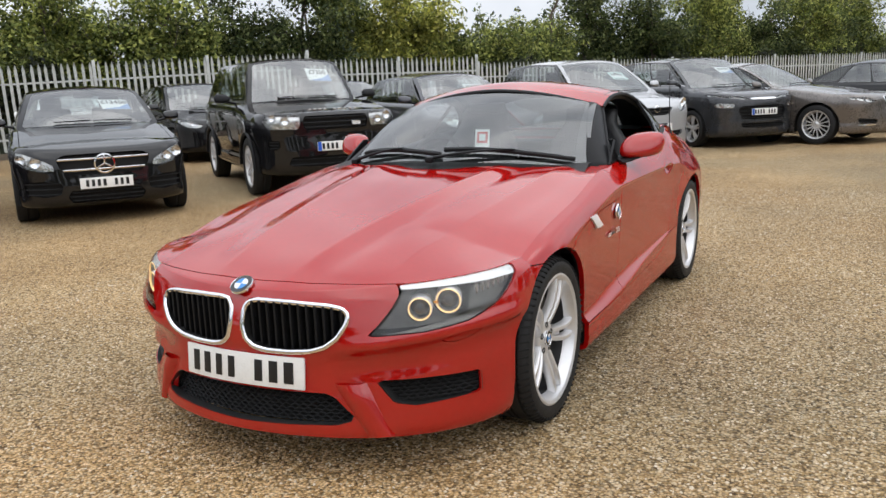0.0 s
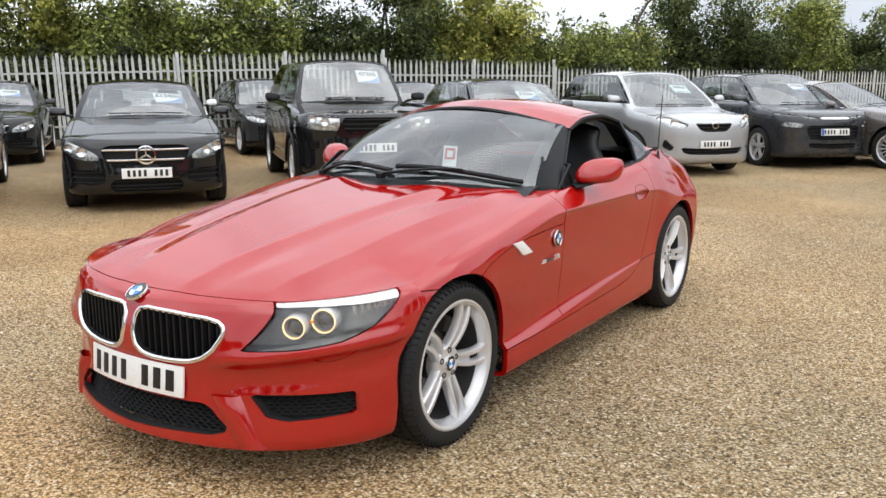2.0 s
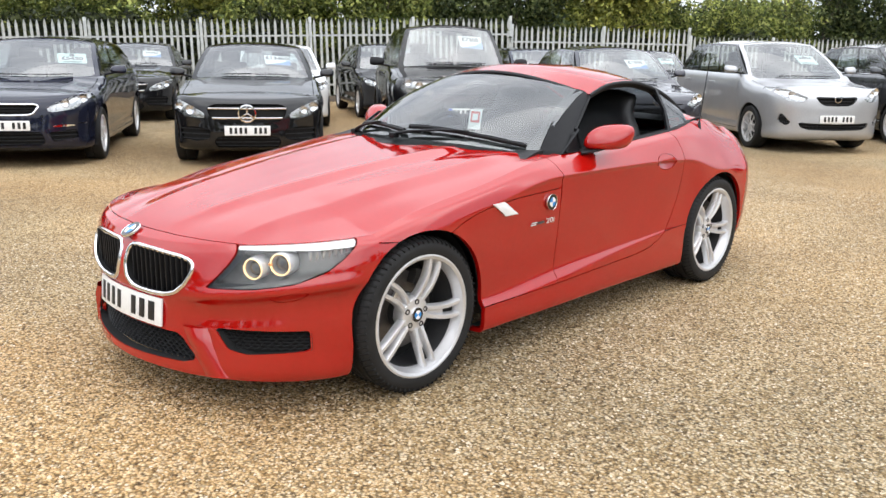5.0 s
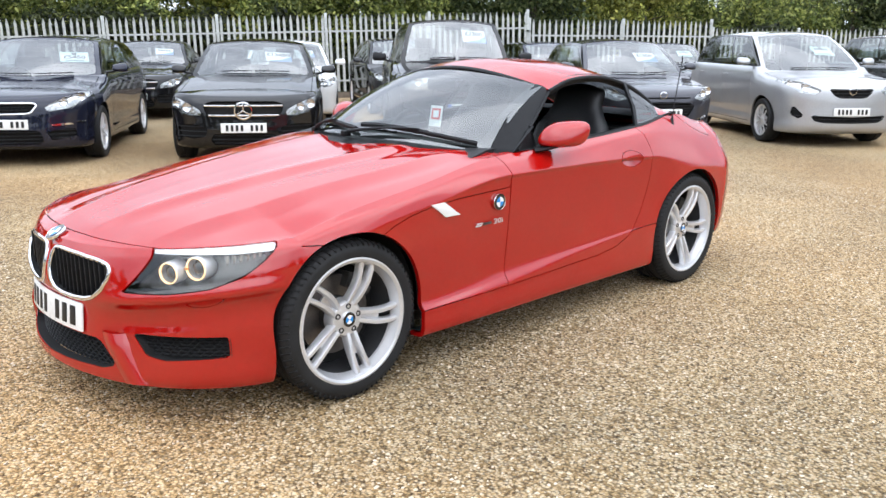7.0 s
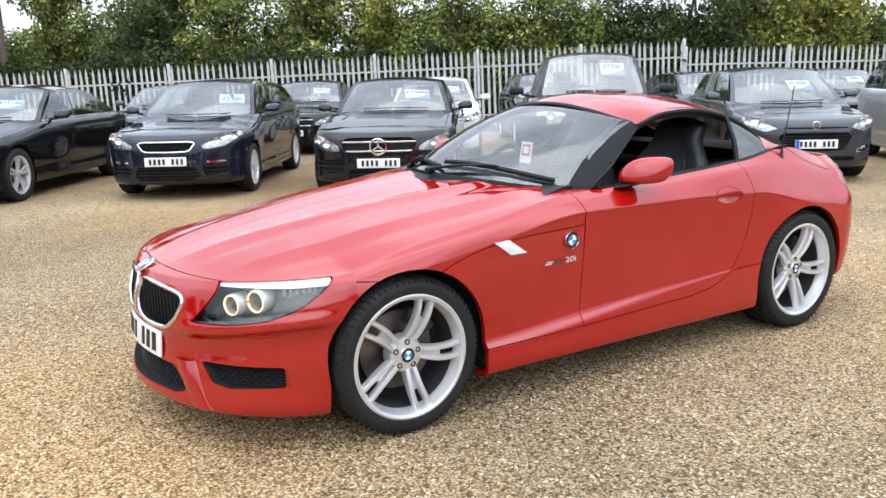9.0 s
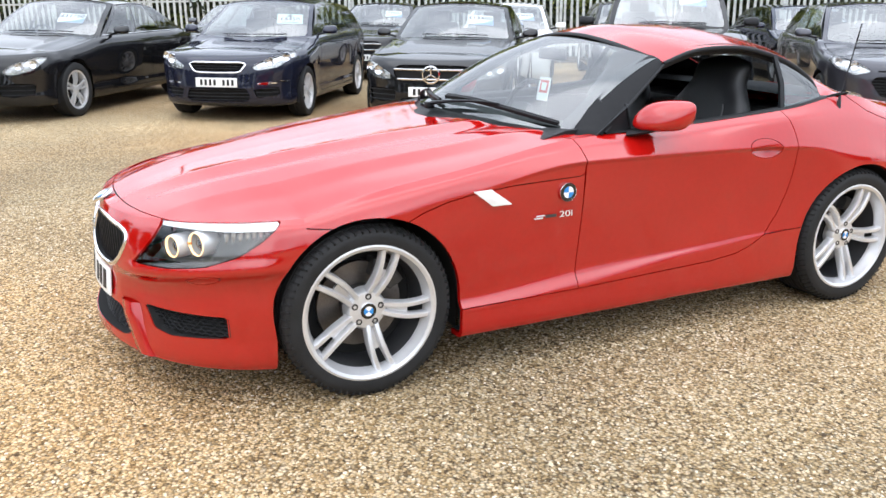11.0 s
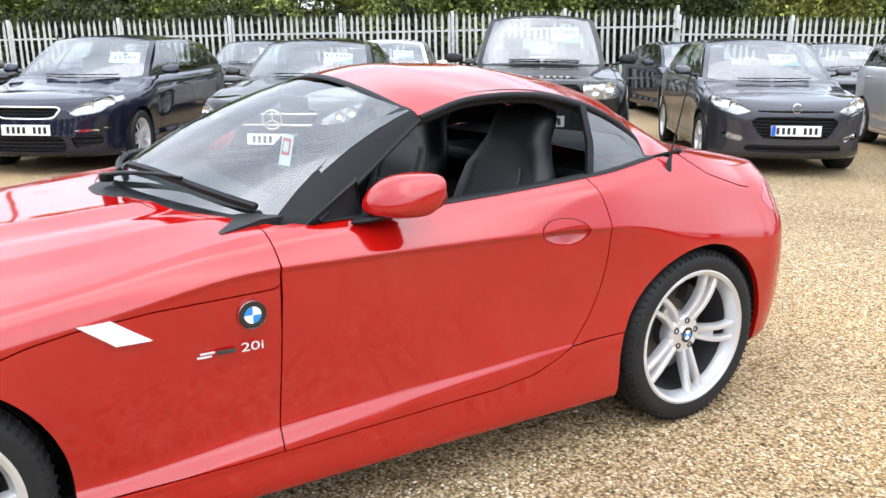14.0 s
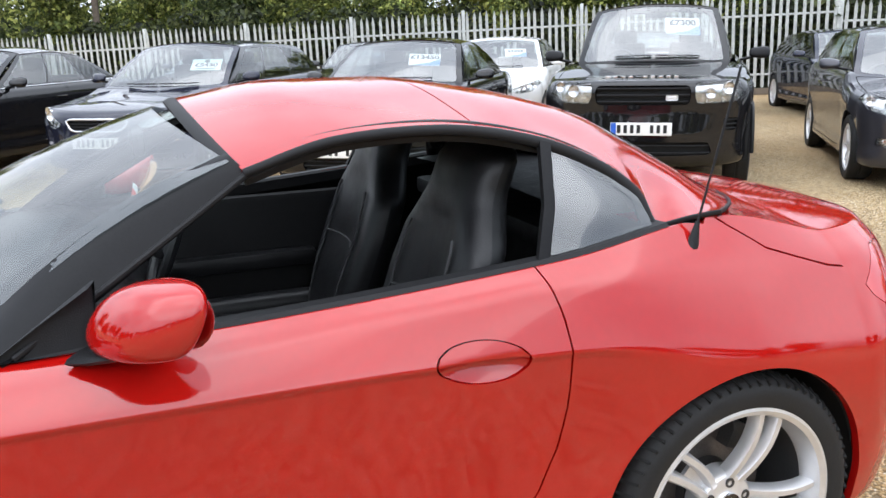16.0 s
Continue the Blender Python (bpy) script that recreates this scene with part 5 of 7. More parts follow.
for s in (1, -1):
    rim = [tuple(q) for q in side_edge[uu <= 0.752] * (s, 1, 1)]

    def on_side(y, z):
        lo, hi = float(SIDE_Z[0](y)), float(EZ(y))
        w = min(1.0, max(0.0, (z - lo) / max(0.02, hi - lo)))
        return (s * ((float(SIDE_X[0](y)) - 0.016) * (1 - w) + float(EX(y)) * w + 0.012 * math.sin(math.pi * w)), y, z)

    belt = lambda y: float(SIDE_Z[0](y)) + 0.003
    seal_path, seal_w = [], []
    for k, q in enumerate(rim):
        a_, b_ = Vector(rim[max(k - 1, 0)]), Vector(rim[min(k + 1, len(rim) - 1)])
        inward = (b_ - a_).normalized().cross(Vector((s, 0, 0.5)).normalized()) * s
        w_ = 0.0095 + 0.0085 * k / len(rim)
        if inward.dot(Vector((q[0], 1.75, 1.05)) - Vector(q)) < 0:
            inward = -inward
        seal_path.append(Vector(q) + inward * w_ * 0.8 - Vector((s * 0.003, 0, 0)))
        seal_w.append(w_ / 0.012)
    part("head_lining", sweep([Vector(q) + Vector((-s * 0.028, 0, -0.012)) for q in rim[:-8]], round_profile(0.052, 0.030, 8), up=(s, 0, 0.6)), CABIN, car)
    part("window_frame", sweep(seal_path, round_profile(0.024, 0.022, 10), up=(s, 0, 0.6), scale=seal_w), SEAL, car, "thick black window seal")
    lowp = [(s * (float(SIDE_X[0](y)) - 0.028), y, belt(y) - 0.006) for y in np.linspace(1.05, 2.365, 40)]
    part("belt_seal", sweep(lowp, [(-0.024, -0.03), (0.024, -0.03), (0.024, 0.004), (0.016, 0.012), (-0.016, 0.012), (-0.024, 0.004)]), SEAL, car)
    part("window_post", sweep([on_side(2.040, 0.955), on_side(2.082, 1.06), on_side(2.118, 1.178)], [(-0.013, -0.007), (0.013, -0.007), (0.013, 0.007), (-0.013, 0.007)], up=(s, 0, 0.3)), PILLAR, car, "satin grey post before the small pane")
    q = []
    for u in np.linspace(0, 1, 20):
        y0_, y1_ = 2.045 + 0.290 * u, 2.120 + 0.195 * u
        lo_, hi_ = belt(y0_), float(EZ(y1_)) - 0.014
        q.append([np.array(on_side(y0_ * (1 - w) + y1_ * w, lo_ * (1 - w) + hi_ * w)) - np.array([s * 0.006, 0, 0]) for w in np.linspace(0, 1, 9)])
    qs = facing(grid(q), 0, s)
    qw = part("quarter_window", qs, GLASS, car, "small rear side pane")
    qw.visible_shadow = False
    # mirror sail
    sail = grid([[(s * (0.765 - 0.02 * b - 0.03 * a * b), 1.02 + 0.17 * a + 0.16 * b * (1 - a), 0.902 + 0.11 * b) for a in (0, 0.5, 1)] for b in (0, 0.5, 1)], s > 0)
    part("mirror_sail", sail.flanged(0.012), BLACK_PLASTIC, car)
    # door mirror
    bm = bmesh.new()
    bmesh.ops.create_uvsphere(bm, u_segments=36, v_segments=20, radius=1)
    for v in bm.verts:
        x, y, z = v.co
        z = z * (1.32 - 0.32 * z * z)
        x = x * (1.22 - 0.22 * x * x)
        y = y * (1.15 - 0.15 * y * y) * (1.0 if y < 0 else 0.5)
        z *= 0.92 + 0.13 * z - 0.04 * x * x
        v.co = (s * (0.868 + 0.1016 * x + 0.010 * z), 1.291 + 0.0946 * y * (1 - 0.12 * x) + 0.034 * x + 0.030 * z, 0.967 + 0.0684 * z + 0.0053 * x)
    if s < 0:
        bmesh.ops.reverse_faces(bm, faces=bm.faces)
    mirror = part("door_mirror", bm, RED, car)
    bm = bmesh.new()
    bmesh.ops.create_uvsphere(bm, u_segments=28, v_segments=10, radius=1)
    for v in bm.verts:
        x, y, z = v.co
        v.co = (s * (0.868 + 0.078 * x), 1.332 + 0.004 * y + 0.034 * x + 0.020 * z, 0.967 + 0.046 * z)
    part("mirror_glass", bm, CHROME, mirror)
    part("mirror_foot", sweep([(s * 0.765, 1.180, 0.900), (s * 0.80, 1.215, 0.908), (s * 0.85, 1.262, 0.926)], round_profile(0.12, 0.026, 12), up=(0, 0, 1)), BLACK_PLASTIC, mirror)

# aerial, wipers, nozzles
part("aerial_base", sweep([(0.772, 2.402, 0.922), (0.765, 2.415, 0.962), (0.757, 2.430, 1.000)], round_profile(0.034, 0.024, 10), up=(1, 0, 0), scale=[1.3, 0.8, 0.3]), BLACK_PLASTIC, car, "tapered black aerial foot")
part("aerial", sweep([(0.757, 2.428, 0.99), (0.727, 2.548, 1.33)], round_profile(0.006, 0.006, 6), up=(1, 0, 0)), BLACK_PLASTIC, car)
for x0, x1 in ((0.63, 0.03), (0.02, -0.56)):
    def on_glass(x, t, h):
        q = screen_pt(x / 0.715, t)
        return Vector((q[0], q[1] - 0.45 * h, q[2] + 0.9 * h))
    n_ = 18
    blade = part("wiper", sweep([on_glass(x0 + (x1 - x0) * k / n_, 0.030 + 0.075 * math.sin(0.5 * math.pi * k / n_) - 0.03 * (k / n_) ** 3, 0.012) for k in range(n_ + 1)], [(-0.007, 0), (0.007, 0), (0.012, 0.012), (0.004, 0.022), (-0.008, 0.014)]), BLACK_PLASTIC, car, "black wiper lying on the screen")
    part("arm", sweep([on_glass(x0 + (x1 - x0) * (0.42 + 0.66 * k / 10), 0.095 * (1 - (k / 10) ** 1.6) - 0.01, 0.034 - 0.010 * k / 10) for k in range(11)], round_profile(0.020, 0.013, 8), scale=[0.6 + 0.08 * k for k in range(11)]), BLACK_PLASTIC, blade)
    piv = on_glass(x1 + 0.08 * (x1 - x0), -0.02, 0.02)
    part("pivot_cap", bm_box(0.04, 0.045, 0.03, tuple(piv), 0.01), BLACK_PLASTIC, blade)
for x in (-0.30, 0.30):
    part("washer_nozzle", bm_box(0.016, 0.022, 0.008, (x, 0.47, float(ZC(0.47)) - 0.005), 0.003), BLACK_PLASTIC, car)

# wheel-arch liners and floor pan
for k in (0, 1):
    for s in (1, -1):
        b = bmesh.new()
        prof = []
        for i in range(25):
            a = math.pi * i / 24
            prof.append((AX[k] + (AR[k] + 0.012) * math.cos(a), AZ + (AR[k] + 0.012) * math.sin(a)))
        prof = [(prof[0][0], 0.26 if k else 0.185)] + prof + [(prof[-1][0], 0.19)]
        rows_ = [[b.verts.new((s * x, y, z)) for y, z in prof] for x in (0.79 + 0.05 * k, 0.48)]
        for i in range(len(prof) - 1):
            b.faces.new((rows_[0][i], rows_[0][i + 1], rows_[1][i + 1], rows_[1][i]))
        b.faces.new(rows_[1])
        part("wheel_arch_liner", b, UNDER, car)
part("floor_pan", bm_box(1.30, 3.2, 0.05, (0, 1.25, 0.185), 0.01), UNDER, car)
for y, w in ((-0.50, 1.0), (3.0, 1.1)):
    part("under_tray", bm_box(w, 0.35, 0.04, (0, y, 0.20), 0.01), UNDER, car)

# cabin
part("cabin_floor", bm_box(1.36, 1.75, 0.05, (0, 1.62, 0.27), 0.01), CABIN, car)
part("bulkhead", bm_box(1.34, 0.10, 0.62, (0, 2.52, 0.58), 0.02), CABIN, car)
shelf_f = lambda V: np.maximum.reduce([np.abs(V[:, 0]) - 0.60, 2.25 - V[:, 1], V[:, 1] - 2.86 + 0.36 * (np.abs(V[:, 0]) / 0.7) ** 2.5, 0.85 - V[:, 2]])
part("rear_shelf", body.only(TOP).inside(shelf_f).moved(0.007), CABIN, car)
part("parcel_shelf", bm_box(1.30, 0.28, 0.06, (0, 2.40, 0.89), 0.02), CABIN, car)
part("centre_tunnel", bm_box(0.26, 1.35, 0.30, (0, 1.55, 0.42), 0.04), CABIN, car)
part("dashboard", sweep([(x, 1.06 + 0.06 * (abs(x) / 0.7) ** 2, 0.80) for x in np.linspace(-0.67, 0.67, 15)], [(-0.20, -0.12), (-0.15, -0.01), (0.0, 0.115), (0.20, 0.115), (0.32, 0.09), (0.32, -0.25), (-0.2, -0.25)], up=(0, 0, 1)), CABIN, car)
for s in (1, -1):
    part("door_card", bm_box(0.05, 1.10, 0.58, (s * 0.715, 1.48, 0.60), 0.02), CABIN, car)
    part("armrest", bm_box(0.07, 0.55, 0.06, (s * 0.675, 1.60, 0.66), 0.02), LEATHER, car)
sw = part("steering_wheel", sweep([(0.185 * math.cos(a), 0, 0.185 * math.sin(a)) for a in np.linspace(0, 2 * math.pi, 33)[:-1]], round_profile(0.032, 0.032, 8), up=(0, 1, 0), closed=True), LEATHER, car, "black leather steering wheel")
sw.matrix_basis = pose(-0.36, 1.36, 0.84, -22)
part("hub", bm_box(0.16, 0.06, 0.12, (0, -0.01, 0), 0.03), LEATHER, sw)
part("spoke", bm_box(0.34, 0.025, 0.04, (0, -0.005, 0), 0.01), LEATHER, sw)
part("interior_mirror", bm_box(0.22, 0.03, 0.06, (0, 1.30, 1.175), 0.015), BLACK_PLASTIC, car)
card = part("windscreen_sticker", bm_box(0.085, 0.002, 0.115, (0, 0, 0)), PAPER, car, "white paper card with a red frame inside the screen")
card.matrix_basis = pose(-0.022, 1.272, 1.005, -12, 0, 6)
part("red_frame", bm_box(0.062, 0.001, 0.062, (0, -0.0018, 0.012)), STICKER_RED, card)
part("code_field", bm_box(0.038, 0.001, 0.038, (0, -0.003, 0.012)), BADGE_WHITE, card)


def cushion(w, d, h, at, m=None, bevel=0.05):
    b = bm_box(w, d, h, (0, 0, 0), bevel, seg=4)
    bmesh.ops.subdivide_edges(b, edges=b.edges[:], cuts=1, use_grid_fill=True)
    for v in b.verts:
        r = 1 - (v.co.x / (w / 2)) ** 2
        v.co.y *= 1 + 0.10 * r
    if m is not None:
        bmesh.ops.transform(b, matrix=m, verts=b.verts)
    bmesh.ops.translate(b, vec=at, verts=b.verts)
    return b


for s in (1, -1):
    seat = part("seat", cushion(0.50, 0.52, 0.16, (s * 0.36, 1.62, 0.44), None, 0.06), LEATHER, car, "black leather bucket seat")
    lean = pose(0, 0, 0, -18)
    back_rows, seams = [], ([], [])
    for v_ in np.linspace(0, 1, 30):
        z_ = 0.47 + 0.70 * v_
        half_ = float(np.interp(v_, [0, 0.04, 0.12, 0.5, 0.66, 0.74, 0.82, 0.94, 0.985, 1.0], [0.05, 0.19, 0.235, 0.262, 0.245, 0.200, 0.162, 0.160, 0.130, 0.04]))
        deep_ = float(np.interp(v_, [0, 0.05, 0.3, 0.7, 0.8, 0.96, 1.0], [0.02, 0.085, 0.098, 0.080, 0.072, 0.068, 0.02]))
        hollow = float(np.interp(v_, [0, 0.1, 0.45, 0.72, 0.8, 1], [0.01, 0.04, 0.06, 0.03, 0.012, 0.0]))
        y_ = 1.845 + 0.215 * v_ + 0.03 * v_ ** 2
        ring_ = []
        for a_ in np.linspace(0, 2 * math.pi, 41)[:-1]:
            ca, sa = math.cos(a_), math.sin(a_)
            x_ = half_ * math.copysign(abs(ca) ** 0.75, ca)
            d_ = deep_ * math.copysign(abs(sa) ** 0.8, sa)
            if sa < 0:
                d_ += hollow * (1 - (x_ / half_) ** 2) ** 1.5
            ring_.append((s * 0.36 + x_, y_ + d_, z_))
        back_rows.append(ring_ + ring_[:1])
        if 0.1 < v_ < 0.72:
            for k_, q_ in ((0, -0.62), (1, 0.62)):
                x_ = half_ * q_
                seams[k_].append((s * 0.36 + x_, y_ - deep_ * (1 - abs(q_) ** 2.67) ** 0.3 + hollow * (1 - q_ * q_) ** 1.5 - 0.004, z_))
    backrest = part("backrest", grid(back_rows), LEATHER, seat)
    for sm in seams:
        part("stitching", sweep(sm, round_profile(0.007, 0.007, 6), up=(1, 0, 0)), SEAM, backrest)
    part("stitching", sweep([(s * 0.36 + q, 1.845 + 0.215 * 0.45 + 0.006 - 0.093 + 0.058 * (1 - (q / 0.26) ** 2) ** 1.5, 0.785) for q in np.linspace(-0.15, 0.15, 9)], round_profile(0.007, 0.007, 6)), SEAM, backrest)
    for k in (-1, 1):
        part("seat_bolster", cushion(0.10, 0.46, 0.14, (s * 0.36 + k * 0.225, 1.62, 0.49), None, 0.045), LEATHER, seat)


# wheels
def tyre_mesh(R, rim, w, blocks=64):
    h = w / 2
    prof = [(rim, h * 0.80), (rim + 0.012, h * 0.94), (rim + (R - rim) * 0.5, h * 1.0), (R - 0.022, h * 0.95), (R - 0.008, h * 0.86), (R - 0.001, h * 0.70)]
    groove = [(0.62, 0.60), (0.16, 0.14)]
    for a, c in groove:
        prof += [(R, h * (a + 0.02)), (R - 0.008, h * a), (R - 0.008, h * (a - 0.10)), (R, h * (a - 0.12))]
    prof += [(r, -x) for r, x in reversed(prof)]
    return lathe(prof, 72)


def sports_wheel(parent, R, w):
    """Alloy wheel with five pairs of swept spokes; its outer face looks along +x."""
    wh = new("wheel")
    wh.parent = parent
    wh.empty_display_size = 0.1
    rim = 0.248
    part("tyre", tyre_mesh(R, rim, w), RUBBER, wh)
    b = bmesh.new()
    for k in range(72):
        a = 2 * math.pi * k / 72
        for side in (1, -1):
            bm_box(0.044, 0.0062, 0.012, (0, 0, 0), 0.0, pose(0, 0, 0, math.degrees(a)) @ Matrix.Translation((side * w * 0.395, 0, R - 0.0088)) @ pose(0, 0, 0, 0, side * 26, side * 14), b)
    tagged(part("tread", b, UNDER, wh, "dark cuts of the tyre tread", smooth=False), kind="stuff")
    h = w / 2
    part("rim", lathe([(rim + 0.012, h * 0.86), (rim + 0.012, h * 0.93), (rim + 0.004, h * 0.95), (rim - 0.008, h * 0.90), (rim - 0.014, h * 0.72), (rim - 0.022, h * 0.58), (rim - 0.024, h * 0.50), (rim - 0.010, h * 0.48)], 72), ALLOY, wh)
    part("rim_barrel", lathe([(rim - 0.022, h * 0.52), (rim - 0.026, h * 0.2), (rim - 0.036, -h * 0.3), (rim - 0.03, -h * 0.9), (rim + 0.012, -h * 0.9)], 56), SHADED_BARREL, wh)
    face = h * 0.66
    for k in range(5):
        b = bmesh.new()
        for sgn in (1, -1):
            pts, sc = [], []
            for i in range(9):
                q = i / 8
                r = 0.050 + (rim - 0.056) * q
                off = sgn * (0.0145 + 0.0145 * q ** 0.8)
                bow = 0.010 * math.sin(q * math.pi) - 0.004
                pts.append((face - 0.026 + 0.034 * math.sin(q * math.pi * 0.62) , off + bow, r))
                sc.append(1.0 - 0.10 * q)
            sweep(pts, [(-0.0125, -0.026), (0.0125, -0.026), (0.0115, 0.003), (0.007, 0.010), (-0.007, 0.010), (-0.0115, 0.003)], up=(1, 0, 0), bm=b, scale=sc)
        # web between the two bars near the hub
        sweep([(face - 0.034 + 0.030 * math.sin(q * 1.95), 0.010 * math.sin(q * math.pi) - 0.004, 0.045 + 0.19 * q) for q in (0, 0.15, 0.3, 0.45, 0.6)], [(-0.020, -0.018), (0.020, -0.018), (0.018, -0.008), (-0.018, -0.008)], up=(1, 0, 0), bm=b)
        bmesh.ops.transform(b, matrix=pose(0, 0, 0, 72 * k + 9), verts=b.verts)
        part("spoke", b, ALLOY, wh)
    hub = part("hub", lathe([(1e-6, face - 0.010), (0.042, face - 0.010), (0.068, face - 0.014), (0.076, face - 0.024), (0.080, face - 0.065)], 40), ALLOY, wh)
    for k in range(5):
        a = math.radians(72 * k + 45)
        nut = lathe([(1e-6, face - 0.016), (0.006, face - 0.016), (0.0065, face - 0.0095), (0.0115, face - 0.0085), (0.0125, face - 0.011), (0.0125, face - 0.030)], 14)
        bmesh.ops.translate(nut, vec=(0, 0.053 * math.cos(a), 0.053 * math.sin(a)), verts=nut.verts)
        part("wheel_bolt", nut, DARK_METAL, hub)
    roundel(wh, pose(face - 0.006, 0, 0), 0.030)
    disc_ = part("brake_disc", lathe([(0.07, face - 0.10), (0.165, face - 0.10), (0.165, face - 0.125), (0.07, face - 0.125)], 48, close=True), STEEL, wh)
    part("disc_bell", lathe([(1e-6, face - 0.075), (0.075, face - 0.075), (0.08, face - 0.10)], 32), DARK_METAL, disc_)
    cal = sweep([(face - 0.095, 0.150 * math.cos(a), 0.150 * math.sin(a)) for a in np.linspace(-0.25, 0.6, 8)], [(-0.030, -0.036), (0.030, -0.036), (0.034, 0.030), (0.012, 0.040), (-0.030, 0.034)], up=(1, 0, 0))
    part("brake_caliper", cal, DARK_METAL, wh)
    part("barrel", lathe([(0.215, -h * 0.5), (1e-6, -h * 0.5)], 40), UNDER, wh)
    return wh


for (k, R, w, cx) in ((0, 0.325, 0.225, 0.750), (1, 0.330, 0.250, 0.762)):
    for s in (1, -1):
        whl = sports_wheel(car, R, w)
        whl.matrix_basis = pose(s * cx, AX[k], R, 0, 0, 0 if s > 0 else 180) @ pose(0, 0, 0, 41 if k == 0 else 40)

# ---- the other cars of the yard ----
CACHE = {}


def shared(key, make, material, smooth=True):
    if key not in CACHE:
        CACHE[key] = mesh_of(key[0], make(), material, smooth)
    return CACHE[key]


def link(me, parent, m=None, label=""):
    o = new(me.name.split(".")[0], me)
    o.parent = parent
    if m is not None:
        o.matrix_basis = m
    if label:
        tagged(o, label)
    return o


def road_wheel(parent, m, R, w, spokes, dark=False):
    wh = new("wheel")
    wh.parent, wh.matrix_basis, wh.empty_display_size = parent, m, 0.1
    rim = R * 0.70
    h = w / 2
    tone = DARK_METAL if dark else ALLOY
    link(shared(("tyre", R, w), lambda: lathe([(rim, h * 0.8), (rim + 0.02, h * 0.98), (R * 0.93, h), (R * 0.985, h * 0.88), (R, h * 0.66), (R, 0.014), (R - 0.008, 0.008), (R - 0.008, -0.008), (R, -0.014), (R, -h * 0.66), (R * 0.93, -h), (rim, -h * 0.8)], 44), RUBBER), wh)
    link(shared(("rim", R, w, dark), lambda: lathe([(rim + 0.01, h * 0.84), (rim + 0.006, h * 0.9), (rim - 0.012, h * 0.84), (rim - 0.022, h * 0.5), (rim - 0.03, -h * 0.2), (rim - 0.03, -h * 0.6), (1e-6, -h * 0.6)], 44), tone), wh)
    link(shared(("backing", R, w), lambda: lathe([(rim - 0.033, h * 0.05), (1e-6, h * 0.05)], 32), UNDER), wh)

    def spoke():
        q = rim - 0.015
        return sweep([(h * 0.60, 0, 0.03), (h * 0.74, 0.004, q * 0.5), (h * 0.72, 0.008, q)], [(-0.020, -0.02), (0.020, -0.02), (0.015, 0.006), (-0.015, 0.006)], up=(1, 0, 0), scale=[1.0, 0.9, 0.8] if spokes < 8 else [0.7, 0.5, 0.5])
    sp = shared(("spoke", R, w, spokes, dark), spoke, tone)
    for k in range(spokes):
        a = 360 * k / spokes
        if spokes == 5:
            for d in (-9, 9):
                link(sp, wh, pose(0, 0, 0, a + d))
        else:
            link(sp, wh, pose(0, 0, 0, a))
    link(shared(("hub_cap", R, w, dark), lambda: lathe([(1e-6, h * 0.78), (0.03, h * 0.77), (0.065, h * 0.62), (0.07, h * 0.3)], 24), tone), wh)
    return wh


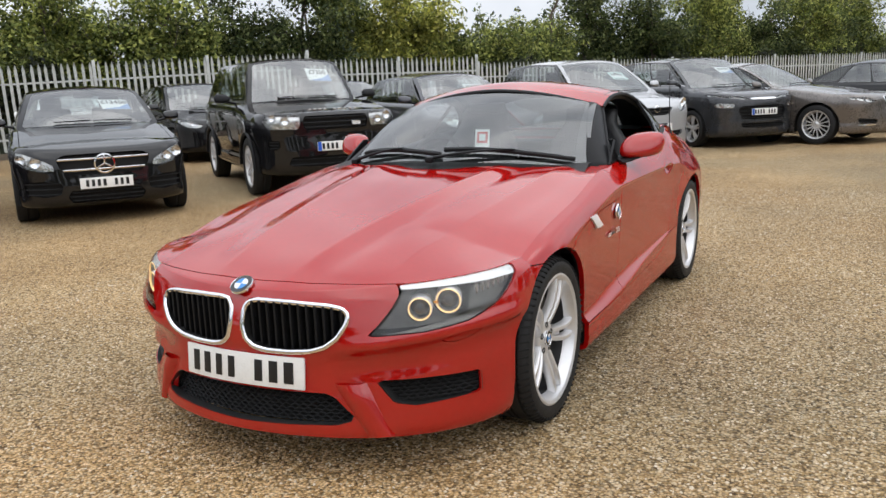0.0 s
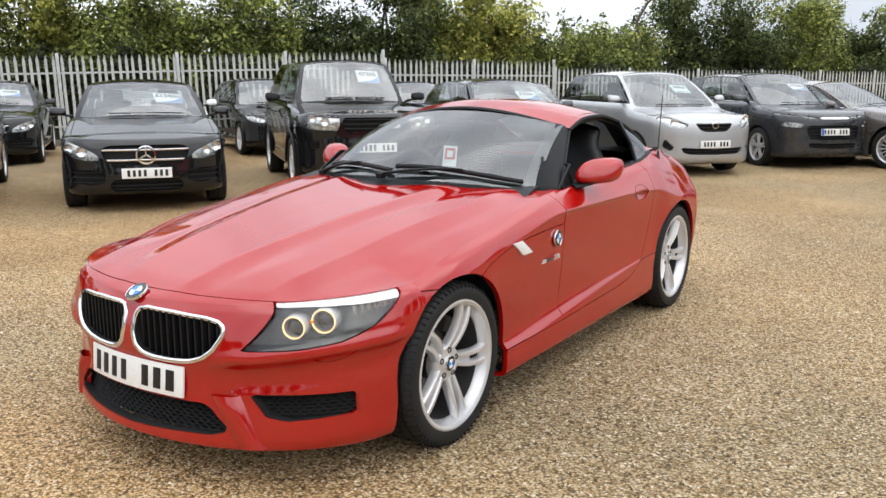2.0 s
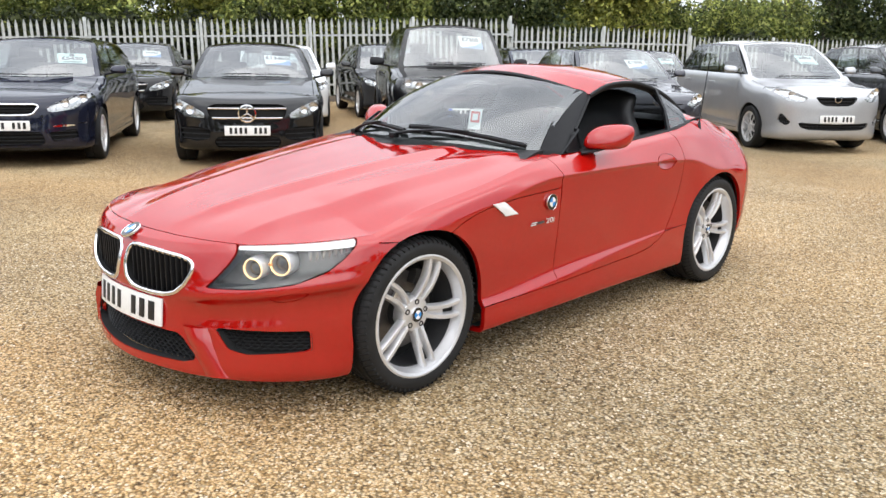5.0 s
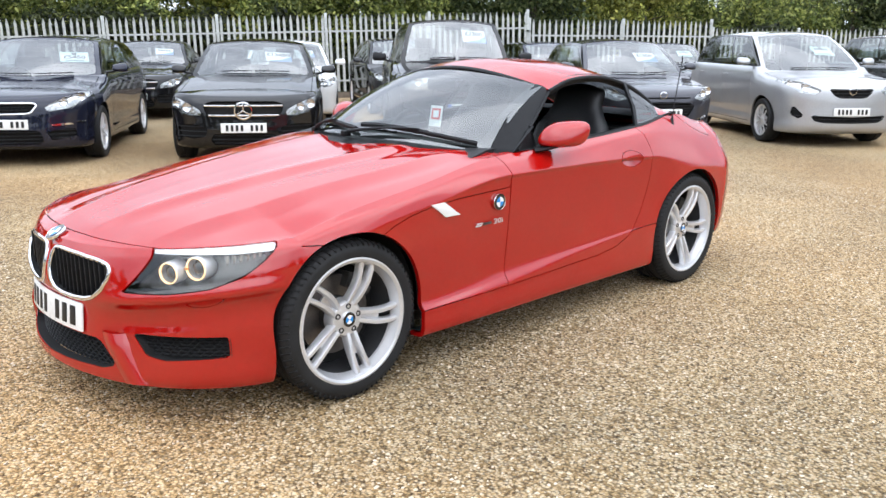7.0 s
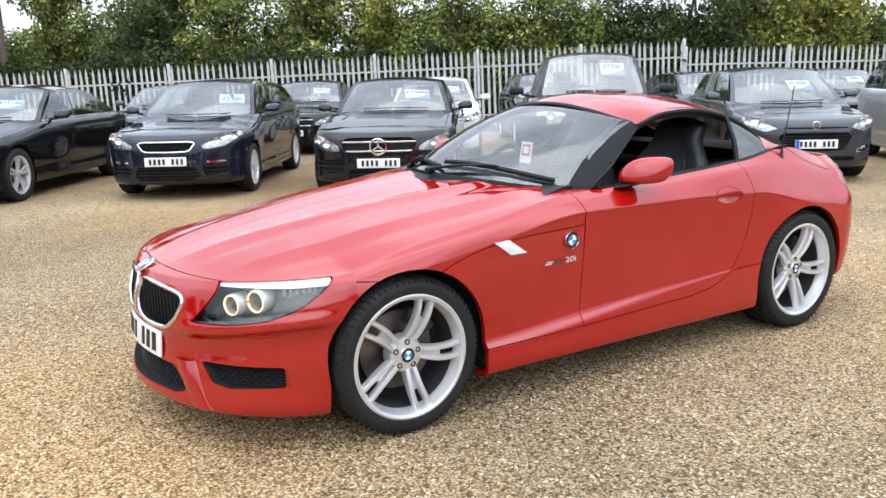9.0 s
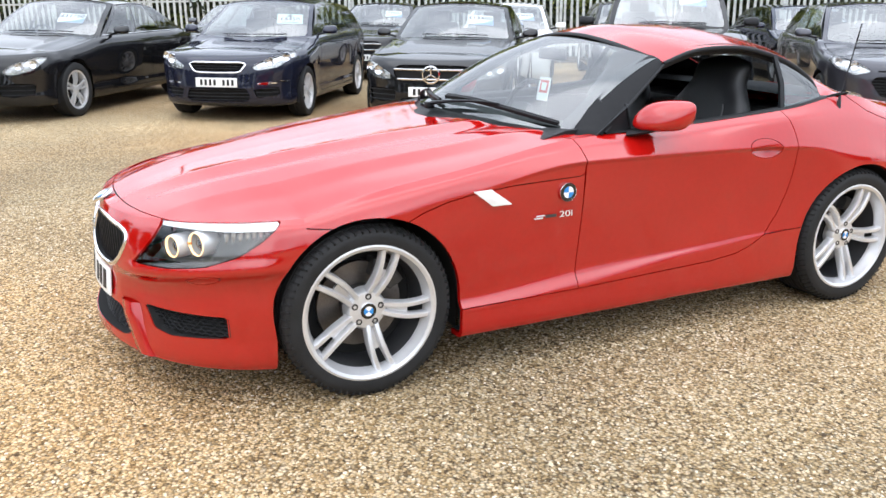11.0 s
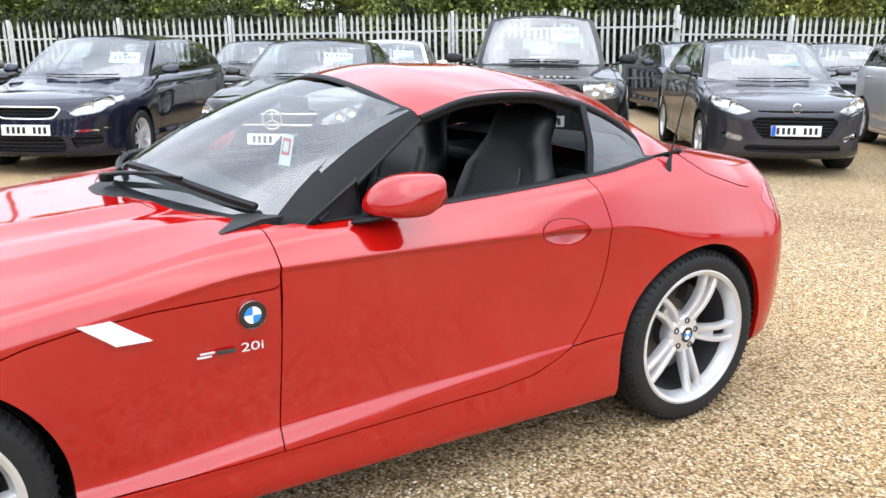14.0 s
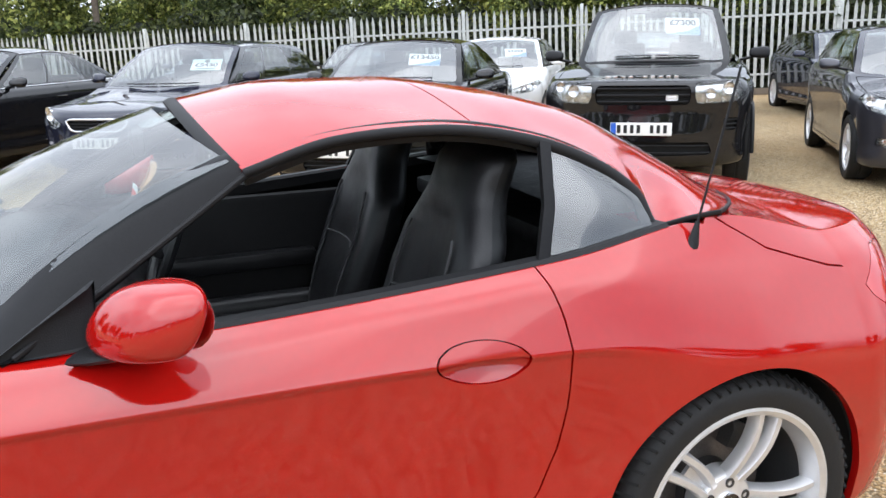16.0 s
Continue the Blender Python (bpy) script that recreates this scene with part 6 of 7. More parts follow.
def make_car(name, m, label, c, group="cars parked along the fence"):
    """A whole car from its main sizes: length, width, roof, axles, bonnet, screens and front openings."""
    P = c["paint"]
    W, wb, fo, R = c["W"] / 2, c["wb"], c["fo"], c["R"]
    ro = c["L"] - wb - fo
    y0, y1 = -fo * 0.30, wb + ro * 0.35
    zh, zf, b0, b1, b2 = c["z"]            # nose top, front axle, cowl, rear door, tail
    yc, yr0, yr1, yb = c["cab"]            # cowl, roof front, roof rear, rear screen foot
    H = c["H"]
    st = [y0, 0.25, yc + 0.25, (yc + yb) / 2, yb, y1]
    zs = pchip(st, [zf - 0.04, zf + 0.03, b0, (b0 + b1) / 2, b1, b2])
    flare = pchip([y0, 0, 0.6, wb - 0.6, wb, y1], [0.965, 1.0, 0.985, 0.985, 1.0, 0.975])
    mult = [0.925, 0.965, 0.995, 1.0, 0.985, 0.972, 0.978, 0.955, 0.80]
    NVc, NT = 31, 25
    yy = np.linspace(y0, y1, 90)
    z_s = zs(yy)
    lev = [z_s, z_s - 0.035, z_s - 0.11, z_s - 0.22, np.full_like(yy, 0.50), np.full_like(yy, 0.38), np.full_like(yy, 0.30), np.full_like(yy, 0.20), np.full_like(yy, 0.17)]
    if c.get("tall"):
        lev[4], lev[5], lev[6], lev[7], lev[8] = [np.full_like(yy, q) for q in (0.66, 0.50, 0.42, 0.30, 0.26)]
    side = catmull(np.stack([np.stack([W * k * flare(yy), yy, z], -1) for k, z in zip(mult, lev)]), NVc).transpose(1, 0, 2)
    th = np.linspace(-math.pi / 2, math.pi / 2, 2 * NT - 1)
    sn, cs = np.sign(np.sin(th)) * np.abs(np.sin(th)) ** 0.80, np.abs(np.cos(th)) ** 0.78
    t9 = np.linspace(0, 1, 9)

    def cap(sec, ye, yv, zv):
        v = np.linspace(0, 1, NVc)
        yv, zv = pchip(t9, yv)(v), pchip(t9, zv)(v)
        return np.stack([sec[:, 0][:, None] * sn, ye + (yv - ye)[:, None] * cs + 0 * sn, zv[:, None] + (sec[:, 2] - zv)[:, None] * np.abs(sn) ** 2.2], -1)

    zlow = 0.30 if c.get("tall") else 0.21
    zl = np.array([zh, zh - 0.03, zh - 0.09, (zh * 2 + zlow) / 3, (zh + zlow) / 2, (zh + 2 * zlow) / 3, zlow + 0.09, zlow + 0.02, zlow - 0.02])
    nose_c = cap(side[0], y0, [-fo + q for q in c.get("nose", (0.14, 0.085, 0.04, 0.02, 0.01, 0.0, 0.0, 0.03, 0.12))], zl)
    zt = b2 + 0.02
    zr = np.array([zt, zt - 0.03, zt - 0.12, (zt * 2 + zlow) / 3, (zt + zlow) / 2, (zt + 2 * zlow) / 3, zlow + 0.12, zlow + 0.05, zlow])
    tail_c = cap(side[-1], y1, [wb + ro - q for q in (0.10, 0.06, 0.03, 0.02, 0.0, 0.0, 0.0, 0.05, 0.15)], zr)
    s_ = np.linspace(0, 1, 90)
    yF, yB = nose_c[0, :, 1], tail_c[0, :, 1]
    Y = yF[None] + (yB - yF)[None] * s_[:, None]
    v = np.broadcast_to(sn, Y.shape)
    X = W * mult[0] * flare(np.clip(Y, y0, y1)) * v
    Z = zs(Y) + c.get("crown", 0.055) * (1 - np.abs(v) ** 2.4)
    Z = Z + c.get("ridge", 0.008) * np.exp(-((np.abs(v) - 0.62) / 0.07) ** 2) * (Y < yc)
    Z = Z + (nose_c[0, :, 2] - Z[0])[None] * np.exp(-(Y - yF[None]) / 0.30) + (tail_c[0, :, 2] - Z[-1])[None] * np.exp(-(yB[None] - Y) / 0.2)
    topc = np.stack([X, Y, Z], -1)
    topc[0], topc[-1] = nose_c[0], tail_c[0]
    topc[:, 0], topc[:, -1] = side[:, 0] * (-1, 1, 1), side[:, 0]
    bod = weld(grid(topc), grid(side.transpose(1, 0, 2), True), grid((side * (-1, 1, 1)).transpose(1, 0, 2)), grid(nose_c, True), grid(tail_c))
    if bod.N[np.argmax(bod.V[:, 2])][2] < 0:
        bod.N = -bod.N
    aR = R + 0.045
    for ay in (0.0, wb):
        bod = bod.outside(lambda V: np.hypot(V[:, 1] - ay, np.maximum(V[:, 2] - R, 0)) - aR + np.where(np.abs(V[:, 0]) < 0.45, 9, 0))
    car_ = thing(name, m, label, "car", group)
    g = 0.004
    cow = lambda x: yc + 0.20 * (np.abs(x) / W) ** 2
    # bonnet, cabin tub, deck
    tp, flank = bod.only(0), bod.only(1, 2)
    hoodf = lambda V: np.maximum(V[:, 1] - cow(V[:, 0]) + 0.02, np.abs(V[:, 0]) - 0.86 * W)
    part("bonnet", tp.inside(hoodf, g).flanged(0.02), P, car_)
    cab = lambda V: np.maximum.reduce([cow(V[:, 0]) + 0.03 - V[:, 1], V[:, 1] - yb + 0.16 * (V[:, 0] / W) ** 2, np.abs(V[:, 0]) - 0.86 * W])
    tub = tp.inside(cab).packed()
    part("cabin_tub", Surf(tub.V - np.array([0, 0, 0.22]), tub.F, tub.N), CABIN, car_)
    rest_ = tp.outside(hoodf, g).outside(cab)
    # doors in the flanks
    yA, yB_, yC_ = yc + 0.33, yc + 0.33 + c.get("door", 1.12), wb - R * 0.30
    zlo = 0.36 if c.get("tall") else 0.27
    df = poly(YZ, [(yA, 1.3), (yA - 0.03, zlo), (yB_, zlo), (yB_, 1.3)])
    dr = poly(YZ, [(yB_, 1.3), (yB_, zlo), (wb - R - 0.12, zlo), (wb - R - 0.05, R + 0.12), (yC_, R + aR - 0.12), (yC_ + 0.02, 1.3)])
    for s in (1, -1):
        half = (lambda V: -V[:, 0]) if s > 0 else (lambda V: V[:, 0])
        fs = flank.inside(half)
        a = part("front_door", fs.inside(df, g).flanged(0.02), P, car_)
        fs = fs.outside(df, g)
        b = part("rear_door", fs.inside(dr, g).flanged(0.02), P, car_)
        for d_, yh in ((a, yB_ - 0.17), (b, yC_ - 0.14)):
            zz = float(zs(yh)) - 0.14
            part("handle", sweep([(s * (W * 0.99 + 0.004), yh - 0.09, zz), (s * (W + 0.026), yh - 0.05, zz), (s * (W + 0.026), yh + 0.05, zz), (s * (W * 0.99 + 0.004), yh + 0.09, zz)], round_profile(0.022, 0.016, 6)), P, d_)
        part("side_panel", fs.outside(dr, g).flanged(0.02), P, car_)
    part("rear_deck", rest_.flanged(0.02), P, car_)
    part("rear_bumper", bod.only(4).flanged(0.02), P, car_)
    # front with its openings
    fr = bod.only(3)
    fronts = []
    for f in c["front"]:
        pf = poly(XZ, f["p"], 0.004)

        def ff(V, pf=pf, f=f):
            U = V.copy()
            U[:, 0] = np.abs(U[:, 0])
            return np.where(V[:, 1] < -R * 0.5, pf(U), 9.0)
        fronts.append((f, fr.inside(ff)))
        fr = fr.outside(ff)
    fb = part("front_bumper", fr.flanged(0.03), P, car_)
    for f, s in fronts:
        sides = [(1, lambda V: -V[:, 0]), (-1, lambda V: V[:, 0])] if min(q[0] for q in f["p"]) > 0 else [(0, None)]
        for sg, half in sides:
            q = s.inside(half) if half else s
            if not q.F:
                continue
            q = q.packed()
            if f["k"] == "lamp":
                lm = part("headlamp", Surf(q.V + np.array([-sg * 0.02, 0.05, 0]), q.F, q.N), LAMP_BOWL, car_, "clear headlamp with silver reflectors")
                part("lens", q, LAMP_GLASS, lm)
                mid_ = q.V.mean(0)
                span = q.V.max(0) - q.V.min(0)
                for t, r in ((-0.2, 0.24), (0.16, 0.28)):
                    r = r * min(span[2], 0.2)
                    near = q.V[np.argmin(np.abs(q.V[:, 0] - (mid_[0] + t * span[0])) + np.abs(q.V[:, 2] - mid_[2] - sg * t * 0.1))]
                    bowl = lathe([(1e-6, -0.01), (r * 0.5, -0.004), (r * 0.95, 0.012), (r, 0.016), (r * 1.05, 0.0)], 20)
                    bmesh.ops.transform(bowl, matrix=Matrix.Translation((near[0] - sg * 0.01, near[1] + 0.035, near[2])) @ pose(0, 0, 0, 0, 0, -90 + sg * 15), verts=bowl.verts)
                    part("reflector", bowl, CHROME, lm)
            elif f["k"] == "trim":
                part("bright_trim", q.moved(0.006).flanged(0.012), CHROME, fb, "chrome trim")
            else:
                op = part("grille" if f["k"] == "grille" else "air_intake", Surf(q.V + np.array([0, 0.045, 0]), q.F, q.N), UNDER, fb)
                zmin, zmax = q.V[:, 2].min(), q.V[:, 2].max()
                n = f.get("n", 3)
                for k in range(n):
                    z = zmin + (zmax - zmin) * (k + 0.5) / n
                    row = q.V[np.abs(q.V[:, 2] - z) < 0.03]
                    if len(row) < 4:
                        continue
                    xa, xb_ = row[:, 0].min() + 0.012, row[:, 0].max() - 0.012
                    order = row[np.argsort(row[:, 0])]
                    pts = [(x, float(np.interp(x, order[:, 0], order[:, 1])) + 0.012, z) for x in np.linspace(xa, xb_, 15)]
                    t = f.get("bar", 0.012)
                    part("slat", sweep(pts, round_profile(0.02, t, 8)), CHROME if f.get("bright") else BLACK_PLASTIC, op)
                if f.get("frame"):
                    L_, _ = rim_loop(q)
                    part("surround", sweep(even(L_, 48), round_profile(0.022, 0.014, 8), up=(0, -1, 0.2), closed=True), CHROME, op, "chrome surround")
    # plate and badge
    pz = c["plate"]
    py = float(nose_c[:, NT - 1, 1][np.argmin(np.abs(nose_c[:, NT - 1, 2] - pz))]) - 0.014
    pl = part("number_plate", bm_box(0.52, 0.010, 0.111, (0, 0, 0), 0.004), WHITE_PLATE, car_, "white number plate with dark bars")
    pl.matrix_basis = pose(0, py, pz, -3)
    if c.get("band"):
        part("blue_band", bm_box(0.045, 0.002, 0.105, (-0.234, -0.0062, 0)), PLATE_BLUE, pl)
    for k in (0, 1, 2, 3, 5, 6, 7):
        part("dark_bar", bm_box(0.030, 0.002, 0.070, (-0.188 + 0.056 * k, -0.0062, 0)), INK, pl)
    if "badge" in c:
        bz, br = c["badge"]
        by = float(nose_c[:, NT - 1, 1][np.argmin(np.abs(nose_c[:, NT - 1, 2] - bz))]) - 0.016
        bd = part("badge", lathe([(br, 0.006), (br * 0.86, 0.008), (br * 0.82, 0.0), (br, -0.004)], 32, close=True), CHROME, fb, "plain chrome badge ring")
        bd.matrix_basis = pose(0, by, bz, 0, 0, -90)
        for k in range(3 if c.get("star") else 0):
            part("badge_bar", bm_box(0.004, br * 0.14, br * 0.9, (0.004, 0, br * 0.43), 0.001, None), CHROME, bd).matrix_basis = pose(0, 0, 0, 120 * k)
    # glasshouse
    xr = c.get("roof_w", 0.70) * W
    ez = pchip([yr0, (yr0 + yr1) / 2, yr1], [H - 0.075, H - 0.05, H - 0.05 - c.get("drop", 0.05)])
    crown = 0.05
    bw = c.get("base_w", 0.875)

    def scr(a, t):
        s = a
        b_ = np.stack([bw * W * s, yc + 0.20 * s * s, zs(yc + 0.2 * s * s) + 0.05 * (1 - s * s) - 0.005 + 0 * s], -1)
        e_ = np.stack([xr * s, yr0 + 0.10 * s * s, ez(yr0) + crown * (1 - s * s) + 0 * s], -1)
        t = t[..., None]
        return b_ * (1 - t) + e_ * t + np.array([0, -0.03, 0.05]) * 4 * t * (1 - t) * 0.5

    def rear(s, t):
        b_ = np.stack([0.86 * W * s, yb - 0.12 * s * s, zs(yb) + 0.05 * (1 - s * s) - 0.005 + 0 * s], -1)
        e_ = np.stack([xr * s, yr1 - 0.06 * s * s, ez(yr1) + crown * (1 - s * s) + 0 * s], -1)
        t = t[..., None]
        return b_ * (1 - t) + e_ * t + np.array([0, 0.03, 0.04]) * 4 * t * (1 - t) * 0.5

    def wall(u, w):
        yb_ = yc + 0.20 + (yb - 0.12 - yc - 0.20) * u
        yt = yr0 + 0.10 + (yr1 - 0.06 - yr0 - 0.10) * u
        k = bw + (0.86 - bw) * u
        b_ = np.stack([W * (k + 0.035 * np.sin(np.pi * u)), yb_, zs(yb_) - 0.005], -1)
        e_ = np.stack([xr + 0 * u, yt, ez(yt)], -1)
        w = w[..., None]
        return b_ * (1 - w) + e_ * w + np.array([0.025, 0, 0]) * 4 * w * (1 - w)

    def mapped(s, f):
        U = s.packed()
        V = f(U.V[:, 0], U.V[:, 1])
        return Surf(V, U.F)

    def outward(s, axis, sign):
        if s.N[:, axis].mean() * sign < 0:
            s.N = -s.N
            s.F = [tuple(reversed(f)) for f in s.F]
        return s

    def flat(nu_, nv_, a0=0.0):
        return grid([[(a, b, 0) for b in np.linspace(0, 1, nv_)] for a in np.linspace(a0, 1, nu_)])

    scr_f = poly(XY, [(-0.93, 0.03), (0.93, 0.03), (0.91, 0.95), (-0.91, 0.95)])
    base = flat(33, 17, -1.0)
    part("screen_frame", outward(mapped(base.outside(scr_f), scr), 2, 1).flanged(0.02), P, car_)
    sc = part("windscreen", outward(mapped(base.inside(scr_f), scr), 2, 1), BRIGHT_SCREEN_GLASS, car_, "windscreen reflecting the pale sky")
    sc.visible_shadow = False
    rear_f = poly(XY, [(-0.9, 0.08), (0.9, 0.08), (0.86, 0.92), (-0.86, 0.92)])
    part("tail_frame", outward(mapped(base.outside(rear_f), rear), 1, 1).flanged(0.02), P, car_)
    rw = part("rear_window", outward(mapped(base.inside(rear_f), rear), 1, 1), GLASS, car_)
    rw.visible_shadow = False
    wins = c.get("wins", [[(0.05, 0.10), (0.36, 0.08), (0.36, 0.93), (0.06, 0.93)], [(0.385, 0.08), (0.68, 0.08), (0.68, 0.93), (0.385, 0.93)], [(0.71, 0.10), (0.93, 0.14), (0.93, 0.88), (0.71, 0.92)]])
    flat_s = flat(49, 19)
    for s in (1, -1):
        fr_ = flat_s
        for k, wn_ in enumerate(wins):
            wf = poly(XY, wn_, 0.003)
            gl = mapped(fr_.inside(wf), wall)
            fr_ = fr_.outside(wf)
            if s < 0:
                gl = gl.flip_x()
            pane = part("side_window", outward(gl, 0, s), DARK_GLASS if (k == len(wins) - 1 or c.get("tint")) else GLASS, car_)
            pane.visible_shadow = False
        f2 = mapped(fr_, wall)
        if s < 0:
            f2 = f2.flip_x()
        part("window_frames", outward(f2, 0, s).flanged(0.015), c.get("frame", GLOSS_BLACK), car_, "dark pillars round the side windows")
        if c.get("chrome_line"):
            uu_ = np.linspace(0.01, 0.97, 30)
            for w_ in (0.04, 0.985):
                q = wall(uu_, np.full(30, w_)) * np.array([s, 1, 1]) + np.array([s * 0.006, 0, 0])
                part("window_trim", sweep([tuple(p_) for p_ in q], round_profile(0.014, 0.010, 6)), CHROME, car_, "chrome window trim")
        # mirror
        bm = bmesh.new()
        bmesh.ops.create_uvsphere(bm, u_segments=20, v_segments=12, radius=1)
        k = c.get("mirror", 1.0)
        my, mz = yc + 0.42, float(zs(yc + 0.42)) + 0.075 * k
        for v_ in bm.verts:
            x_, y_, z_ = v_.co
            x_, z_ = x_ * (1.25 - 0.25 * x_ * x_), z_ * (1.35 - 0.35 * z_ * z_) * (1 if z_ > 0 else 0.85)
            v_.co = (s * (W + 0.085 + 0.098 * k * x_), my + 0.070 * k * y_ * (1 if y_ < 0 else 0.5) + 0.02 * x_ + 0.02 * z_, mz + 0.058 * k * z_ * (1 + 0.15 * x_))
        if s < 0:
            bmesh.ops.reverse_faces(bm, faces=bm.faces)
        mir = part("door_mirror", bm, c.get("mirror_paint", P), car_)
        part("foot", sweep([(s * W * 0.90, my + 0.02, mz - 0.06 * k), (s * (W + 0.03), my, mz - 0.035 * k)], round_profile(0.07, 0.03, 8)), BLACK_PLASTIC, mir)
    g2 = grid([[(a, b, 0) for b in np.linspace(0, 1, 25)] for a in np.linspace(-1, 1, 25)])

    def roof_map(s, u):
        ya, yz = yr0 + 0.10 * s * s, yr1 - 0.06 * s * s
        y_ = ya + (yz - ya) * u
        ye = yr0 + 0.10 + (yr1 - 0.06 - yr0 - 0.10) * u
        return np.stack([xr * s, y_ + (ye - y_) * np.abs(s), ez(ye) * np.abs(s) ** 2 + (1 - np.abs(s) ** 2) * (ez(y_) + crown) + 0.012 * (1 - s ** 4)], -1)
    part("roof", outward(mapped(g2, roof_map), 2, 1).flanged(0.02), P, car_)
    if c.get("rails"):
        for s in (1, -1):
            part("roof_rail", sweep([(s * (xr - 0.05), y_, float(ez(y_)) + 0.045) for y_ in np.linspace(yr0 + 0.2, yr1 - 0.1, 12)], round_profile(0.03, 0.03, 8)), c["rails"], car_)
    # wipers, seats, wheel
    for x0, x1 in ((0.62, 0.05), (0.0, -0.5)):
        pts = scr(np.linspace(x0, x1, 10), np.full(10, 0.055)) + np.array([0, -0.012, 0.02])
        part("wiper", sweep([tuple(p_) for p_ in pts], round_profile(0.022, 0.014, 6)), BLACK_PLASTIC, car_)
    for s in (1, -1):
        seat = part("seat", cushion(0.46, 0.16, 0.62, (s * 0.36, yr0 + 0.62, float(zs(yr0)) - 0.12), pose(0, 0, 0, -14), 0.05), LEATHER, car_, "dark seat seen through the glass")
        part("head_restraint", cushion(0.26, 0.10, 0.17, (s * 0.36, yr0 + 0.72, float(zs(yr0)) + 0.25), pose(0, 0, 0, -10), 0.04), LEATHER, seat)
    part("dashboard", bm_box(1.5 * W, 0.42, 0.16, (0, yc + 0.42, float(zs(yc)) - 0.10), 0.05), CABIN, car_)
    st_w = part("steering_wheel", sweep([(0.18 * math.cos(a_), 0, 0.18 * math.sin(a_)) for a_ in np.linspace(0, 2 * math.pi, 21)[:-1]], round_profile(0.03, 0.03, 6), up=(0, 1, 0), closed=True), LEATHER, car_)
    st_w.matrix_basis = pose(-0.37, yc + 0.72, float(zs(yc)) - 0.02, -22)
    part("interior_mirror", bm_box(0.22, 0.03, 0.06, tuple(scr(np.array([0.0]), np.array([0.86]))[0] + np.array([0, 0.09, -0.04])), 0.012), BLACK_PLASTIC, car_)
    # price card behind the screen
    if "tag" in c:
        tx, ts = c["tag"], c.get("tag_at", (0.46, 0.50))
        o = scr(np.array([ts[0]]), np.array([ts[1]]))[0]
        e1 = Vector(scr(np.array([ts[0] + 0.05]), np.array([ts[1]]))[0] - o).normalized()
        e2 = Vector(scr(np.array([ts[0]]), np.array([ts[1] + 0.05]))[0] - o).normalized()
        n_ = e1.cross(e2).normalized()
        e2 = n_.cross(e1)
        M = Matrix(((e1.x, e2.x, n_.x, o[0] - n_.x * 0.012), (e1.y, e2.y, n_.y, o[1] - n_.y * 0.012), (e1.z, e2.z, n_.z, o[2] - n_.z * 0.012), (0, 0, 0, 1)))
        card_ = part("price_card", bm_box(0.34, 0.23, 0.002, (0, 0, 0)), TAG_TEAL if c.get("teal") else PAPER, car_, "white price card inside the windscreen")
        card_.matrix_basis = M
        if c.get("teal"):
            part("price_field", bm_box(0.30, 0.085, 0.001, (0, -0.01, 0.002)), PAPER, card_)
            part("print_disc", disc(0.034, 0.0, 20, None, 0.001), INK, card_).matrix_basis = pose(0, 0.07, 0.004, 0, -90)
            part("print_bar", bm_box(0.22, 0.016, 0.001, (0, -0.085, 0.002)), INK, card_)
        else:
            b = bmesh.new()
            vs_ = [b.verts.new(q) for q in ((-0.17, -0.115, 0.002), (0.17, -0.115, 0.002), (0.17, 0.02, 0.002), (0.05, -0.06, 0.002))]
            b.faces.new(vs_)
            part("blue_swoosh", b, PAPER_BLUE, card_, smooth=False)
        if tx:
            flat_text("price", tx, 0.105, INK, card_, pose(0, 0.045 if not c.get("teal") else -0.01, 0.004))
        else:
            for k in range(5):
                part("dark_bar", bm_box(0.035, 0.06, 0.001, (-0.10 + 0.05 * k, 0.045, 0.003)), INK, card_)
        part("paper_sheet", bm_box(0.22, 0.14, 0.002, (-0.35 * W * 1.6, yc + 0.34, float(zs(yc)) + 0.012), 0, None), PAPER, car_, "white paper on the dashboard")
    # underside, liners, wheels
    part("floor_pan", bm_box(1.62 * W, c["L"] - 0.75, 0.06, (0, (wb + ro - fo) / 2, zlow + 0.04), 0.01), UNDER, car_)
    for ay in (0.0, wb):
        for s in (1, -1):
            b = bmesh.new()
            prof = [(ay + aR + 0.01, zlow)] + [(ay + (aR + 0.01) * math.cos(a_), R + (aR + 0.01) * math.sin(a_)) for a_ in np.linspace(0, math.pi, 17)] + [(ay - aR - 0.01, zlow)]
            rr_ = [[b.verts.new((s * x_, y_, z_)) for y_, z_ in prof] for x_ in (W * 0.955, W * 0.5)]
            for i in range(len(prof) - 1):
                b.faces.new((rr_[0][i], rr_[0][i + 1], rr_[1][i + 1], rr_[1][i]))
            b.faces.new(rr_[1])
            part("wheel_arch_liner", b, UNDER, car_)
            if c.get("cladding"):
                part("arch_trim", sweep([(s * (W * 0.985), y_, z_) for y_, z_ in prof[1:-1]], round_profile(0.05, 0.045, 6), up=(s, 0, 0)), BLACK_PLASTIC, car_)
            road_wheel(car_, pose(s * (W - 0.125), ay, R, 0, 0, 0 if s > 0 else 180) @ pose(0, 0, 0, 20 * ay), R, 0.215, c.get("spokes", 5))
    return car_


def at_nose(x, y, deg, fo):
    """Pose of a car from the middle of its nose on the ground."""
    a = radians(deg)
    return pose(x - math.sin(a) * fo, y + math.cos(a) * fo, 0, 0, 0, deg)


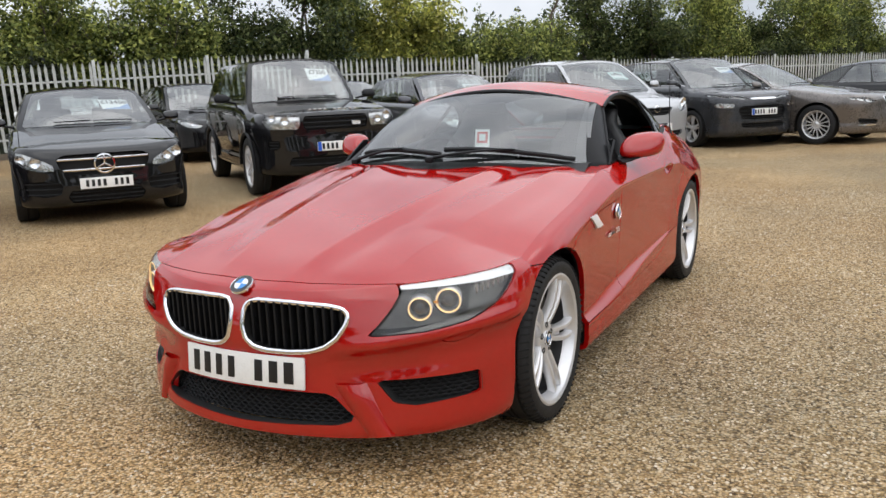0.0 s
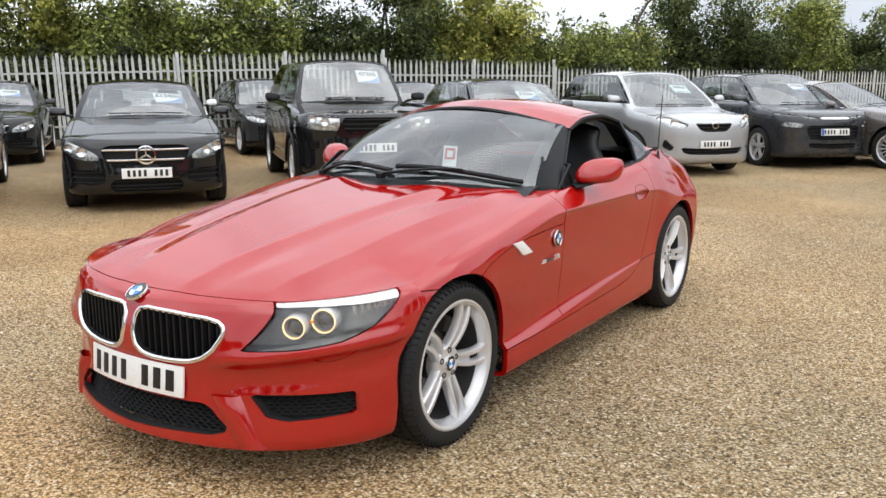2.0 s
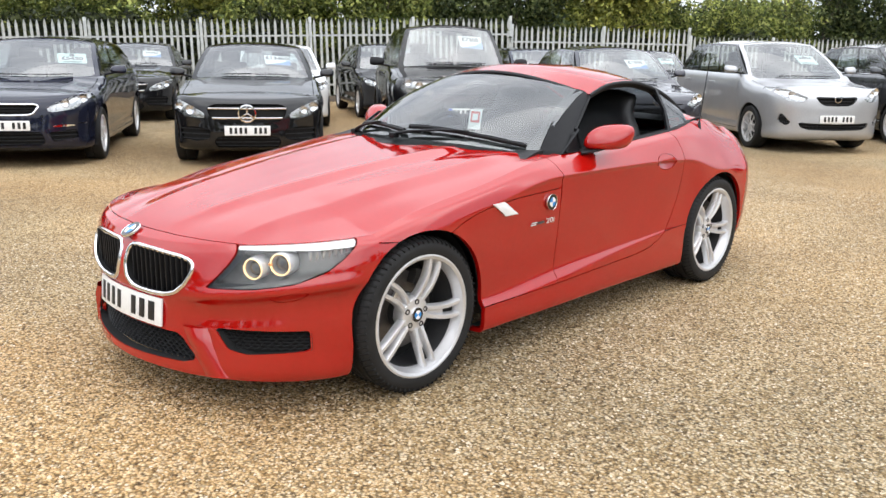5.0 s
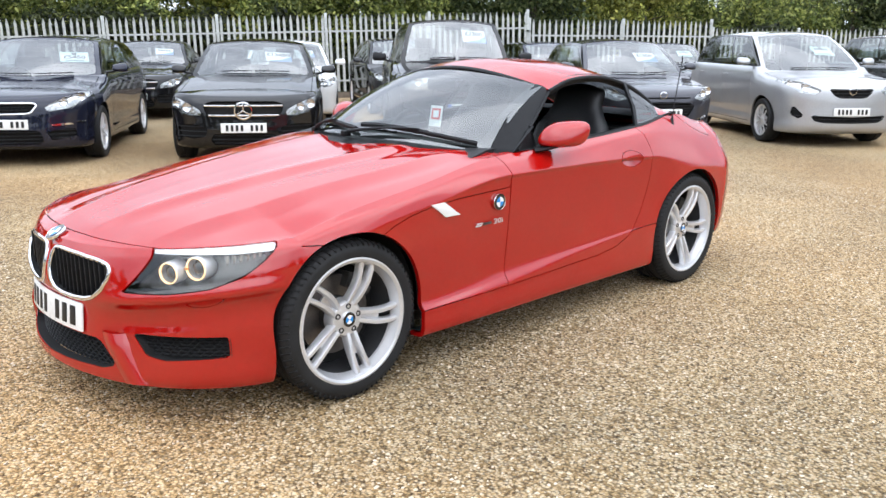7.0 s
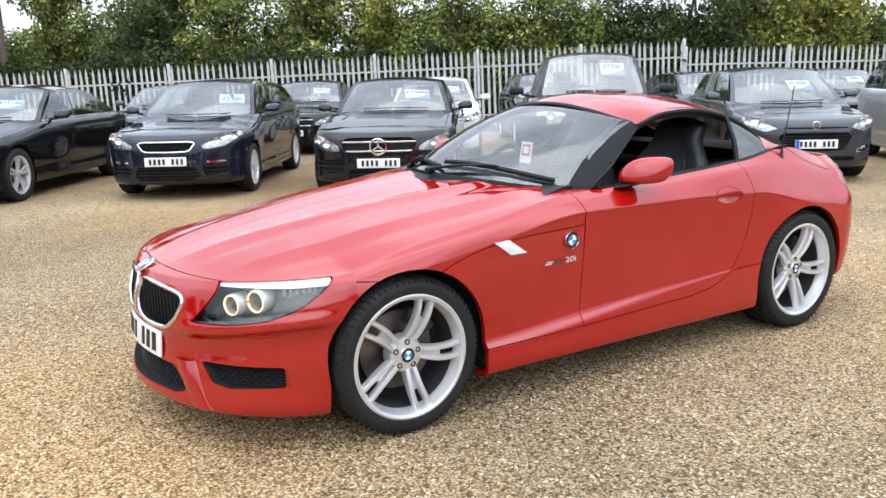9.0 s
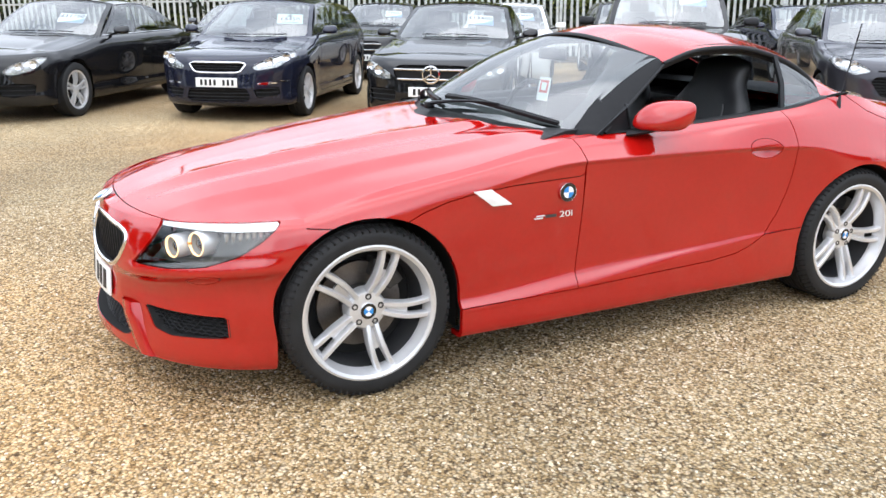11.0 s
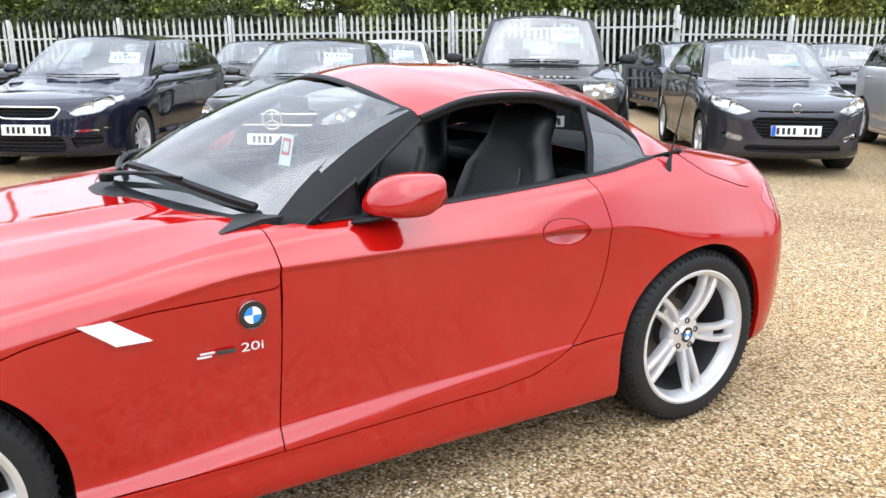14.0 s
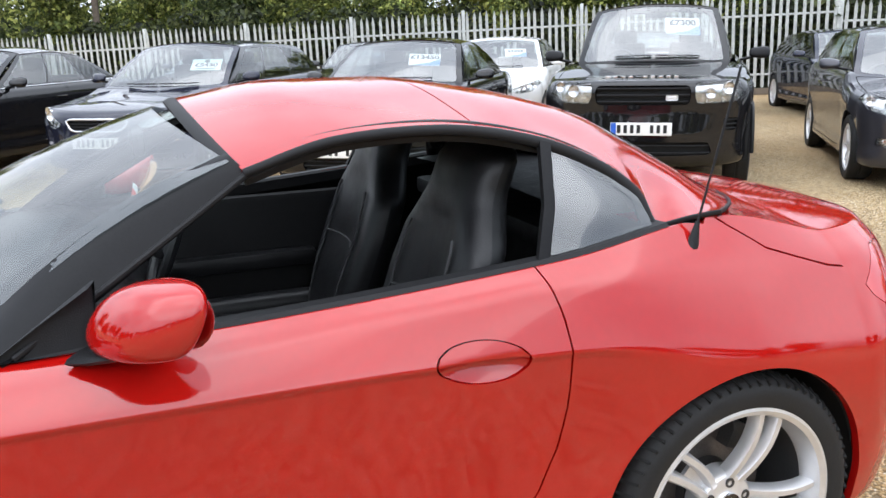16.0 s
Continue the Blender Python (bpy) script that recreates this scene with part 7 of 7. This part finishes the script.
NAVY = paint("dark_navy_paint", (0.012, 0.014, 0.028), 0.3, 0.3)
BLACK = paint("black_paint", (0.008, 0.008, 0.009), 0.0, 0.3)
SLATE = paint("slate_grey_paint", (0.046, 0.046, 0.056), 0.5, 0.32)
SILVER = paint("silver_paint", (0.42, 0.425, 0.435), 0.55, 0.34)
GREY = paint("dark_grey_paint", (0.043, 0.045, 0.050), 0.5, 0.28)
BRONZE = paint("bronze_grey_paint", (0.155, 0.140, 0.130), 0.6, 0.28)
WHITE = paint("white_paint", (0.75, 0.75, 0.74), 0.0, 0.35)
DEEP_BLUE = paint("deep_blue_paint", (0.006, 0.009, 0.024), 0.3, 0.3)
C = dict
WIDE_LOW = [(-0.1, 0.36), (0.34, 0.36), (0.38, 0.30), (0.34, 0.24), (-0.1, 0.24)]
SEDAN = C(L=4.69, W=1.81, H=1.44, wb=2.84, fo=0.80, R=0.325, z=(0.79, 0.86, 0.965, 1.0, 0.98), cab=(0.62, 1.36, 2.45, 3.22), plate=0.435, drop=0.07,
          front=[C(p=[(0.48, 0.575), (0.60, 0.575), (0.76, 0.615), (0.845, 0.71), (0.86, 0.775), (0.78, 0.765), (0.60, 0.69), (0.50, 0.63)], k="lamp"),
                 C(p=[(-0.1, 0.735), (0.38, 0.73), (0.455, 0.69), (0.43, 0.60), (0.36, 0.535), (-0.1, 0.52)], k="grille", n=2, bright=True, bar=0.026),
                 C(p=[(0.42, 0.44), (0.60, 0.47), (0.78, 0.46), (0.76, 0.34), (0.58, 0.31), (0.44, 0.34)], k="intake", n=3), C(p=WIDE_LOW, k="intake", n=3)])
HATCH = C(L=4.25, W=1.79, H=1.45, wb=2.63, fo=0.86, R=0.315, z=(0.78, 0.86, 0.97, 1.02, 1.02), cab=(0.32, 1.10, 2.85, 3.22), plate=0.48, drop=0.06,
          front=[C(p=[(0.46, 0.70), (0.56, 0.65), (0.76, 0.68), (0.85, 0.79), (0.80, 0.82), (0.60, 0.75)], k="lamp"),
                 C(p=[(-0.1, 0.72), (0.38, 0.71), (0.40, 0.66), (0.34, 0.63), (-0.1, 0.62)], k="grille", n=2), C(p=WIDE_LOW, k="intake", n=3)])


def spec(base, **k):
    return {**base, **k}


make_car("parked_car", at_nose(-5.20, 3.10, 54, 0.80), "gloss black saloon with a two-bar chrome grille and price card",
         spec(SEDAN, paint=BLACK, badge=(0.630, 0.105), star=True, tag="£13450", frame=BLACK, chrome_line=False, spokes=5))
make_car("parked_car", at_nose(-6.80, 1.00, 56, 0.88), "dark navy estate car with a chrome-framed grille and price card",
         C(paint=NAVY, L=4.585, W=1.804, H=1.471, wb=2.73, fo=0.88, R=0.318, z=(0.80, 0.87, 0.985, 1.03, 1.03), cab=(0.30, 1.12, 3.05, 3.52), plate=0.485, drop=0.05, tag="£5450", teal=True, tag_at=(0.60, 0.48), spokes=10,
           front=[C(p=[(0.42, 0.665), (0.48, 0.625), (0.70, 0.66), (0.845, 0.78), (0.865, 0.85), (0.78, 0.83), (0.60, 0.765)], k="lamp"),
                  C(p=[(-0.1, 0.715), (0.33, 0.715), (0.35, 0.70), (0.28, 0.605), (-0.1, 0.60)], k="grille", n=4, frame=True),
                  C(p=[(-0.1, 0.41), (0.36, 0.41), (0.40, 0.30), (0.34, 0.26), (-0.1, 0.26)], k="intake", n=4), C(p=[(0.44, 0.40), (0.70, 0.43), (0.72, 0.34), (0.48, 0.30)], k="intake", n=3),
                  C(p=[(0.48, 0.475), (0.80, 0.505), (0.80, 0.485), (0.48, 0.455)], k="trim")],
           wins=[[(0.05, 0.10), (0.30, 0.08), (0.30, 0.93), (0.07, 0.93)], [(0.325, 0.08), (0.62, 0.08), (0.62, 0.93), (0.325, 0.93)], [(0.65, 0.10), (0.95, 0.18), (0.92, 0.86), (0.65, 0.92)]]))
suv = make_car("parked_suv", at_nose(-3.88, 5.465, 52, 0.86), "black boxy four-by-four with silver headlamps and price card",
         C(paint=BLACK, L=4.50, W=1.91, H=1.74, wb=2.66, fo=0.86, R=0.365, z=(1.03, 1.06, 1.13, 1.16, 1.16), cab=(0.46, 0.98, 3.25, 3.46), plate=0.62, tall=True, band=True, drop=0.0, roof_w=0.645, base_w=0.79, crown=0.035, tag="£7300", tag_at=(0.42, 0.58), mirror=1.05, mirror_paint=BLACK_PLASTIC, cladding=True, spokes=6, door=1.0,
           nose=(0.10, 0.05, 0.02, 0.02, 0.01, 0.0, 0.0, 0.03, 0.10),
           front=[C(p=[(0.44, 1.005), (0.80, 1.015), (0.84, 0.90), (0.78, 0.845), (0.45, 0.835)], k="lamp"),
                  C(p=[(-0.1, 0.985), (0.40, 0.985), (0.40, 0.84), (0.36, 0.825), (-0.1, 0.825)], k="grille", n=3, bar=0.022),
                  C(p=[(-0.1, 0.50), (0.56, 0.50), (0.60, 0.40), (-0.1, 0.38)], k="intake", n=2), C(p=[(0.68, 0.70), (0.80, 0.70), (0.79, 0.60), (0.69, 0.60)], k="intake", n=3)],
           wins=[[(0.04, 0.10), (0.32, 0.08), (0.32, 0.93), (0.05, 0.93)], [(0.35, 0.08), (0.64, 0.08), (0.64, 0.93), (0.35, 0.93)], [(0.67, 0.12), (0.95, 0.14), (0.93, 0.92), (0.67, 0.92)]]))
for k in (-4.6, -3.6, -2.6, -1.6, 0.2, 1.2, 2.2, 3.2, 4.2):
    part("bonnet_letter", bm_box(0.034, 0.010, 0.018, (0.066 * k, -0.752, 1.060), 0.002), LAMP_BOWL, suv, "small silver bonnet letter as a bar")
part("badge", bm_box(0.105, 0.012, 0.048, (0.25, -0.845, 0.885), 0.020, None, None, 4), SATIN, suv, "plain silver oval badge")
make_car("parked_car", at_nose(-2.69, 7.99, 53, 0.82), "slate grey hatchback with a black hexagonal grille and price card",
         C(paint=SLATE, L=4.035, W=1.734, H=1.474, wb=2.57, fo=0.82, R=0.312, z=(0.80, 0.88, 1.0, 1.04, 1.04), cab=(0.24, 1.02, 2.70, 3.02), plate=0.50, band=True, drop=0.05, tag="£6500", tag_at=(0.34, 0.50), badge=(0.735, 0.05), spokes=8,
           front=[C(p=[(0.45, 0.70), (0.60, 0.655), (0.78, 0.715), (0.835, 0.83), (0.835, 0.90), (0.76, 0.88), (0.60, 0.79)], k="lamp"),
                  C(p=[(-0.1, 0.645), (0.40, 0.635), (0.45, 0.58), (0.33, 0.42), (-0.1, 0.41)], k="grille", n=7), C(p=[(-0.1, 0.705), (0.40, 0.705), (0.40, 0.69), (-0.1, 0.685)], k="intake", n=1),
                  C(p=[(0.52, 0.43), (0.70, 0.47), (0.72, 0.41), (0.54, 0.38)], k="lamp"), C(p=[(-0.1, 0.34), (0.50, 0.34), (0.50, 0.28), (-0.1, 0.27)], k="intake", n=2)]))
make_car("parked_car", at_nose(-1.09, 10.22, 50, 0.90), "silver compact people carrier with a price card in its screen",
         C(paint=SILVER, L=4.288, W=1.812, H=1.615, wb=2.644, fo=0.90, R=0.318, z=(0.87, 0.97, 1.08, 1.10, 1.10), cab=(0.12, 1.02, 2.85, 3.18), plate=0.50, drop=0.03, tag="", teal=True, tag_at=(0.36, 0.5), badge=(0.785, 0.055), spokes=10,
           front=[C(p=[(0.42, 0.79), (0.50, 0.735), (0.68, 0.755), (0.84, 0.90), (0.85, 0.985), (0.74, 0.95), (0.56, 0.86)], k="lamp"),
                  C(p=[(-0.1, 0.80), (0.32, 0.81), (0.25, 0.72), (0.18, 0.69), (-0.1, 0.685)], k="grille", n=3),
                  C(p=[(-0.1, 0.42), (0.46, 0.44), (0.54, 0.46), (0.50, 0.38), (0.40, 0.35), (-0.1, 0.34)], k="intake", n=3), C(p=[(0.62, 0.44), (0.74, 0.58), (0.76, 0.46), (0.68, 0.40)], k="intake", n=2)]))
make_car("parked_car", at_nose(0.22, 12.50, 45, 0.86), "dark grey people carrier with a chrome chevron bar and price card",
         C(paint=GREY, L=4.428, W=1.826, H=1.61, wb=2.785, fo=0.86, R=0.33, z=(0.92, 1.0, 1.08, 1.08, 1.10), cab=(0.05, 1.05, 2.95, 3.35), plate=0.62, band=True, drop=0.04, tag="", tag_at=(0.3, 0.55), spokes=5, chrome_line=True,
           front=[C(p=[(0.30, 0.835), (0.84, 0.90), (0.85, 0.925), (0.30, 0.87)], k="lamp"), C(p=[(0.52, 0.76), (0.80, 0.78), (0.82, 0.71), (0.56, 0.69)], k="lamp"), C(p=[(-0.1, 0.83), (0.28, 0.835), (0.28, 0.855), (-0.1, 0.855)], k="trim"),
                  C(p=[(-0.1, 0.72), (0.44, 0.72), (0.48, 0.64), (0.42, 0.50), (-0.1, 0.50)], k="grille", n=4), C(p=[(-0.1, 0.42), (0.44, 0.44), (0.42, 0.36), (-0.1, 0.34)], k="intake", n=3)]))
make_car("parked_car", at_nose(2.20, 13.55, 68, 0.92), "bronze grey luxury saloon with thin-spoked wheels and chrome window trim",
         spec(SEDAN, paint=BRONZE, L=4.96, W=1.877, H=1.46, wb=2.91, fo=0.92, R=0.345, z=(0.84, 0.90, 0.985, 1.0, 0.97), cab=(0.66, 1.56, 2.65, 3.46), plate=0.46, band=True, chrome_line=True, spokes=15,
              front=[C(p=[(0.46, 0.74), (0.62, 0.71), (0.84, 0.78), (0.86, 0.81), (0.66, 0.80)], k="lamp"), C(p=[(-0.1, 0.80), (0.25, 0.80), (0.24, 0.60), (-0.1, 0.59)], k="grille", n=5, frame=True),
                     C(p=[(0.46, 0.42), (0.78, 0.45), (0.76, 0.37), (0.50, 0.36)], k="intake", n=2), C(p=[(0.48, 0.335), (0.78, 0.355), (0.78, 0.335), (0.48, 0.315)], k="trim")]))
make_car("parked_car", at_nose(-7.85, -1.75, 56, 0.92), "gloss black executive saloon with chrome window trim and price card",
         spec(SEDAN, paint=BLACK, L=4.93, W=1.874, H=1.455, wb=2.91, fo=0.92, R=0.338, cab=(0.60, 1.42, 2.70, 3.46), chrome_line=True, tag="£11650", tag_at=(0.45, 0.45)))
make_car("parked_car", at_nose(-11.55, 4.55, 55, 0.86), "black saloon standing in the second row with a price card",
         spec(SEDAN, paint=BLACK, tag="", H=1.44), "cars in the second row")
make_car("parked_car", at_nose(-8.75, 6.05, 56, 0.86), "white hatchback standing in the second row with a price card", spec(HATCH, paint=WHITE, tag="", frame=GLOSS_BLACK), "cars in the second row")
make_car("parked_car", at_nose(-8.9, 9.2, 60, 0.86), "black estate car standing in the second row", spec(HATCH, paint=BLACK, H=1.5), "cars in the second row")
make_car("parked_car", at_nose(-7.1, 12.2, 62, 0.86), "deep blue hatchback standing in the second row", spec(HATCH, paint=DEEP_BLUE, tint=True), "cars in the second row")
make_car("parked_car", at_nose(-6.0, 14.2, 44, 0.86), "grey hatchback in the second row with a price card", spec(HATCH, paint=SLATE, tag="", teal=True), "cars in the second row")
make_car("parked_car", at_nose(-13.1, 2.1, 56, 0.86), "dark grey hatchback in the second row", spec(HATCH, paint=GREY, H=1.42), "cars in the second row")
make_car("parked_car", at_nose(-2.0, 18.6, 44, 0.86), "dark grey hatchback in the second row behind two people carriers", spec(HATCH, paint=GREY), "cars in the second row")
make_car("parked_car", at_nose(4.5, 15.7, 68, 0.86), "black saloon parked beside the bronze grey car", spec(SEDAN, paint=BLACK))
